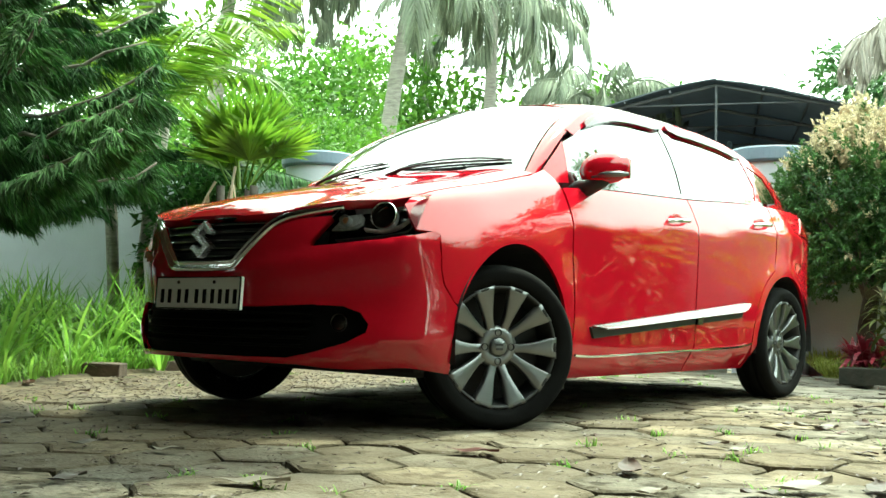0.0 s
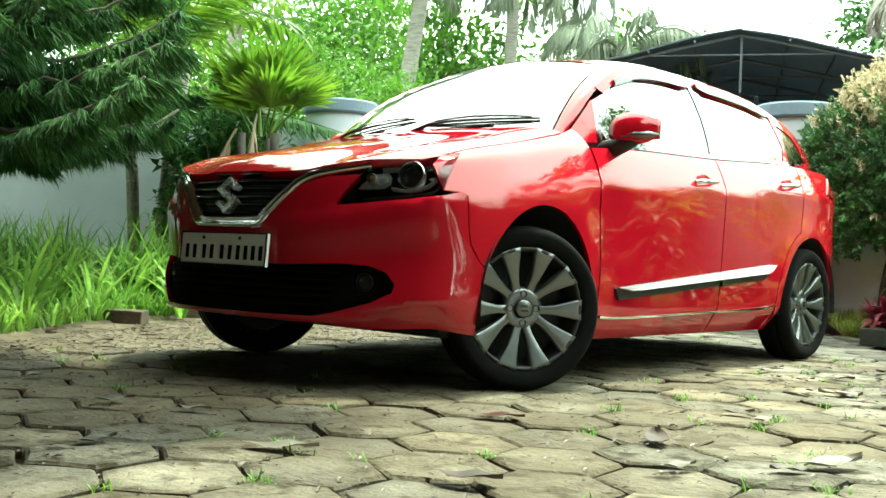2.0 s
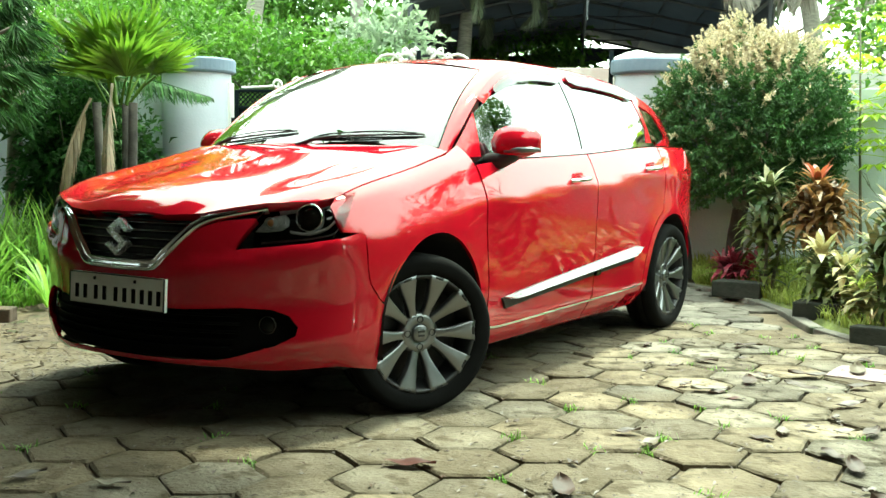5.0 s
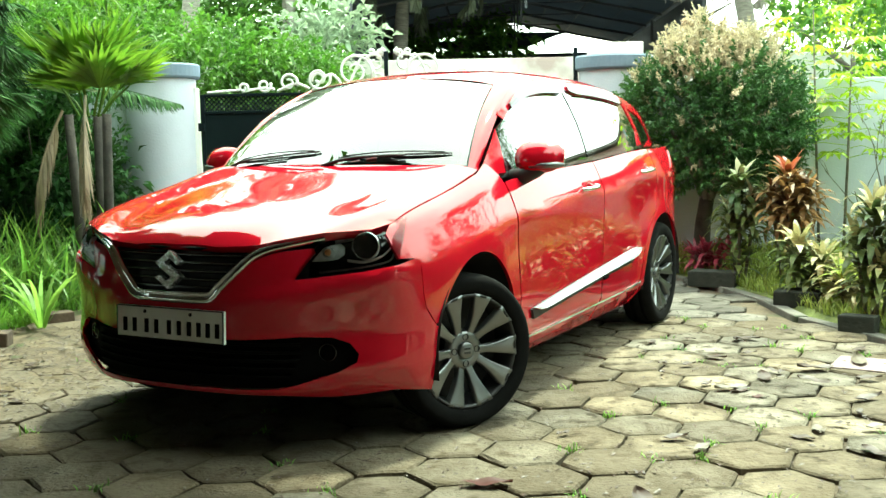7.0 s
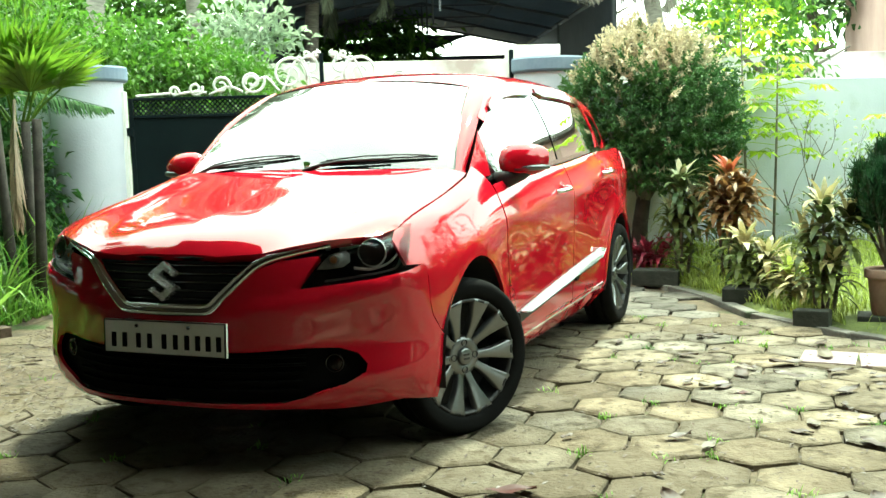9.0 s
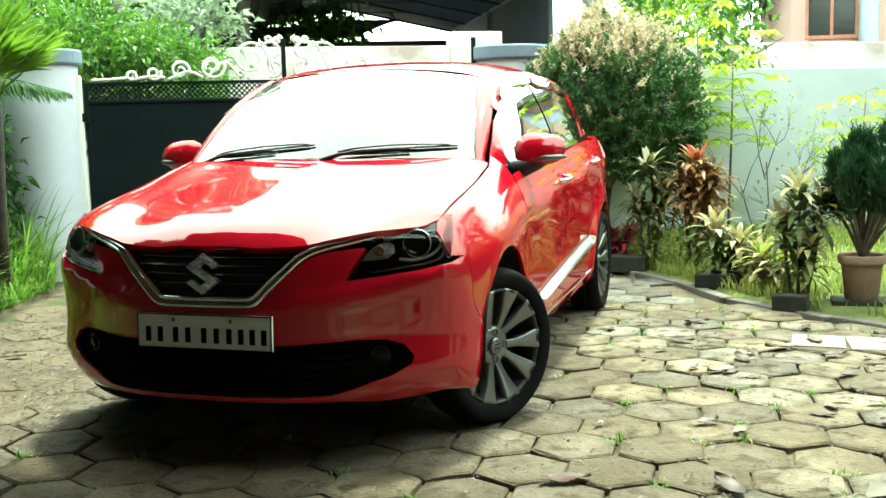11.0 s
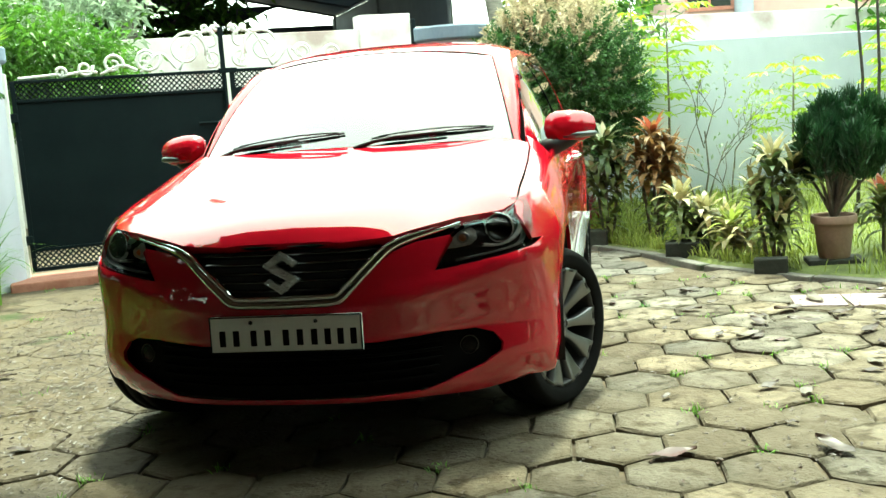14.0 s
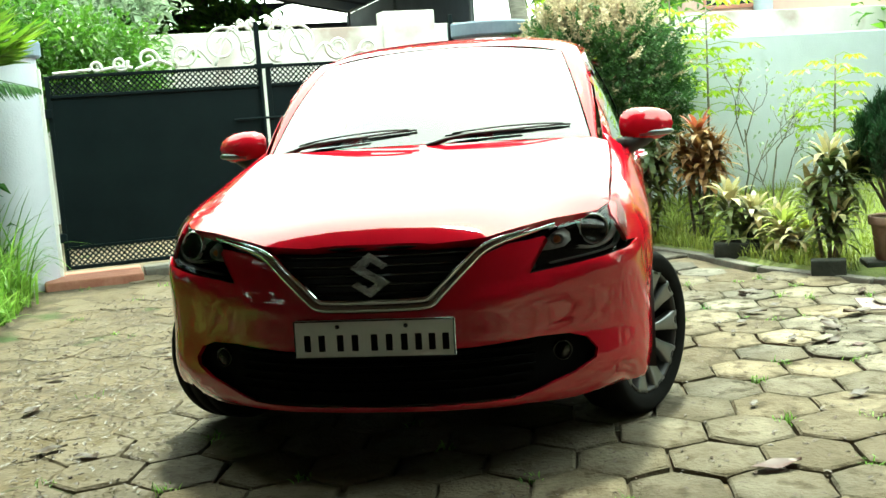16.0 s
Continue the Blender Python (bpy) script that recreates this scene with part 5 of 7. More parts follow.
# ---- gate and what lies beyond it ----
def gate():
    """Two-leaf gate: black sheet panels, diamond lattice bands, white scrollwork on top."""
    m = Matrix.Translation(LEFT_COL) @ Matrix.Rotation(radians(GATE_ANGLE), 4, "Z")
    for side, (x0, x1) in enumerate(((0.335, 1.955), (1.985, 3.585))):
        leaf = thing("gate_leaf", "black sheet-metal gate leaf with lattice bands and white scrollwork", "gate", m, group="double gate")
        part("sheet", bevelled_box(x0 + 0.03, x1 - 0.03, -0.006, 0.006, 0.275, 1.405, 0.002, 1), GATE_BLACK, leaf, "plain black sheet panel")
        for a, b, c, d, n in ((x0, x0 + 0.035, 0.10, 1.56, "stile"), (x1 - 0.035, x1, 0.10, 1.90 if side == 0 else 1.90, "stile"), (x0 + 0.035, x1 - 0.035, 1.54, 1.565, "rail"), (x0 + 0.035, x1 - 0.035, 1.395, 1.42, "rail"), (x0 + 0.035, x1 - 0.035, 0.255, 0.28, "rail"), (x0 + 0.035, x1 - 0.035, 0.10, 0.13, "rail")):
            part(n, bevelled_box(a, b, -0.02, 0.02, c, d, 0.003, 1), GATE_BLACK, leaf)
        for z0, z1 in ((1.42, 1.54), (0.13, 0.255)):
            bm = bmesh.new()
            h, step = z1 - z0, 0.042
            for k in range(int((x1 - x0 - 0.07) / step) + 4):
                for sgn in (1, -1):
                    a, b = x0 + 0.035 + (k - 3) * step, x0 + 0.035 + (k - 3) * step + h
                    lo, hi = (z0, z1) if sgn > 0 else (z1, z0)
                    ca, cb = max(a, x0 + 0.035), min(b, x1 - 0.035)
                    if ca < cb:
                        p = lambda x: (x, 0.004 * sgn, lo + (hi - lo) * (x - a) / h)
                        tube(bm, [p(ca), p(cb)], 0.0055, 4, cap=False)
            part("lattice", bm, GATE_BLACK, leaf, "diamond lattice band")
        # scrolls: height falls away from the middle post
        inner = x1 if side == 0 else x0
        sg = -1 if side == 0 else 1
        def curl(cx, cz, r, turns, start, flip):
            out = []
            for t in np.linspace(0, 1, 26):
                a = radians(start) + flip * turns * 2 * math.pi * t
                rr = r * (1 - 0.72 * t)
                out.append((inner + sg * (cx + rr * math.cos(a)), 0.0, cz + rr * math.sin(a)))
            return out
        scrolls = [(0.29, 1.735, 0.155, 1.5, 200, -1), (0.115, 1.80, 0.085, 1.2, 20, 1), (0.10, 1.66, 0.075, 1.3, 300, -1), (0.60, 1.680, 0.105, 1.5, 160, 1), (0.60, 1.675, 0.06, 1.0, 340, 1), (0.86, 1.650, 0.080, 1.4, 200, -1), (1.07, 1.630, 0.060, 1.4, 160, 1), (1.25, 1.610, 0.042, 1.2, 200, -1), (0.06, 1.885, 0.035, 1.3, 270, 1), (0.14, 1.895, 0.028, 1.3, 270, -1)]
        for sc in scrolls:
            bm = bmesh.new()
            tube(bm, curl(*sc), [0.013 * (1 - 0.35 * k / 25) for k in range(26)], 8)
            part("scroll", bm, GATE_WHITE, leaf, "white painted iron scroll", smooth=True)
        for k in range(5):
            pts = smooth_line([(inner + sg * (0.08 + 0.30 * k), 0.0, 1.575 + 0.02), (inner + sg * (0.2 + 0.30 * k), 0.0, 1.572 + 0.30 * math.exp(-k * 0.75)), (inner + sg * (0.36 + 0.30 * k), 0.0, 1.578)], 8)
            bm = bmesh.new()
            tube(bm, pts, 0.011, 8)
            part("scroll_stem", bm, GATE_WHITE, leaf, smooth=True)
        # leaf-shaped finial
        for dx, dz, tip in ((0.02, 0.0, 0.05), (0.045, -0.02, 0.045), (0.07, -0.05, 0.04)):
            bm = bmesh.new()
            lathe(bm, [(0.0005, 0.0), (0.014, 0.015), (0.018, 0.03), (0.010, tip), (0.0005, tip + 0.02)], 10, Matrix.Translation((inner + sg * dx, 0, 1.88 + dz)) @ Matrix.Rotation(sg * 0.5, 4, "Y"))
            part("finial", bm, GATE_WHITE, leaf, smooth=True)
        hinge_x = x0 if side == 0 else x1
        for z in (1.285, 0.35):
            part("hinge", bevelled_box(hinge_x - 0.05, hinge_x + 0.03, -0.05, 0.03, z - 0.035, z + 0.035, 0.008, 2), GATE_BLACK, leaf)
        if side == 0:
            bm = bmesh.new()
            tube(bm, [(x1 - 0.25, -0.03, 1.15), (x1 + 0.12, -0.03, 1.15)], 0.010, 8)
            tube(bm, [(x1 - 0.02, -0.03, 1.50), (x1 - 0.02, -0.03, 0.95)], 0.009, 8)
            part("bolt", bm, GATE_BLACK, leaf, "sliding bolt")
            part("latch_plate", bevelled_box(x1 - 0.06, x1 + 0.09, -0.03, -0.02, 1.535, 1.575, 0.003, 1), GATE_BLACK, leaf)
    jamb = part("gate_jamb", bevelled_box(0.255, 0.315, -0.06, 0.06, 0.0, 1.62, 0.006, 1), GATE_WHITE, at=m)
    tagged(jamb, "white painted steel gate jamb beside the column", "gate post", kind="structure")
    sill = part("gate_threshold", bevelled_box(0.9, 3.55, -0.15, 0.15, -0.03, 0.06, 0.012, 2), KERB, at=m)
    tagged(sill, "worn concrete threshold under the gate", "threshold", kind="structure")
    slab = part("threshold_slab", bevelled_box(0.18, 0.88, -0.33, 0.16, -0.03, 0.065, 0.012, 2), BRICK_RED, at=m)
    tagged(slab, "broken red laterite slab at the gate foot", "slab")


gate()

lane = part("lane", bevelled_box(-8, 18, 0.55, 5.05, -0.06, -0.012, 0.004, 1), surf("lane_asphalt", (0.05, 0.05, 0.05), (0.085, 0.083, 0.08), scale=5, rough=0.9, bump=0.4), at=Matrix.Translation(LEFT_COL) @ Matrix.Rotation(radians(GATE_ANGLE), 4, "Z"))
tagged(lane, "narrow asphalt lane outside the gate", "road", kind="structure")


def far_pillar():
    at = RIGHT_COL + ACROSS * 5.2 + ALONG * 0.95
    m = Matrix.Translation(at) @ Matrix.Rotation(radians(GATE_ANGLE), 4, "Z")
    ob = part("wall_pillar", bevelled_box(-0.36, 0.36, -0.16, 0.16, -0.05, 2.40, 0.015, 2), FAR_WHITE, at=m)
    tagged(ob, "white plastered pillar in the wall across the lane", "pillar", kind="structure")


far_pillar()


def shade_shed():
    """Open shed across the lane: dark sheet roof on trusses, dark netting at the back with a gap of light under the ridge."""
    m = Matrix.Translation(LEFT_COL + ACROSS * 7.2 + ALONG * 3.84) @ Matrix.Rotation(radians(GATE_ANGLE - 3), 4, "Z")
    shed = thing("open_shed", "dark sheet-roofed open shed on steel trusses", "shed", m)
    W, D, ze, zr = 2.75, 10.0, 3.50, 4.08
    for s, nm in ((-1, "roof_sheet"), (1, "roof_sheet")):
        bm = bmesh.new()
        n = 40
        tops = []
        for k in range(n + 1):
            y = D * k / n
            wave = 0.012 * math.sin(k * math.pi)
            tops.append([bm.verts.new((s * W * t, y, zr + (ze - zr) * t + wave + 0.03 * math.sin(7 * t))) for t in np.linspace(0, 1.06, 8)])
        for a, b in zip(tops, tops[1:]):
            for i in range(7):
                bm.faces.new((a[i], a[i + 1], b[i + 1], b[i]))
        sheet = part(nm, bm, ROOF_SHEET, shed)
        mod = sheet.modifiers.new("thick", "SOLIDIFY")
        mod.thickness = 0.02
    for k in range(6):
        y = 0.15 + k * 1.9
        bm = bmesh.new()
        for s in (1, -1):
            tube(bm, [(0, y, zr - 0.06), (s * W, y, ze - 0.06)], 0.03, 6)
        tube(bm, [(-W * 0.5, y, (zr + ze) / 2 - 0.07), (W * 0.5, y, (zr + ze) / 2 - 0.07)], 0.014, 6)
        tube(bm, [(0, y, ze - 0.35), (0, y, zr - 0.06)], 0.02, 6)
        part("truss", bm, STEEL, shed)
    for s in (1, -1):
        for t in (0.25, 0.5, 0.75, 1.0):
            bm = bmesh.new()
            tube(bm, [(s * W * t, 0, zr + (ze - zr) * t - 0.03), (s * W * t, D, zr + (ze - zr) * t - 0.03)], 0.02, 6)
            part("purlin", bm, STEEL, shed)
        for y in (0.15, 5.0, 9.6):
            bm = bmesh.new()
            tube(bm, [(s * W, y, 0), (s * W, y, ze - 0.05)], 0.045, 8)
            part("post", bm, STEEL, shed)
    part("netting", bevelled_box(-W - 3.5, W + 2.5, D - 0.05, D, 0, 3.25, 0.004, 1), TARP, shed, "dark netting screen")
    for s in (1, -1):
        part("netting", bevelled_box(min(s * W, s * (W + 0.03)), max(s * W, s * (W + 0.03)), 0.3, D, 0.0, ze - 0.1, 0.004, 1), TARP, shed)
    # sagging sheet hung in front of the back opening
    def sag(u, v):
        x = -W + 2 * W * u
        top = zr + (ze - zr) * abs(x) / W - 0.08
        low = 3.92 - 0.32 * math.exp(-((x + 1.0) / 1.2) ** 2) * -1 - 0.55
        low = 3.28 + 0.42 * (1 - math.exp(-((x + 0.6) / 1.5) ** 4))
        return np.array([x, D - 0.6, top + (min(low, top) - top) * v + 0.0])
    grid_part("hung_sheet", sag, np.linspace(0, 1, 31), np.linspace(0.35, 1, 4), TARP, shed, "sagging dark sheet")


shade_shed()


def pink_house():
    m = pose(4.8, 19.2, 0, 0, 0, GATE_ANGLE - 20)
    house = thing("pink_house", "pale pink plastered house beyond the boundary wall", "house", m)
    part("wall", bevelled_box(-2.2, 2.9, 0, 0.25, 0, 4.9, 0.02, 1), PINK_WALL, house)
    part("wall", bevelled_box(-2.2, -1.95, 0.255, 6.0, 0, 4.9, 0.02, 1), PINK_WALL, house)
    part("roof", bevelled_box(-2.8, 3.3, -0.7, 6.3, 4.91, 5.10, 0.02, 1), KERB, house)
    bm = bmesh.new()
    tube(bm, [(-1.05, -0.12, 0), (-1.05, -0.12, 4.85)], 0.20, 12)
    part("downpipe", bm, surf("grey_pipe", (0.25, 0.29, 0.33), (0.32, 0.36, 0.40), rough=0.5), house, "thick grey pipe on the wall", smooth=True)
    for x in (-1.75, 1.9):
        win = part("window", bevelled_box(x - 0.45, x + 0.45, -0.03, 0.0, 2.75, 4.0, 0.01, 1), GLOSS_BLACK, house)
        part("window_frame", bevelled_box(x - 0.52, x + 0.52, -0.05, -0.032, 2.68, 2.76, 0.004, 1), BRICK_RED, win)
        part("window_frame", bevelled_box(x - 0.52, x + 0.52, -0.05, -0.032, 3.99, 4.07, 0.004, 1), BRICK_RED, win)
        for dx in (-0.49, 0.0, 0.49):
            part("window_frame", bevelled_box(x + dx - 0.03, x + dx + 0.03, -0.05, -0.032, 2.765, 3.985, 0.004, 1), BRICK_RED, win)


pink_house()


def sky_blockers():
    """Unseen house walls and roof, added behind and over the camera to block skylight."""
    blocker_mat = surf("blocker_dark", (0.075, 0.055, 0.042), (0.13, 0.10, 0.08), scale=1, rough=0.9)
    for nm, b, lab in (("wall_south", (-8.0, 6.0, -9.3, -9.0, -0.1, 3.05), "unseen dark wall added behind the camera to block light"), ("wall_upper", (-8.0, 6.0, -4.3, -4.0, 3.31, 6.6), "unseen dark upper wall added to block sky")):
        tagged(part(nm, bevelled_box(*b, 0.02, 1), blocker_mat), lab, "wall", kind="structure")
    tagged(part("porch_roof", bevelled_box(-8.2, 5.2, -9.3, -1.2, 3.06, 3.30, 0.02, 1), blocker_mat), "unseen roof slab added over the camera to block sky", "roof", kind="structure")
    tagged(part("wall_east", bevelled_box(4.5, 4.8, -9.0, -1.2, -0.1, 3.05, 0.02, 1), blocker_mat), "unseen dark side wall added to block light", "wall", kind="structure")
    tagged(part("wall_wing", bevelled_box(4.5, 4.8, -8.9, -1.2, 3.31, 6.0, 0.02, 1), blocker_mat), "unseen dark upper side wall added to block sky", "wall", kind="structure")
    # added slab that keeps sun and sky off the ground before the car
    tagged(part("porch_canopy", bevelled_box(-1.7, 1.2, -1.195, 0.22, 3.08, 3.28, 0.02, 1), blocker_mat), "unseen slab added to shade the ground before the car", "roof", kind="structure")
    for x in (-7.0,):
        tagged(part("porch_pillar", bevelled_box(x - 0.15, x + 0.15, -1.55, -1.25, -0.05, 3.05, 0.01, 1), blocker_mat), "unseen square post added under the roof slab", "pillar", kind="structure")


sky_blockers()

# ---- plants ----
rng = np.random.default_rng(7)


def unit(v):
    v = np.asarray(v, float)
    return v / (np.linalg.norm(v, axis=-1, keepdims=True) + 1e-9)


def thin_mesh(name, base, tip, width, normal=None):
    """Needles: a flat diamond from base to tip."""
    base, tip = np.asarray(base, float), np.asarray(tip, float)
    n = len(base)
    way = tip - base
    ref = rng.normal(size=(n, 3)) if normal is None else normal
    side = unit(np.cross(way, ref)) * np.broadcast_to(width, n)[:, None] / 2
    mid = base + way * 0.4
    v = np.stack([base, mid + side, tip, mid - side], 1).reshape(-1, 3)
    k = np.arange(n)[:, None] * 4
    return raw_mesh(name, v, k + [0, 1, 2, 3])


def blade_mesh(name, base, head, length, width, bend, lift=1.0):
    """Grass and strap leaves: arching strips of four segments. head: angle of the lean."""
    n = len(base)
    base = np.asarray(base, float)
    length, width, bend = (np.broadcast_to(a, n) for a in (length, width, bend))
    out = np.stack([np.cos(head), np.sin(head), np.zeros(n)], 1)
    side = np.stack([-np.sin(head), np.cos(head), np.zeros(n)], 1)
    rows, p, ang = [], base.copy(), np.full(n, math.pi / 2) - (1 - lift)
    steps = 5
    for k in range(steps + 1):
        t = k / steps
        w = width * (0.65 + 0.9 * t - 1.55 * t**2.2 if k < steps else 0.0)
        rows += [p + side * (w / 2)[:, None], p - side * (w / 2)[:, None]]
        ang = ang - bend / steps
        p = p + (out * np.cos(ang)[:, None] + np.array([[0, 0, 1.0]]) * np.sin(ang)[:, None]) * (length / steps)[:, None]
    v = np.stack(rows, 1).reshape(-1, 3)
    m = 2 * (steps + 1)
    k = np.arange(n)[:, None] * m
    f = np.concatenate([k + [2 * i, 2 * i + 1, 2 * i + 3, 2 * i + 2] for i in range(steps)])
    return raw_mesh(name, v, f)


def frond_points(start, head, length, rise, droop, n=14):
    """A palm rib: rises, then bends over by its weight."""
    p, ang, out = np.array(start, float), rise, []
    d = np.array([math.cos(head), math.sin(head), 0])
    for k in range(n + 1):
        out.append(p.copy())
        ang -= droop / n * (0.5 + 1.2 * k / n)
        p = p + (d * math.cos(ang) + np.array([0, 0, math.sin(ang)])) * length / n
    return np.array(out)


def frond(parent, pts, material, leaflet, width, count, hang, name="frond", rib=0.012, spread=0.9):
    """One feathered frond: rib and leaflets in one mesh each."""
    t = np.linspace(0.12, 1.0, count)
    idx = t * (len(pts) - 1)
    i = np.clip(idx.astype(int), 0, len(pts) - 2)
    p = pts[i] + (pts[i + 1] - pts[i]) * (idx - i)[:, None]
    d = unit(pts[i + 1] - pts[i])
    side = unit(np.cross(d, [0, 0, 1.0]) + 1e-4)
    bases, tips = [], []
    for s in (1, -1):
        ln = leaflet * np.sin(np.pi * np.clip(0.12 + 0.86 * t, 0, 1)) ** 0.6 * rng.uniform(0.85, 1.1, count)
        way = unit(side * s * spread + d * 0.65 + np.array([0, 0, -hang]) + rng.normal(0, 0.07, (count, 3)))
        bases.append(p)
        tips.append(p + way * ln[:, None])
    base, tip = np.concatenate(bases), np.concatenate(tips)
    nrm = unit(np.cross(tip - base, np.concatenate([d, d])))
    way = tip - base
    ln = np.linalg.norm(way, axis=1)
    me = leaf_mesh(name, base, way, nrm + rng.normal(0, 0.25, nrm.shape), ln, width, droop=0.12 + hang * 0.15, fold=0.1)
    ob = part(name, me, material, parent)
    bm = bmesh.new()
    tube(bm, pts, [rib * (1 - 0.8 * k / (len(pts) - 1)) for k in range(len(pts))], 5)
    part("rib", bm, material, ob)
    return ob


def crown_leaves(name, centre, radii, count, size, material, parent, clumps=26, flat=0.5, seed=1, hollow=0.45):
    """Leaves set in uneven clumps through an ellipsoid."""
    r = np.random.default_rng(seed)
    c = unit(r.normal(size=(clumps, 3))) * r.uniform(hollow, 1.0, (clumps, 1)) * radii
    per = count // clumps
    out = []
    for q in c:
        spread = np.asarray(radii) * r.uniform(0.22, 0.42)
        out.append(q + r.normal(size=(per, 3)) * spread * 0.6)
    p = np.concatenate(out) + centre
    way = unit(unit(p - centre) + r.normal(0, 0.7, p.shape))
    nrm = unit(np.array([0, 0, 1.0]) + r.normal(0, flat, p.shape))
    ln = size * r.uniform(0.6, 1.25, len(p))
    return part(name, leaf_mesh(name, p, way, nrm, ln, ln * 0.45, droop=0.2), material, parent)


def branchy(parent, base, top, r0, limbs, reach, material, seed=1):
    r = np.random.default_rng(seed)
    base, top = np.array(base, float), np.array(top, float)
    bm = bmesh.new()
    path = [base + (top - base) * t + r.normal(0, 0.03, 3) * [1, 1, 0] * (0 < t < 1) for t in np.linspace(0, 1, 7)]
    tube(bm, path, [r0 * (1 - 0.65 * k / 6) for k in range(7)], 9)
    part("trunk", bm, material, parent, smooth=True)
    for k in range(limbs):
        t = r.uniform(0.45, 0.98)
        s = base + (top - base) * t
        a = r.uniform(0, 2 * math.pi)
        e = s + np.array([math.cos(a), math.sin(a), r.uniform(0.3, 1.0)]) * reach * r.uniform(0.6, 1.1)
        bm = bmesh.new()
        tube(bm, [s, (s + e) / 2 + r.normal(0, 0.06, 3) * reach, e], [r0 * 0.42, r0 * 0.28, r0 * 0.1], 6)
        part("limb", bm, material, parent, smooth=True)


def conifer():
    """Tiered dark conifer whose long boughs carry hanging needles."""
    at = np.array([-4.15, -0.15, 0])
    tree = thing("conifer_tree", "dark green tiered conifer with long drooping needles", "tree", Matrix.Translation(at))
    bm = bmesh.new()
    tube(bm, [(0, 0, -0.05), (0.02, 0.01, 2.0), (0, 0, 5.2)], [0.11, 0.08, 0.02], 12)
    part("trunk", bm, BARK, tree, smooth=True)
    z = 1.30
    tier = 0
    while z < 4.9:
        reach = 2.75 * (1 - (z - 0.9) / 5.2) * rng.uniform(0.88, 1.05)
        n = 9
        for k in range(n):
            head = 2 * math.pi * (k + 0.37 * tier) / n + rng.normal(0, 0.1)
            ln = reach * rng.uniform(0.8, 1.1) * (1 - 0.24 * max(0.0, math.cos(head - 1.0)) ** 0.7)
            pts = []
            for t in np.linspace(0, 1, 12):
                r = ln * t
                sag = (-0.42 if z > 1.7 else -0.22) * ln * 0.35 * math.sin(math.pi * min(t * 0.95, 1)) + 0.07 * ln * t**3
                pts.append([r * math.cos(head + 0.1 * t), r * math.sin(head + 0.1 * t), z + sag + 0.02 * rng.normal()])
            pts = np.array(pts)
            bm = bmesh.new()
            tube(bm, pts, [0.022 * (1 - 0.75 * i / 11) + 0.003 for i in range(12)], 6)
            bough = part("bough", bm, BARK, tree, smooth=True)
            # side sprays, then needles that hang and sweep outward
            nb = int(78 * ln / 2.5) + 12
            t = rng.uniform(0.16, 1.0, nb)
            idx = t * 11
            i = np.clip(idx.astype(int), 0, 10)
            p0 = pts[i] + (pts[i + 1] - pts[i]) * (idx - i)[:, None]
            d = unit(pts[i + 1] - pts[i])
            side = unit(np.cross(d, [0, 0, 1.0])) * rng.choice([-1, 1], nb)[:, None]
            sl = 0.34 * (1.15 - 0.6 * t) * rng.uniform(0.7, 1.2, nb)
            p1 = p0 + (unit(side * 0.9 + d * 0.8) * 0.95 + np.array([0, 0, -0.25])) * sl[:, None]
            m = 44
            u = rng.uniform(0, 1, (nb, m))
            b = (p0[:, None] + (p1 - p0)[:, None] * u[..., None]).reshape(-1, 3)
            tw = unit(p1 - p0)
            w = unit(np.repeat(tw, m, 0) * 0.8 + np.array([0, 0, -0.75]) + rng.normal(0, 0.28, (nb * m, 3)))
            ln2 = rng.uniform(0.08, 0.20, nb * m)
            part("needles", thin_mesh("needles", b, b + w * ln2[:, None], 0.012), G_CONIFER, bough)
        z += 0.30 + 0.012 * tier
        tier += 1
    return tree


conifer()


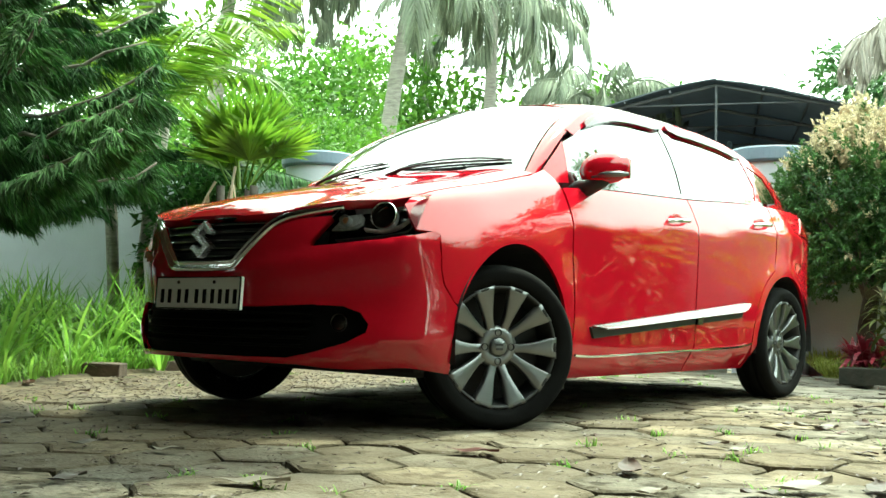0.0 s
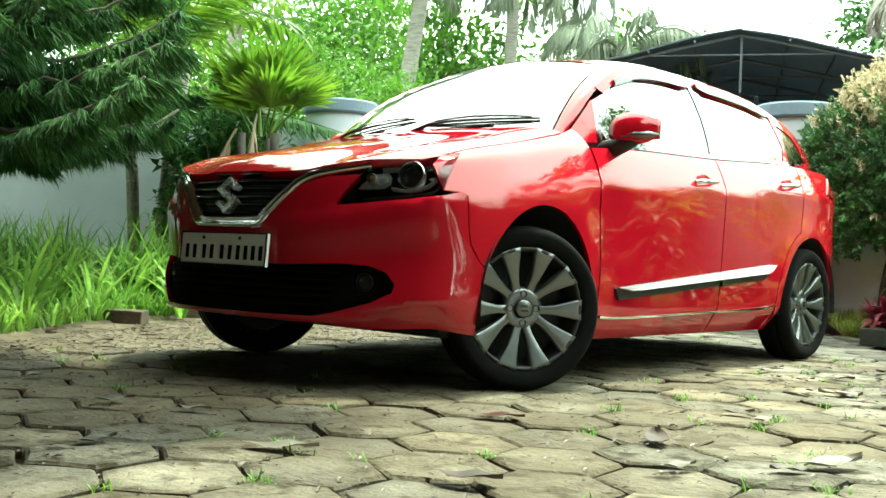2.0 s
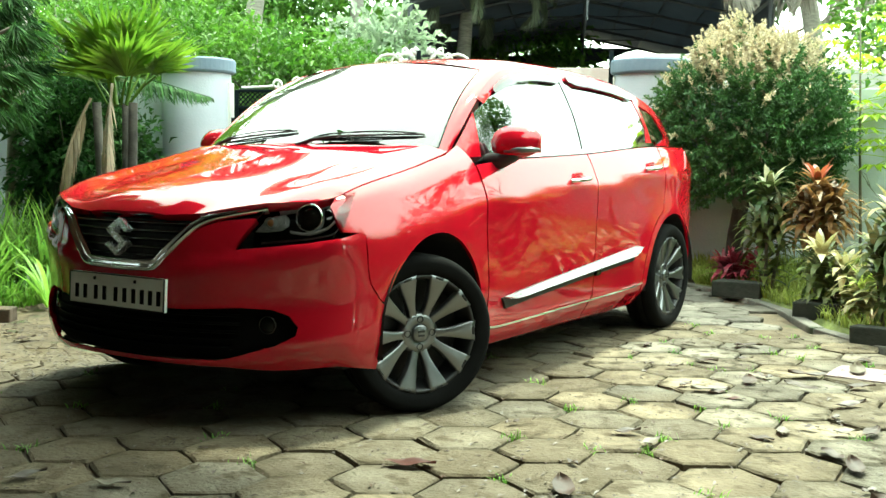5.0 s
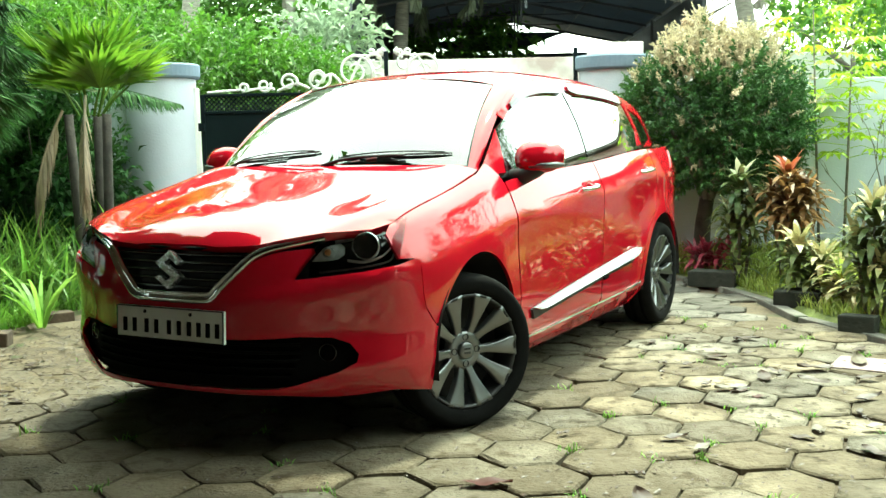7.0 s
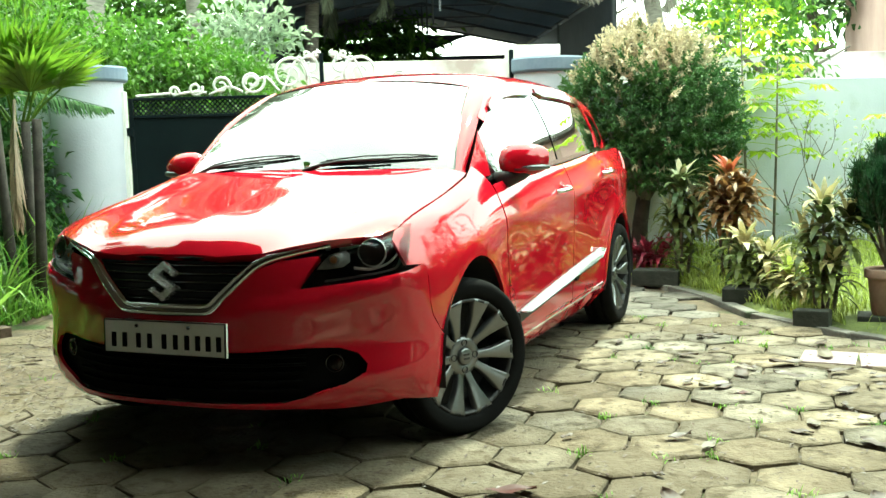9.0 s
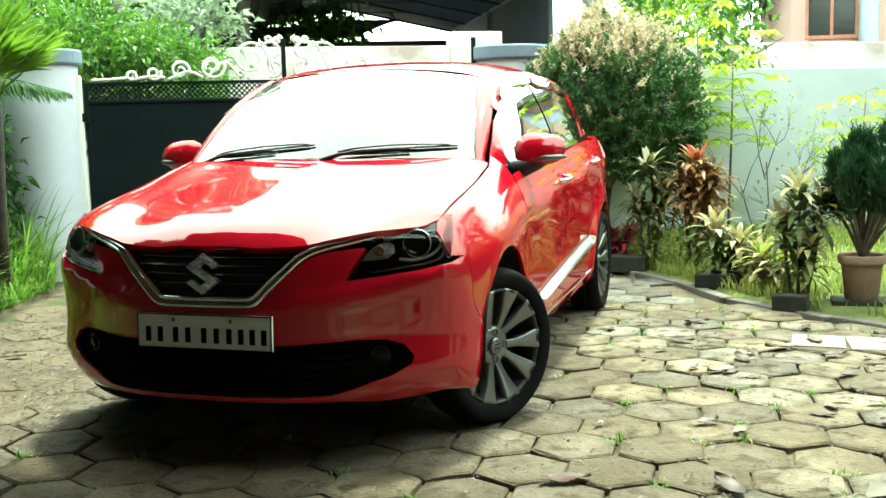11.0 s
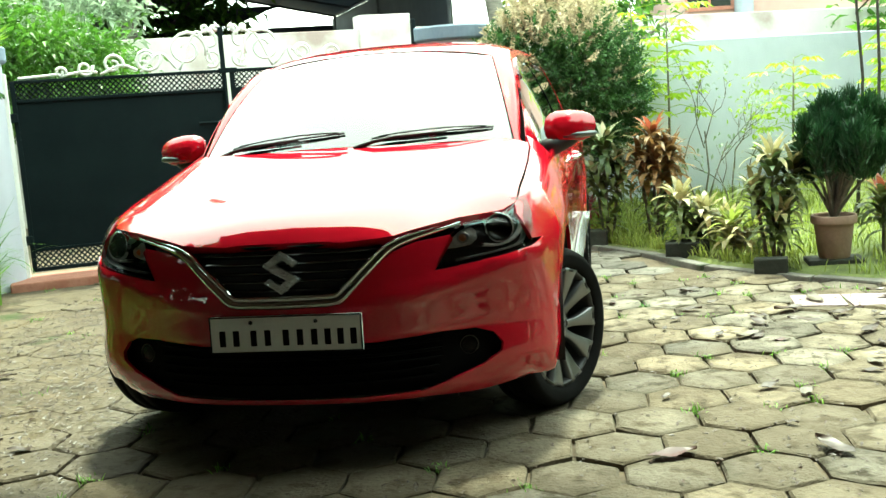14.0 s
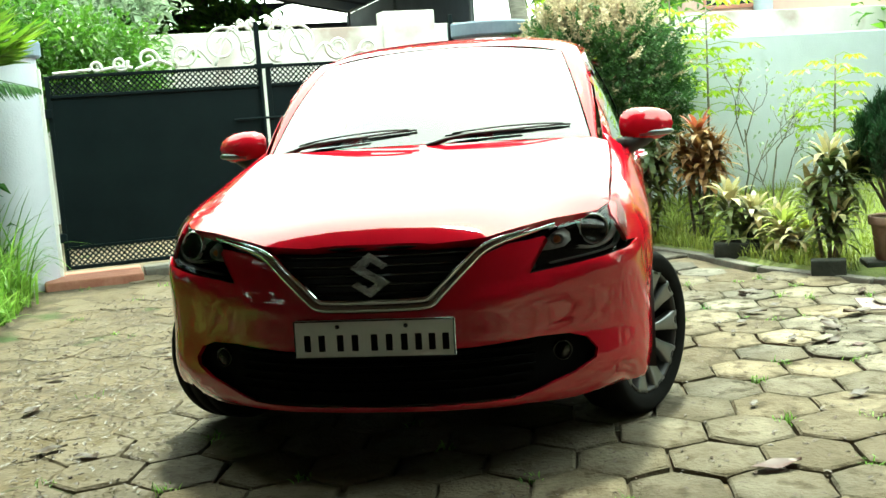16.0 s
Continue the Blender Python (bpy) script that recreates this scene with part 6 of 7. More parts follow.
def fan_palm():
    at = np.array([-3.25, 1.95, 0])
    palm = thing("garden_palm", "bright green garden palm with dry hanging fronds", "palm", Matrix.Translation(at))
    for k in range(3):
        a = 2 * math.pi * k / 3
        bm = bmesh.new()
        b = np.array([0.10 * math.cos(a), 0.10 * math.sin(a), -0.03])
        tube(bm, [b, b * 1.3 + [0, 0, 0.7], b * 1.6 + [0, 0, 1.42]], [0.045, 0.036, 0.034], 9)
        part("stem", bm, BARK_DARK, palm, smooth=True)
    # fan leaves: a stalk, and pleated blades spreading from its end
    for k in range(11):
        head = 2.4 * k + rng.normal(0, 0.2)
        rise = rng.uniform(0.55, 1.35)
        d = np.array([math.cos(head) * math.cos(rise), math.sin(head) * math.cos(rise), math.sin(rise)])
        s0 = np.array([0.08 * math.cos(head), 0.08 * math.sin(head), 1.36])
        e0 = s0 + d * rng.uniform(0.15, 0.38)
        bm = bmesh.new()
        tube(bm, [s0, (s0 + e0) / 2 + [0, 0, 0.02], e0], [0.011, 0.009, 0.007], 6)
        stalk = part("stalk", bm, G_PALM, palm)
        side = unit(np.cross(d, [0, 0, 1.0]))
        ang = np.linspace(-1.25, 1.25, 25)
        way = d[None] * np.cos(ang)[:, None] + side[None] * np.sin(ang)[:, None] + rng.normal(0, 0.03, (25, 3))
        up = unit(np.cross(side, d))
        ln = 0.50 * (1 - 0.13 * np.abs(ang)) * rng.uniform(0.9, 1.05, 25)
        part("fan_leaf", leaf_mesh("fan_leaf", np.tile(e0, (25, 1)), way, np.tile(up, (25, 1)) + 0.5 * (-1.0) ** np.arange(25)[:, None] * side, ln, 0.052, droop=0.10, fold=0.15), G_PALM, stalk)
    for head, z in ((-0.9, 1.5), (-2.0, 1.4)):
        pts = frond_points((0.2 * math.cos(head), 0.2 * math.sin(head), z), head, 0.85, -1.05, 0.55)
        frond(palm, pts, G_DRY, 0.28, 0.03, 26, 1.6, name="dry_frond", spread=0.30)
    return palm


fan_palm()


def tall_garden_palm():
    """Slender clump behind the bright palm, its leaves reaching over the wall."""
    at = np.array([-4.95, 2.05, 0])
    palm = thing("areca_palm", "tall areca palm clump with arching yellow-green leaves", "palm", Matrix.Translation(at))
    for k in range(4):
        a = 1.7 * k
        bm = bmesh.new()
        b = np.array([0.12 * math.cos(a), 0.12 * math.sin(a), -0.03])
        tube(bm, [b, b * 2 + [0, 0, 1.2], b * 3.2 + [0, 0, 2.3]], [0.045, 0.04, 0.035], 8)
        part("stem", bm, PALM_BARK, palm, smooth=True)
    for k in range(20):
        head = 2 * math.pi * k * 0.382
        pts = frond_points((0.2 * math.cos(head), 0.2 * math.sin(head), 2.1 + 0.2 * rng.random()), head, rng.uniform(1.3, 2.0), rng.uniform(0.9, 1.4), rng.uniform(1.0, 2.0))
        frond(palm, pts, G_PALM, 0.5, 0.034, 40, 0.25)
    line = smooth_line([(0.05, 0.0, 1.75), (0.80, 0.29, 1.74), (1.35, 0.52, 1.60), (1.80, 0.74, 1.46)], 6)
    frond(palm, line, G_CONIFER, 0.25, 0.020, 110, 0.7, name="low_frond", rib=0.010)


tall_garden_palm()


def coconut(at, height, lean, fronds, length, material, seed, name="coconut_palm", label="coconut palm with long drooping grey-green fronds", droop=(1.8, 3.0), trunk_r=0.13):
    palm = thing(name, label, "palm", Matrix.Translation(at))
    top = np.array([lean[0], lean[1], height])
    path = smooth_line([(0, 0, -0.1), (lean[0] * 0.15, lean[1] * 0.15, height * 0.4), (lean[0] * 0.6, lean[1] * 0.6, height * 0.8), top], 5)
    bm = bmesh.new()
    tube(bm, path, [trunk_r * (1.25 - 0.5 * k / (len(path) - 1)) * (1 + 0.03 * (k % 2)) for k in range(len(path))], 12)
    part("trunk", bm, PALM_BARK, palm, "pale ringed trunk", smooth=True)
    r = np.random.default_rng(seed)
    for k in range(fronds):
        head = 2 * math.pi * k * 0.382 + r.normal(0, 0.15)
        pts = frond_points(top + [0.1 * math.cos(head), 0.1 * math.sin(head), 0], head, length * r.uniform(0.8, 1.15), r.uniform(0.15, 1.1), r.uniform(*droop), 16)
        frond(palm, pts, material, length * 0.24, 0.045, 62, 0.95, rib=0.025, spread=0.55)
    return palm


coconut((-8.6, 8.8, 0), 6.1, (0.5, 0.4), 24, 3.0, G_COCO, 3)
coconut((-9.8, 13.2, 0), 6.9, (-0.3, 0.5), 22, 3.2, G_COCO, 4)
coconut((-7.0, 12.6, 0), 4.3, (0.2, 0.1), 18, 2.0, G_COCO, 5)
coconut((-11.5, 7.5, 0), 6.4, (0.5, 0.2), 18, 3.0, G_COCO, 8)
coconut((-0.55, 12.6, 0), 4.3, (-0.5, -0.6), 16, 1.9, G_COCO_DRY, 6, label="coconut palm with grey withered fronds hanging down", droop=(2.4, 3.6))


def broadleaf(name, label, at, trunk_h, radii, centre_z, count, size, material, seed, limbs=6, r0=0.06, bark=None, clumps=30, category="tree"):
    tree = thing(name, label, category, Matrix.Translation(at))
    branchy(tree, (0, 0, -0.05), (0.05, 0.03, trunk_h), r0, limbs, max(radii) * 0.8, bark or BARK, seed)
    crown_leaves("crown", np.array([0, 0, centre_z]), np.array(radii), count, size, material, tree, clumps=clumps, seed=seed)
    return tree


LUSH = "lush green shrub growing over the lane wall"
for i, (x, y, rz, cz) in enumerate(((-5.3, 5.7, 0.75, 1.9), (-6.4, 5.5, 0.9, 2.1), (-7.6, 4.8, 0.9, 2.1), (-8.8, 4.3, 0.9, 2.2), (-4.7, 6.4, 0.6, 1.75), (-10.2, 4.2, 1.0, 2.4))):
    broadleaf("roadside_shrub", LUSH, (x, y, 0), cz, (0.85, 0.85, rz), cz, 4600, 0.11, G_TREE, 20 + i, category="shrub", clumps=46)
for i, (x, y, h) in enumerate(((-12.5, 14, 5.0), (-15.5, 10, 5.5), (-9.5, 18, 5.0), (-17, 16, 7.0))):
    broadleaf("roadside_tree", "tall green tree behind the lane", (x, y, 0), h * 0.7, (2.6, 2.6, 2.3), h * 0.75, 8000, 0.27, G_TREE, 40 + i, r0=0.16, clumps=60)
broadleaf("distant_tree", "dark green tree beyond the shed", (-5.5, 27, 0), 6.0, (2.6, 2.2, 1.7), 7.2, 3200, 0.34, G_BUSH, 50, r0=0.2)
broadleaf("distant_tree", "dark green tree beyond the shed", (1.0, 24, 0), 4.0, (3.4, 2.6, 1.9), 5.2, 3600, 0.32, G_BUSH, 51, r0=0.2)
for i, (x, y, h) in enumerate(((0.95, 10.2, 2.9), (0.2, 13.5, 3.4), (10.5, 15, 4.5))):
    broadleaf("garden_tree", "leafy yellow-green tree beyond the boundary wall", (x, y, 0), h * 0.7, (0.95, 0.9, 1.2), h * 0.8, 1500, 0.16, G_LIME if i % 2 else G_TREE, 60 + i, r0=0.09)
broadleaf("oleander_shrub", "pale grey-green oleander shrub against the white wall", (-5.2, 7.75, 0), 1.9, (0.75, 0.5, 0.75), 2.1, 1500, 0.17, G_PALE, 70, category="shrub")
# unseen trees, added at the sides and back to block sky and darken reflections
for i, (x, y, h) in enumerate(((-7.0, -2.2, 5.5), (-7.5, -5.5, 6.0), (-8.8, 0.8, 6.5), (9.5, -1.5, 5.5), (9.5, 3.0, 2.6), (8.8, 6.6, 2.4), (8.2, 10.2, 2.5), (7.2, 12.6, 2.6), (10.5, 11.5, 3.0))):
    broadleaf("blocker_tree", "unseen broad green tree that blocks sky and darkens reflections", (x, y, 0), h * 0.65, (2.3, 2.3, 2.2), h * 0.75, 3000, 0.24, G_TREE, 80 + i, r0=0.15)


# unseen dense hedge, added on two sides of the yard to darken car reflections
for i, (x, y, h) in enumerate(((4.75, 7.2, 2.0), (5.0, 6.2, 1.8), (5.1, 5.2, 2.0), (5.2, 4.2, 1.9), (5.3, 3.2, 2.1), (5.4, 2.2, 1.9), (5.4, 1.2, 2.6), (5.4, 0.2, 3.4), (5.3, -0.7, 4.2), (-5.6, -1.6, 2.4), (-5.9, -2.6, 2.2), (-6.0, -3.6, 2.4), (-6.0, -4.6, 2.2), (-6.0, -5.6, 2.4), (-6.0, -6.6, 2.3))):
    bush = thing("reflection_shrub", "unseen dense green shrub added to darken the car's reflections", "shrub", Matrix.Translation((x, y, 0)), group="garden hedge")
    branchy(bush, (0, 0, -0.05), (0.02, 0.02, h * 0.6), 0.04, 5, 0.5, BARK, 130 + i)
    crown_leaves("crown", np.array([0, 0, h * 0.5]), np.array((0.62, 0.75, h * 0.5)), 5200, 0.13, G_BUSH, bush, clumps=60, seed=130 + i, hollow=0.05)


broadleaf("lacy_tree", "slender tree with a loose leafy crown beyond the garden", (5.5, 6.4, 0), 3.6, (1.1, 1.1, 1.7), 3.9, 2600, 0.15, G_BUSH, 111, r0=0.08, clumps=44)
broadleaf("lacy_tree", "slender tree with a loose leafy crown beyond the garden", (6.6, 5.2, 0), 3.2, (1.0, 1.0, 1.3), 3.4, 2200, 0.15, G_BUSH, 112, r0=0.08, clumps=40)


# an unseen spreading tree, added to shade the near side of the forecourt
shade = thing("shade_tree", "large unseen spreading tree added to shade the forecourt", "tree", Matrix.Translation((-5.4, -1.0, 0)))
branchy(shade, (0, 0, -0.05), (1.2, 0.3, 5.0), 0.20, 9, 2.2, BARK, 95)
for k in range(4):
    bm = bmesh.new()
    tube(bm, [(1.0, 0.25, 4.2), (2.0, 0.3 - 0.3 * k, 4.9), (3.4, 0.4 - 0.5 * k, 5.3)], [0.10, 0.07, 0.03], 8)
    part("limb", bm, BARK, shade, smooth=True)
crown_leaves("crown", np.array([3.0, -0.5, 5.5]), np.array((3.0, 1.4, 0.8)), 14000, 0.27, G_TREE, shade, clumps=80, seed=96, hollow=0.0)


def round_bush():
    """Clipped round bush on a short trunk, with pale young tips on top."""
    at = np.array([0.58, 4.93, 0])
    bush = thing("round_bush", "clipped round green bush with pale young tips on a short trunk", "bush", Matrix.Translation(at))
    bm = bmesh.new()
    tube(bm, [(-0.10, 0, -0.03), (-0.08, 0.02, 0.4), (0, 0, 0.9)], [0.075, 0.065, 0.05], 10)
    part("trunk", bm, BARK_DARK, bush, smooth=True)
    r = np.random.default_rng(12)
    for a in np.linspace(0, 2 * math.pi, 8)[:-1]:
        bm = bmesh.new()
        tube(bm, [(-0.05, 0.01, 0.55), (0.2 * math.cos(a), 0.2 * math.sin(a), 0.95), (0.45 * math.cos(a), 0.4 * math.sin(a), 1.35)], [0.03, 0.022, 0.01], 6)
        part("limb", bm, BARK, bush, smooth=True)
    C = np.array([0.0, 0, 1.20])
    R = np.array([0.75, 0.70, 0.77])
    # twigs pointing outward over an uneven shell, with small leaves
    n = 3300
    d = unit(r.normal(size=(n, 3)))
    d[:, 2] = np.where(d[:, 2] < -0.75, -d[:, 2], d[:, 2])
    lump = np.array([1 + 0.10 * noise.noise(Vector(q) * 2.3) + 0.11 * noise.noise(Vector(q) * 6.0) for q in d])
    egg = 1 + 0.0 * d[:, 2]
    base = C + d * R * (lump * egg * r.uniform(0.70, 0.97, n))[:, None]
    way = unit(d + np.array([0, 0, 0.45]) + r.normal(0, 0.35, (n, 3)))
    m = 24
    t = np.tile(np.linspace(0.0, 1, m), n)
    L = r.uniform(0.07, 0.14, n)
    tip = (d[:, 2] > 0.46 + 0.42 * r.random(n)) & (r.random(n) < 0.9) | (r.random(n) < 0.05)
    L = np.where(tip, L * 1.35, L)
    b = np.repeat(base, m, 0) + np.repeat(way * L[:, None], m, 0) * t[:, None]
    w = unit(np.repeat(way, m, 0) * 0.7 + r.normal(0, 0.6, (n * m, 3)))
    ln = r.uniform(0.026, 0.046, n * m)
    mask = np.repeat(tip, m)
    for sel, mat in ((~mask, G_BUSH), (mask, G_BUSH_TIP)):
        part("foliage", leaf_mesh("foliage", b[sel], w[sel], unit(w[sel] + r.normal(0, 1, (sel.sum(), 3))), ln[sel], ln[sel] * 0.42, droop=0.1), mat, bush)
    # dark heart of leaves so that no light passes straight through
    crown_leaves("inner_leaves", C, R * 0.62, 5000, 0.07, G_BUSH, bush, clumps=40, seed=13, hollow=0.1)


round_bush()


def rosette(parent, at, count, length, width, material, rise=0.6, bend=1.4, seed=0, name="leaf"):
    """A spray of strap leaves from one growing point."""
    r = np.random.default_rng(seed)
    head = np.arange(count) * 2.4 + r.normal(0, 0.2, count)
    base = np.tile(np.asarray(at, float), (count, 1)) + np.stack([np.cos(head), np.sin(head), np.linspace(-0.4, 0.5, count)], 1) * 0.025
    me = blade_mesh(name, base, head, length * r.uniform(0.75, 1.15, count), width * r.uniform(0.85, 1.15, count), bend * r.uniform(0.6, 1.3, count), lift=1 - (1 - rise) * np.linspace(1.2, 0.2, count))
    return part(name, me, material, parent)


def cordyline(at, label, stems, seed, low=G_CROTON, crown=G_CROTON_RED, mid=G_CROTON, leaf=0.26, width=0.06, name="croton_plant", crown2=None):
    """Cane stems, each with a drooping head of leaves and a coloured tuft on top."""
    plant = thing(name, label, "plant", Matrix.Translation(at), group="border plants")
    r = np.random.default_rng(seed)
    for k, (dx, dy, h) in enumerate(stems):
        bm = bmesh.new()
        tube(bm, [(dx * 0.3, dy * 0.3, -0.02), (dx * 0.7, dy * 0.7, h * 0.5), (dx, dy, h)], [0.014, 0.012, 0.009], 6)
        part("stem", bm, BARK, plant, smooth=True)
        at_h = lambda z: (dx * z / h, dy * z / h, z)
        q = seed * 50 + k * 9
        for j, (drop, n, sz) in enumerate(((0.20, 11, 0.95), (0.14, 13, 1.05), (0.08, 13, 1.0), (0.03, 11, 0.9))):
            if h - drop > 0.05:
                rosette(plant, at_h(h - drop), n, leaf * sz * r.uniform(0.9, 1.1), width, mid if j < 3 else ((crown2 or crown) if r.random() < 0.4 else mid), rise=-0.25 + 0.12 * j, bend=r.uniform(1.2, 1.9), seed=q + j)
        rosette(plant, at_h(h), 9, leaf * 0.72, width * 0.85, crown if k == 0 or not crown2 else crown2, rise=0.62, bend=0.9, seed=q + 6)
        z = h - 0.30
        while z > 0.12:
            rosette(plant, at_h(z), 6, leaf * r.uniform(0.6, 0.9), width * 0.9, low, rise=-0.1, bend=r.uniform(1.0, 1.7), seed=q + 7 + int(z * 100))
            z -= 0.11
    return plant


cordyline((0.98, 4.12, 0.02), "tall croton with dark green and cream leaves", [(0, 0, 0.80), (0.10, 0.05, 0.62), (-0.08, 0.08, 0.55)], 1, crown=G_CREAM, leaf=0.24)
cordyline((1.34, 4.02, 0.02), "tall croton with dark leaves and red crown", [(0, 0, 0.84), (0.12, 0.0, 0.70), (-0.10, 0.06, 0.68), (0.06, 0.12, 0.72), (0.03, -0.10, 0.64)], 2, mid=G_BRONZE, crown2=G_BRONZE, leaf=0.24)
cordyline((1.50, 3.50, 0.02), "low croton with striped cream and green leaves", [(0, 0, 0.40), (0.16, -0.04, 0.30), (0.30, -0.12, 0.24)], 3, mid=G_CROTON, crown=G_CROTON_PALE, leaf=0.22)
cordyline((2.03, 2.82, 0.02), "leafy croton with pinkish young leaves beside the pot", [(0, 0, 0.70), (0.14, 0.05, 0.62), (-0.10, 0.06, 0.50), (0.05, -0.06, 0.36)], 4, crown=G_CROTON_PALE, leaf=0.22, width=0.055)
cordyline((1.82, 3.22, 0.02), "small yellow-green croton in the border", [(0, 0, 0.24), (0.12, -0.08, 0.20)], 5, crown=G_LAWN, mid=G_CROTON_PALE, leaf=0.2)
cordyline((0.66, 4.42, 0.02), "small maroon-leaved cordyline in the border", [(0, 0, 0.22), (0.16, -0.05, 0.24), (-0.1, 0.06, 0.18)], 6, low=G_MAROON, mid=G_MAROON, crown=G_MAROON, leaf=0.20, width=0.045, name="cordyline_plant")
cordyline((2.72, 2.95, 0.02), "dark croton in the lawn", [(0, 0, 0.42), (0.14, 0.1, 0.36)], 9, leaf=0.22)


def potted_cypress():
    at = np.array([2.39, 2.80, 0.0])
    block = part("pot_block", bevelled_box(-0.17, 0.17, -0.11, 0.11, -0.01, 0.055, 0.010, 2), BLOCK_DARK, at=Matrix.Translation(at))
    tagged(block, "dark mossy concrete block under a pot", "block")
    bm = bmesh.new()
    lathe(bm, [(0.0005, 0.0), (0.088, 0.0), (0.094, 0.006), (0.118, 0.205), (0.121, 0.215), (0.136, 0.218), (0.138, 0.226), (0.139, 0.262), (0.135, 0.270), (0.124, 0.270), (0.120, 0.258), (0.118, 0.235), (0.0005, 0.238)], 40)
    pot = thing("flower_pot", "round terracotta flower pot on a mossy block", "flower pot", Matrix.Translation(at + [0, 0, 0.056]))
    part("bowl", bm, CLAY, pot, smooth=True)
    bm = bmesh.new()
    lathe(bm, [(0.116, 0.243), (0.06, 0.250), (0.0005, 0.252)], 24)
    part("soil", bm, SOIL, pot)
    plant = thing("potted_cypress", "dense dark green dwarf cypress growing in the pot", "plant", Matrix.Translation(at + [0, 0, 0.30]))
    r = np.random.default_rng(31)
    for k in range(24):
        a, o = 2.4 * k + r.normal(0, 0.2), math.sqrt((k + 0.5) / 24)
        d = np.array([math.cos(a) * 0.27 * o + 0.07, math.sin(a) * 0.25 * o, 0.68 * (1 - 0.26 * o * o) * r.uniform(0.80, 1.16)])
        path = smooth_line([(0, 0, 0), d * [0.45, 0.45, 0.4], d * [0.95, 0.95, 0.75], d], 4)
        bm = bmesh.new()
        tube(bm, path, [0.012 * (1 - 0.8 * i / (len(path) - 1)) + 0.001 for i in range(len(path))], 6)
        stem = part("stem", bm, BARK, plant, smooth=True)
        n = 1300
        t = r.uniform(0.36, 1.0, n) ** 0.75
        i = np.clip((t * (len(path) - 1)).astype(int), 0, len(path) - 2)
        p = path[i] + (path[i + 1] - path[i]) * (t * (len(path) - 1) - i)[:, None]
        p = p + r.normal(0, 0.020, (n, 3))
        w = unit(r.normal(0, 0.45, (n, 3)) + [0, 0, 1.1])
        part("foliage", thin_mesh("foliage", p, p + w * r.uniform(0.04, 0.10, (n, 1)), 0.008), G_CYPRESS, stem)


potted_cypress()


def sapling(at, height, seed, spread=0.35, tiers=5, label="slender sapling with bright lime palmate leaves"):
    """Thin stem with long-stalked leaves, each a fan of seven lobes."""
    plant = thing("cassava_sapling", label, "sapling", Matrix.Translation(at), group="lime saplings")
    r = np.random.default_rng(seed)
    bm = bmesh.new()
    top = np.array([r.normal(0, 0.08), r.normal(0, 0.08), height])
    tube(bm, [(0, 0, -0.03), top * 0.5 + r.normal(0, 0.03, 3), top], [0.014, 0.011, 0.006], 6)
    part("stem", bm, BARK, plant, smooth=True)
    for k in range(tiers * 5):
        t = 1 - 0.55 * (k / (tiers * 5)) ** 0.8
        a = 2.4 * k + r.normal(0, 0.3)
        s = top * t
        e = s + np.array([math.cos(a), math.sin(a), r.uniform(-0.05, 0.2)]) * spread * r.uniform(0.5, 1.15)
        bm = bmesh.new()
        tube(bm, [s, (s + e) / 2 + [0, 0, 0.03], e], 0.003, 4)
        stalk = part("stalk", bm, G_LIME, plant)
        lob = 7
        ang = a + np.linspace(-1.9, 1.9, lob)
        way = np.stack([np.cos(ang), np.sin(ang), np.full(lob, -0.18)], 1)
        ln = 0.155 * (1 - 0.12 * np.abs(np.linspace(-1.9, 1.9, lob))) * r.uniform(0.8, 1.2)
        part("leaf", leaf_mesh("leaf", np.tile(e, (lob, 1)), way, np.tile([0, 0, 1.0], (lob, 1)), ln, 0.060, droop=0.15), G_LIME, stalk)


sapling((1.52, 5.55, 0.1), 1.75, 1, 0.36, 6)
sapling((1.30, 5.75, 0.1), 2.05, 5, 0.40, 6)
sapling((2.62, 5.75, 0.1), 1.25, 2, 0.30, 5)
sapling((3.35, 5.55, 0.1), 1.55, 3, 0.36, 6)
sapling((3.75, 6.3, 0.1), 1.35, 4, 0.34, 5)


def bare_shrub(at, height, seed):
    plant = thing("bare_shrub", "thin bare-branched shrub with few leaves", "shrub", Matrix.Translation(at))
    r = np.random.default_rng(seed)
    def grow(p, d, ln, rad, depth):
        e = p + d * ln
        bm = bmesh.new()
        tube(bm, [p, (p + e) / 2 + r.normal(0, 0.02, 3), e], [rad * 0.6, rad * 0.5, rad * 0.4], 5)
        part("branch", bm, BARK, plant, smooth=True)
        if depth:
            for _ in range(2):
                nd = unit(d + r.normal(0, 0.42, 3) + [0, 0, 0.12])
                grow(p + d * ln * r.uniform(0.6, 1.0), nd, ln * r.uniform(0.55, 0.8), rad * 0.62, depth - 1)
        else:
            n = 7
            q = e + r.normal(0, 0.05, (n, 3))
            part("foliage", leaf_mesh("foliage", q, r.normal(size=(n, 3)), r.normal(size=(n, 3)), 0.05, 0.025), G_PALE if r.random() < 0.6 else G_LIME, plant)
    grow(np.array([0, 0, -0.02]), unit(np.array([0.05, 0, 1.0])), height * 0.42, 0.016, 3)
    grow(np.array([0.02, 0, -0.02]), unit(np.array([0.35, 0.1, 1.0])), height * 0.38, 0.012, 3)
    grow(np.array([-0.02, 0, -0.02]), unit(np.array([-0.3, 0.1, 1.0])), height * 0.36, 0.012, 2)


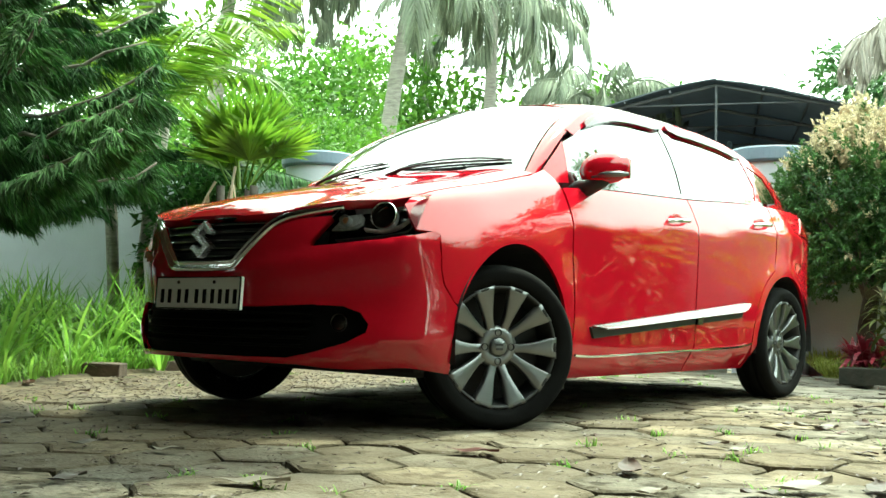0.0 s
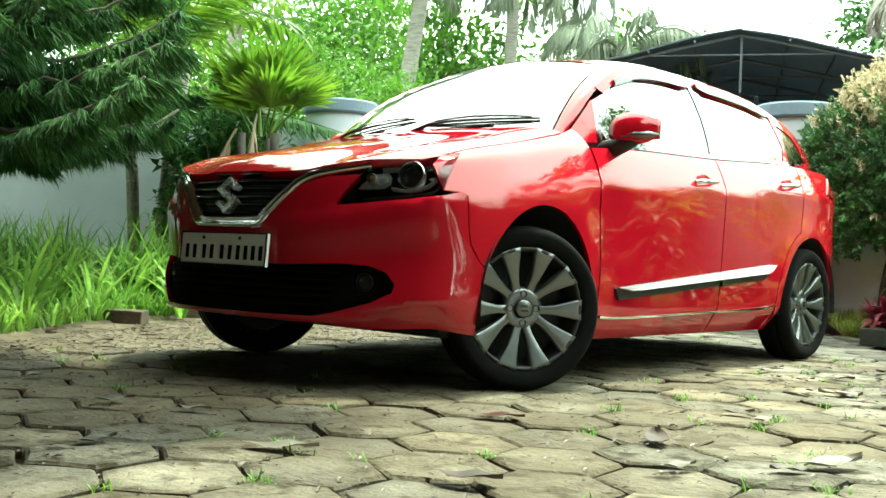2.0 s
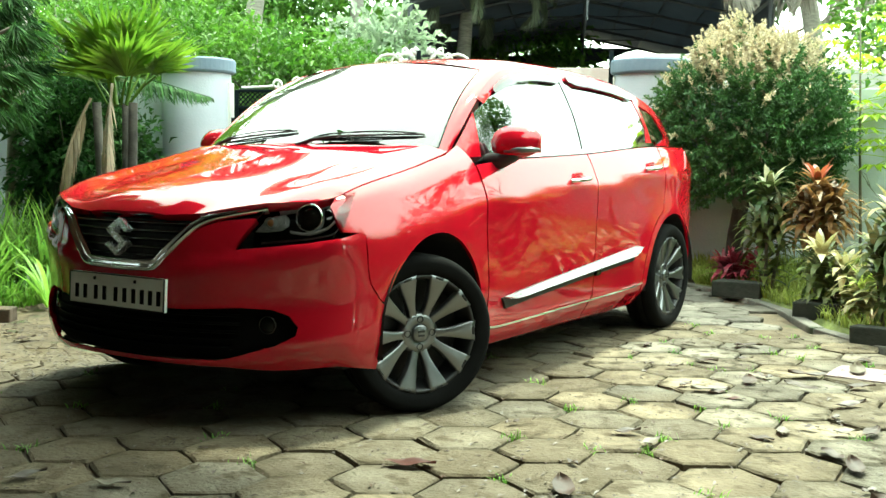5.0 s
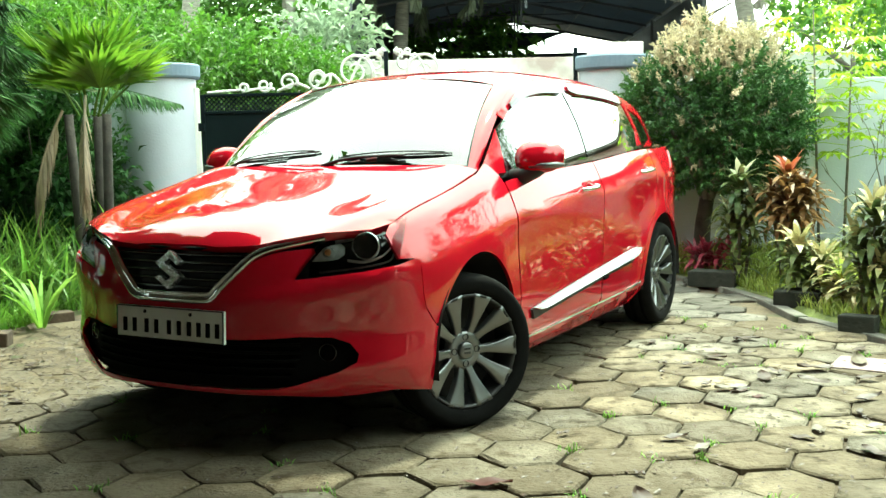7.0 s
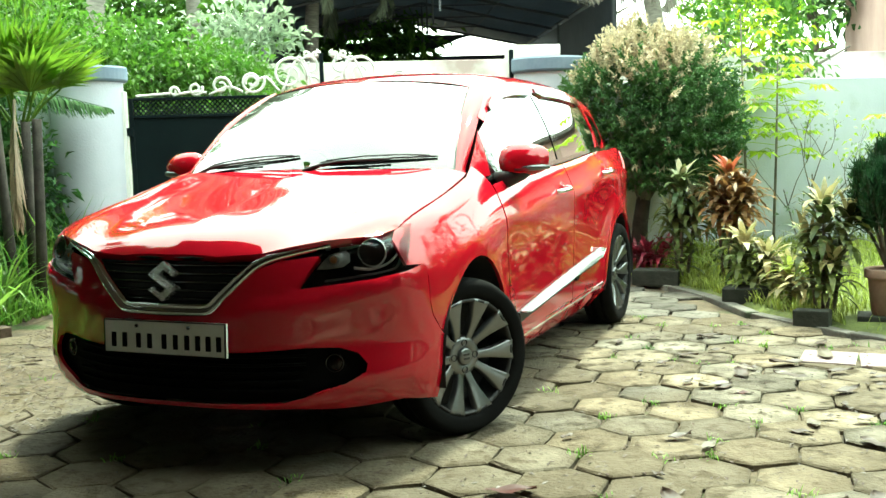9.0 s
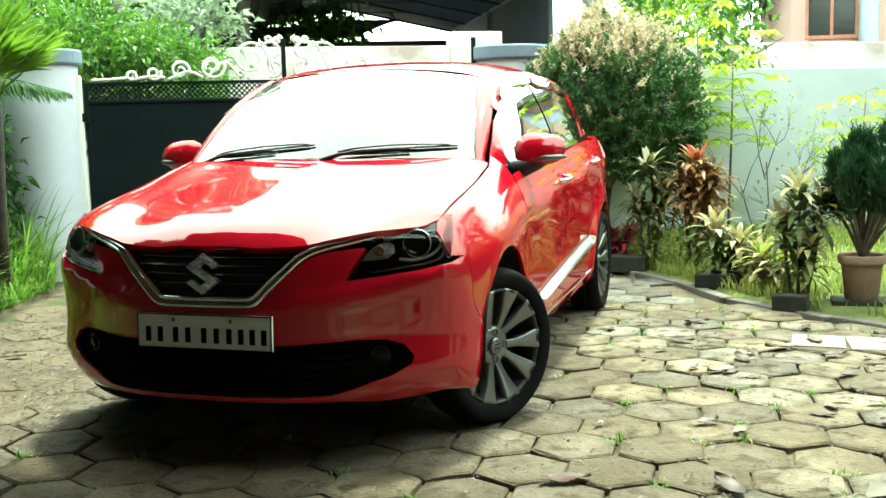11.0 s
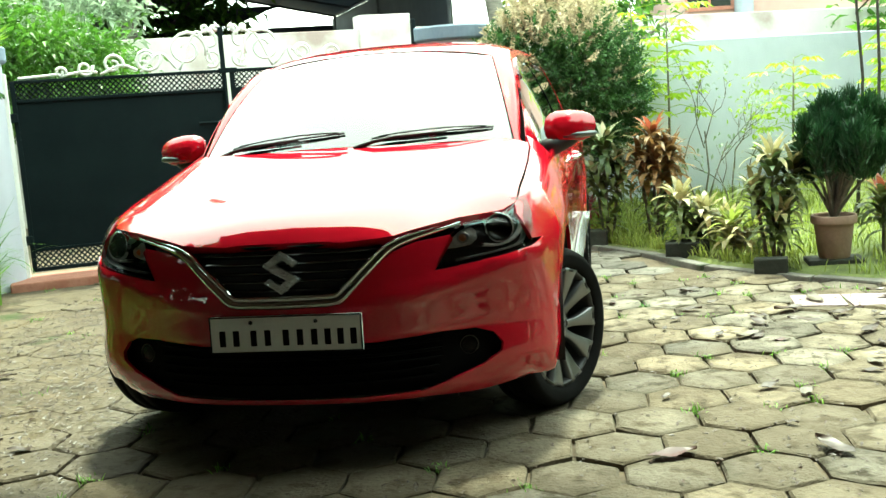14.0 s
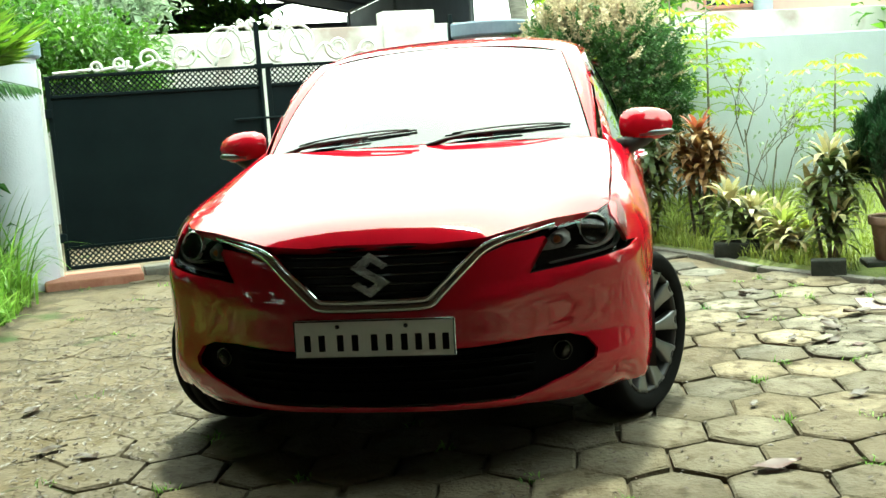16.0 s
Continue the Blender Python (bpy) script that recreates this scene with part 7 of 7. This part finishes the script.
bare_shrub((1.80, 5.45, 0.08), 1.7, 3)
bare_shrub((2.05, 5.35, 0.08), 1.1, 4)
for i, (x, y, h) in enumerate(((2.84, 4.25, 3.4), (3.02, 4.3, 3.6))):
    t = thing("slim_tree", "slim young tree with a bare dark stem", "tree", Matrix.Translation((x, y, 0.05)), group="slim trees")
    branchy(t, (0, 0, -0.05), (0.02, 0, h), 0.015, 4, 0.5, BARK_DARK, 90 + i)
    crown_leaves("crown", np.array([0, 0, h]), np.array((0.55, 0.5, 0.35)), 500, 0.12, G_TREE, t, clumps=14, seed=90 + i)


def lawn():
    """Ground of the garden behind the border, a little raised, and its short grass."""
    bm = bmesh.new()
    edge = [(0.30, 4.62), (0.62, 4.40), (1.0, 4.02), (1.33, 3.62), (1.72, 3.02), (2.0, 2.72), (2.35, 2.42), (3.1, 2.05), (5.5, 1.2)]
    back = [p + ALONG * t for p in [RIGHT_COL + ACROSS * 0.03] for t in (0.25, 1.0, 1.6, 2.2, 2.8, 3.4, 4.2, 5.4, 8.0)]
    rows = []
    for (x, y), b in zip(edge, back):
        rows.append([bm.verts.new((x + (b.x - x) * t, y + (b.y - y) * t, (0.02 + 0.10 * t if t >= 0 else -0.05) + 0.012 * noise.noise((x * 3, t * 6, 0)))) for t in [-0.03, *np.linspace(0, 1, 9)]])
    for a, b in zip(rows, rows[1:]):
        for k in range(9):
            bm.faces.new((a[k], b[k], b[k + 1], a[k + 1]))
    tagged(part("lawn", bm, LAWN_SOIL, smooth=True), "sunlit yellow-green lawn behind the border", "lawn", kind="structure")
    n = 15000
    r = np.random.default_rng(5)
    u, t = r.uniform(0, 7.99, n), r.uniform(0.0, 1, n) ** 1.2
    i = u.astype(int)
    e, b = np.array(edge), np.array([(p.x, p.y) for p in back])
    f = (u - i)[:, None]
    p = (e[i] * (1 - f) + e[i + 1] * f) * (1 - t[:, None]) + (b[i] * (1 - f) + b[i + 1] * f) * t[:, None]
    pos = np.column_stack([p, 0.015 + 0.10 * t])
    pos = pos[np.hypot(pos[:, 0] - 2.39, pos[:, 1] - 2.72) > 0.26]
    n = len(pos)
    me = blade_mesh("lawn_grass", pos, r.uniform(0, 6.28, n), r.uniform(0.05, 0.15, n), r.uniform(0.006, 0.012, n), r.uniform(0.3, 1.6, n))
    tagged(part("lawn_grass", me, G_LAWN), "short sunlit yellow-green grass", "grass", kind="stuff")


lawn()


def left_bed():
    """Overgrown bed in front of the left wall."""
    r = np.random.default_rng(9)
    edge = np.array([(-1.55, -1.6), (-1.85, -0.6), (-2.40, 0.05), (-2.60, 0.55), (-2.82, 1.1), (-2.98, 1.9), (-3.35, 2.75)])
    back = np.array([tuple((LEFT_COL - ALONG * t + ACROSS * 0.03).xy) for t in (9.0, 7.4, 5.8, 4.2, 2.8, 1.6, 0.35)])
    bm = bmesh.new()
    rows = [[bm.verts.new((*(e + (b - e) * t), (0.015 + 0.05 * t if t >= 0 else -0.06) + 0.02 * noise.noise((e[0] * 2, t * 5, 3)))) for t in [-0.02, *np.linspace(0, 1, 9)]] for e, b in zip(edge, back)]
    for a, b in zip(rows, rows[1:]):
        for k in range(9):
            bm.faces.new((a[k], a[k + 1], b[k + 1], b[k]))
    tagged(part("planting_bed", bm, SOIL, smooth=True), "weedy planting bed before the boundary wall", "ground", kind="structure")
    def spots(n, t0, t1, power=1.0):
        u, t = r.uniform(0, 5.99, n), t0 + (t1 - t0) * r.uniform(0, 1, n) ** power
        i = u.astype(int)
        f = (u - i)[:, None]
        p = (edge[i] * (1 - f) + edge[i + 1] * f) * (1 - t[:, None]) + (back[i] * (1 - f) + back[i + 1] * f) * t[:, None]
        return np.column_stack([p, 0.01 + 0.05 * t])
    n = 4200
    # tall grass grows in tussocks
    c = spots(130, 0.08, 0.75)
    p = c[r.integers(0, 130, n)] + np.column_stack([r.normal(0, 0.09, (n, 2)), np.zeros(n)])
    me = blade_mesh("tall_grass", p, r.uniform(0, 6.28, n), r.uniform(0.35, 0.85, n), r.uniform(0.012, 0.028, n), r.uniform(0.5, 2.3, n))
    tagged(part("tall_grass", me, G_GRASS), "tall arching green grass before the wall", "grass", kind="stuff")
    n = 9000
    p = spots(n, 0.0, 0.30)
    me = blade_mesh("weeds", p, r.uniform(0, 6.28, n), r.uniform(0.06, 0.26, n), r.uniform(0.010, 0.022, n), r.uniform(0.4, 2.2, n))
    tagged(part("weeds", me, G_WEED), "low bright green weeds along the paving", "weeds", kind="stuff")
    for k, q in enumerate(((-2.75, 0.30), (-2.55, -0.25), (-3.3, 0.9), (-2.30, -0.75), (-3.1, 1.5), (-2.85, 0.0), (-2.95, 0.62), (-2.60, 0.85), (-3.25, 0.35), (-2.78, -0.42), (-3.5, 1.2), (-3.0, -0.1))):
        lily = thing("strap_leaf_plant", "clump of broad arching strap leaves", "plant", Matrix.Translation((*q, 0.02)), group="strap-leaf clumps")
        rosette(lily, (0, 0, 0), 18, 0.55 + 0.05 * (k % 3), 0.032, G_WEED, rise=0.7, bend=1.2, seed=300 + k)
    # dense dark shrubs, added to stand in for the deep shade behind the palms
    for k, (x, y) in enumerate(((-4.40, 2.55), (-3.98, 2.42), (-4.15, 2.1))):
        crown = thing("shade_shrub", "dense dark shrub standing in for deep shade beside the gate column", "shrub", Matrix.Translation((x, y, 0)), group="dark shrubs")
        branchy(crown, (0, 0, -0.03), (0, 0, 0.9), 0.03, 6, 0.5, BARK, 77 + k)
        crown_leaves("crown", np.array([0, 0, 0.85]), np.array((0.5, 0.42, 0.8)), 5200, 0.10, G_CONIFER, crown, clumps=46, seed=78 + k, hollow=0.05)


left_bed()

# ---- border stones, litter and paving ----
def stone(name, label, category, x, y, z, sx, sy, sz, turn, material, group="", r=0.010):
    bm = bevelled_box(-sx / 2, sx / 2, -sy / 2, sy / 2, 0, sz, r, 2)
    for v in bm.verts:
        v.co += Vector((noise.noise(v.co * 9 + Vector((x, y, 0))), noise.noise(v.co * 9 + Vector((y, x, 4))), noise.noise(v.co * 9 + Vector((x, 7, y))))) * 0.007
    return tagged(part(name, bm, material, at=pose(x, y, z, 0, 0, turn)), label, category, group)


kerb_line = [(0.20, 4.72), (0.52, 4.42), (0.93, 4.01), (1.25, 3.62), (1.62, 2.95), (1.93, 2.65), (2.20, 2.42), (2.62, 2.16), (3.2, 1.9)]
for (x0, y0), (x1, y1) in zip(kerb_line, kerb_line[1:]):
    d = math.hypot(x1 - x0, y1 - y0)
    stone("kerb_stone", "flat mossy concrete kerb stone edging the garden", "kerb", (x0 + x1) / 2, (y0 + y1) / 2, -0.055, d - 0.015, 0.085, 0.068, math.degrees(math.atan2(y1 - y0, x1 - x0)), KERB, "garden kerb")
for x, y, sx, sy, sz, turn in ((0.80, 4.12, 0.36, 0.17, 0.12, -4), (1.53, 3.39, 0.30, 0.17, 0.11, -4), (1.98, 2.60, 0.20, 0.12, 0.10, -8)):
    stone("border_block", "dark mossy concrete block standing on the kerb line", "block", x, y, 0.0, sx, sy, sz, turn, BLOCK_DARK, "border blocks")
for x, y, sx, turn in ((2.10, 1.74, 0.26, -2), (2.37, 1.72, 0.25, 3), (2.64, 1.70, 0.27, 1)):
    stone("loose_tile", "pinkish white stone tile lying on the paving", "tile", x, y, -0.004, sx, 0.30, 0.014, turn, TILE_PINK, "loose tiles", 0.004)
for x, y, sx, sy, sz, turn in ((-2.46, 0.36, 0.24, 0.13, 0.09, 35), (-2.78, 1.10, 0.24, 0.13, 0.07, 62)):
    stone("edging_block", "weathered concrete block edging the weedy bed", "block", x, y, -0.01, sx, sy, sz, turn, EDGING, "bed edging")


def fallen_leaf(x, y, size, turn, curl, material, label):
    bm = bmesh.new()
    rows = []
    for t in np.linspace(-1, 1, 9):
        w = 0.19 * size * (1 - abs(t) ** 1.8) ** 0.8 + 0.0012
        rows.append([bm.verts.new((t * size / 2, u * w, 0.004 + curl * size * (0.16 * t * t + 0.16 * u * u) * (0.6 + 0.4 * t) + 0.004 * math.sin(5 * t + u))) for u in (-1, -0.5, 0, 0.5, 1)])
    for a, b in zip(rows, rows[1:]):
        for k in range(4):
            bm.faces.new((a[k], b[k], b[k + 1], a[k + 1]))
    tagged(part("fallen_leaf", bm, material, at=pose(x, y, 0.012, 0, 0, turn), smooth=True), label, "leaf", "fallen leaves")


BROWN, PALE, REDL = "curled dark brown fallen leaf on the pavers", "bleached curled fallen leaf on the pavers", "dark red fallen leaf on the pavers"
for row in ((1.22, -0.62, 0.17, 20, 0.25, RED_LEAF, REDL), (1.78, 0.87, 0.09, 10, 0.1, RED_LEAF, REDL), (1.22, -1.45, 0.19, 35, 0.25, PALE_LEAF, PALE), (1.72, -1.35, 0.17, 15, 0.35, DRY_LEAF, BROWN), (2.18, -0.52, 0.19, 60, 0.5, PALE_LEAF, PALE), (2.32, -0.38, 0.15, 110, 0.3, DRY_LEAF, BROWN), (1.75, 0.05, 0.11, 75, 0.4, PALE_LEAF, PALE), (1.95, 1.25, 0.17, 160, 0.3, DRY_LEAF, BROWN), (2.15, 1.40, 0.14, 20, 0.35, DRY_LEAF, BROWN), (2.35, 0.62, 0.13, 80, 0.4, DRY_LEAF, BROWN), (2.3, 0.25, 0.12, 140, 0.3, DRY_LEAF, BROWN), (1.55, 1.75, 0.10, 40, 0.3, DRY_LEAF, BROWN), (2.55, -0.65, 0.24, 10, 0.25, DRY_LEAF, BROWN), (2.05, 2.05, 0.12, 70, 0.3, DRY_LEAF, BROWN), (1.62, 2.45, 0.09, 10, 0.2, DRY_LEAF, BROWN), (2.62, 0.95, 0.12, 50, 0.3, PALE_LEAF, PALE), (0.35, -1.38, 0.13, 75, 0.3, DRY_LEAF, BROWN), (0.62, -1.28, 0.12, 20, 0.3, PALE_LEAF, PALE), (-0.3, -1.3, 0.10, 130, 0.3, DRY_LEAF, BROWN), (-1.35, -0.45, 0.14, 30, 0.3, DRY_LEAF, BROWN), (-1.72, 0.05, 0.13, 80, 0.3, DRY_LEAF, BROWN), (-1.9, 0.55, 0.12, 15, 0.3, DRY_LEAF, BROWN), (-1.5, 0.95, 0.10, 55, 0.3, PALE_LEAF, PALE), (-2.0, -0.35, 0.15, 150, 0.3, RED_LEAF, REDL), (-1.1, -0.95, 0.11, 100, 0.3, DRY_LEAF, BROWN), (2.75, 0.1, 0.13, 100, 0.3, DRY_LEAF, BROWN), (1.95, -0.85, 0.10, 65, 0.4, PALE_LEAF, PALE), (0.9, -1.75, 0.12, 95, 0.3, DRY_LEAF, BROWN)):
    fallen_leaf(*row)
big_rng = random.Random(17)
for k in range(22):
    x, y = big_rng.uniform(1.35, 2.75), big_rng.uniform(-0.6, 2.3)
    fallen_leaf(x, y, big_rng.uniform(0.10, 0.19), big_rng.uniform(0, 360), big_rng.uniform(0.35, 0.6), DRY_LEAF if k % 5 else PALE_LEAF, BROWN if k % 5 else PALE)
leaf_rng = random.Random(41)
for k in range(30):
    x, y = leaf_rng.uniform(0.95, 2.75), leaf_rng.uniform(-1.1, 2.3)
    if k > 21:
        x, y = leaf_rng.uniform(-2.2, -1.0), leaf_rng.uniform(-1.0, 1.2)
    fallen_leaf(x, y, leaf_rng.uniform(0.05, 0.11), leaf_rng.uniform(0, 360), leaf_rng.uniform(0.2, 0.45), DRY_LEAF, BROWN)


def paving():
    pitch, turn = 0.300, radians(4.0)
    R = pitch / math.sqrt(3) - 0.0065
    base = thing("paving", "worn hexagonal concrete pavers with mossy joints", "paving", kind="structure")
    r = np.random.default_rng(17)
    def hexagon(k):
        """A worn six-sided block: each side in two runs, with a chipped rounded edge."""
        rr = np.random.default_rng(100 + k)
        ang = np.arange(6) * math.pi / 3 + math.pi / 6
        c = np.column_stack([np.cos(ang), np.sin(ang)]) * R
        pts = np.concatenate([[a, (a + b) / 2] for a, b in zip(c, np.roll(c, -1, 0))])
        pts = pts * (1 + rr.normal(-0.004, 0.016, 12))[:, None]
        n = 12
        drop = np.abs(rr.normal(0.0045, 0.003, n)) + 0.002
        v = [(0, 0, 0.002)] + [(*(p * rr.uniform(0.925, 0.955)), rr.normal(0, 0.0008)) for p in pts] + [(*p, -d) for p, d in zip(pts, drop)] + [(*(p * 0.995), -0.045) for p in pts]
        f = [(0, 1 + i, 1 + (i + 1) % n) for i in range(n)]
        for lo in (1, 1 + n):
            f += [(lo + i, lo + n + i, lo + n + (i + 1) % n, lo + (i + 1) % n) for i in range(n)]
        return v, f
    kinds = [raw_mesh("paver", *hexagon(k)) for k in range(10)]
    for me in kinds:
        me.materials.append(PAVER)
    def inside(x, y):
        if y > -5.2 and y < 5.2 and x > -3.3 and x < 4.6:
            right = np.interp(y, [1.9, 2.42, 2.95, 3.62, 4.42, 5.2], [4.6, 2.15, 1.55, 1.17, 0.45, -0.25])
            left = np.interp(y, [-5.2, -1.6, -0.6, 0.05, 0.55, 1.1, 1.9, 2.9], [-1.3, -1.4, -1.75, -2.28, -2.45, -2.65, -2.85, -3.2])
            gate = y < 3.02 + (x + 3.71) * 0.559
            return left + 0.1 < x < right - 0.06 and gate
        return False
    spots = []
    for i in range(-40, 40):
        for j in range(-40, 40):
            u, v = (i + 0.5 * (j % 2)) * pitch, j * pitch * math.sqrt(3) / 2
            x, y = 1.646 + u * math.cos(turn) - v * math.sin(turn), -0.459 + u * math.sin(turn) + v * math.cos(turn)
            if inside(x, y):
                spots.append((x, y))
    near = sorted(spots, key=lambda p: math.hypot(p[0] - 1.7, (p[1] + 0.2) * 0.8))
    chosen = set(near[:290])
    V, F, off = [], [], 0
    for x, y in spots:
        k = int(r.integers(0, 10))
        m = pose(x + r.normal(0, 0.003), y + r.normal(0, 0.003), r.normal(0, 0.0035), r.normal(0, 0.55), r.normal(0, 0.55), 4.0 + 60 * int(r.integers(0, 6)) + r.normal(0, 0.8))
        if (x, y) in chosen:
            part("paver", kinds[k], None, base, at=m)
        else:
            v, f = hexagon(k)
            V += [tuple(m @ Vector(q)) for q in v]
            F += [tuple(a + off for a in q) for q in f]
            off += len(v)
    rest = part("pavers_far", raw_mesh("pavers_far", V, F), PAVER_FAR, base)
    tagged(rest, "more worn hexagonal pavers", kind="stuff")
    # weeds in the joints
    n = 4200
    tufts = []
    for x, y in spots:
        if r.random() < (0.42 if x > 0.9 else 0.16):
            a = math.pi / 6 + turn + math.pi / 3 * int(r.integers(0, 6))
            tufts.append((x + math.cos(a) * pitch / math.sqrt(3), y + math.sin(a) * pitch / math.sqrt(3)))
    tufts = np.array(tufts)
    p = tufts[r.integers(0, len(tufts), n)] + r.normal(0, 0.022, (n, 2))
    me = blade_mesh("joint_weeds", np.column_stack([p, np.full(n, -0.012)]), r.uniform(0, 6.28, n), r.uniform(0.015, 0.05, n), r.uniform(0.004, 0.008, n), r.uniform(0.5, 2.2, n))
    tagged(part("joint_weeds", me, G_GRASS), "small green weeds in the paving joints", "weeds", kind="stuff")
    # leaf crumbs and grit
    n = 5200
    p = np.column_stack([r.uniform(-2.4, 2.9, n), r.uniform(-2.6, 3.0, n), np.full(n, 0.006)])
    q = np.column_stack([r.uniform(-2.7, -0.8, 7000), r.uniform(-1.8, 2.6, 7000), np.full(7000, 0.006)])
    p = np.concatenate([p, q])
    keep = np.array([inside(*q[:2]) for q in p])
    p = p[keep]
    a = r.uniform(0, 6.28, len(p))
    me = leaf_mesh("leaf_litter", p, np.column_stack([np.cos(a), np.sin(a), r.uniform(0, 0.3, len(p))]), np.tile([0, 0, 1.0], (len(p), 1)), r.uniform(0.008, 0.035, len(p)), r.uniform(0.005, 0.014, len(p)), droop=0.0)
    tagged(part("leaf_litter", me, DRY_LEAF), "small crumbs of dry leaf on the paving", "litter", kind="stuff")


paving()
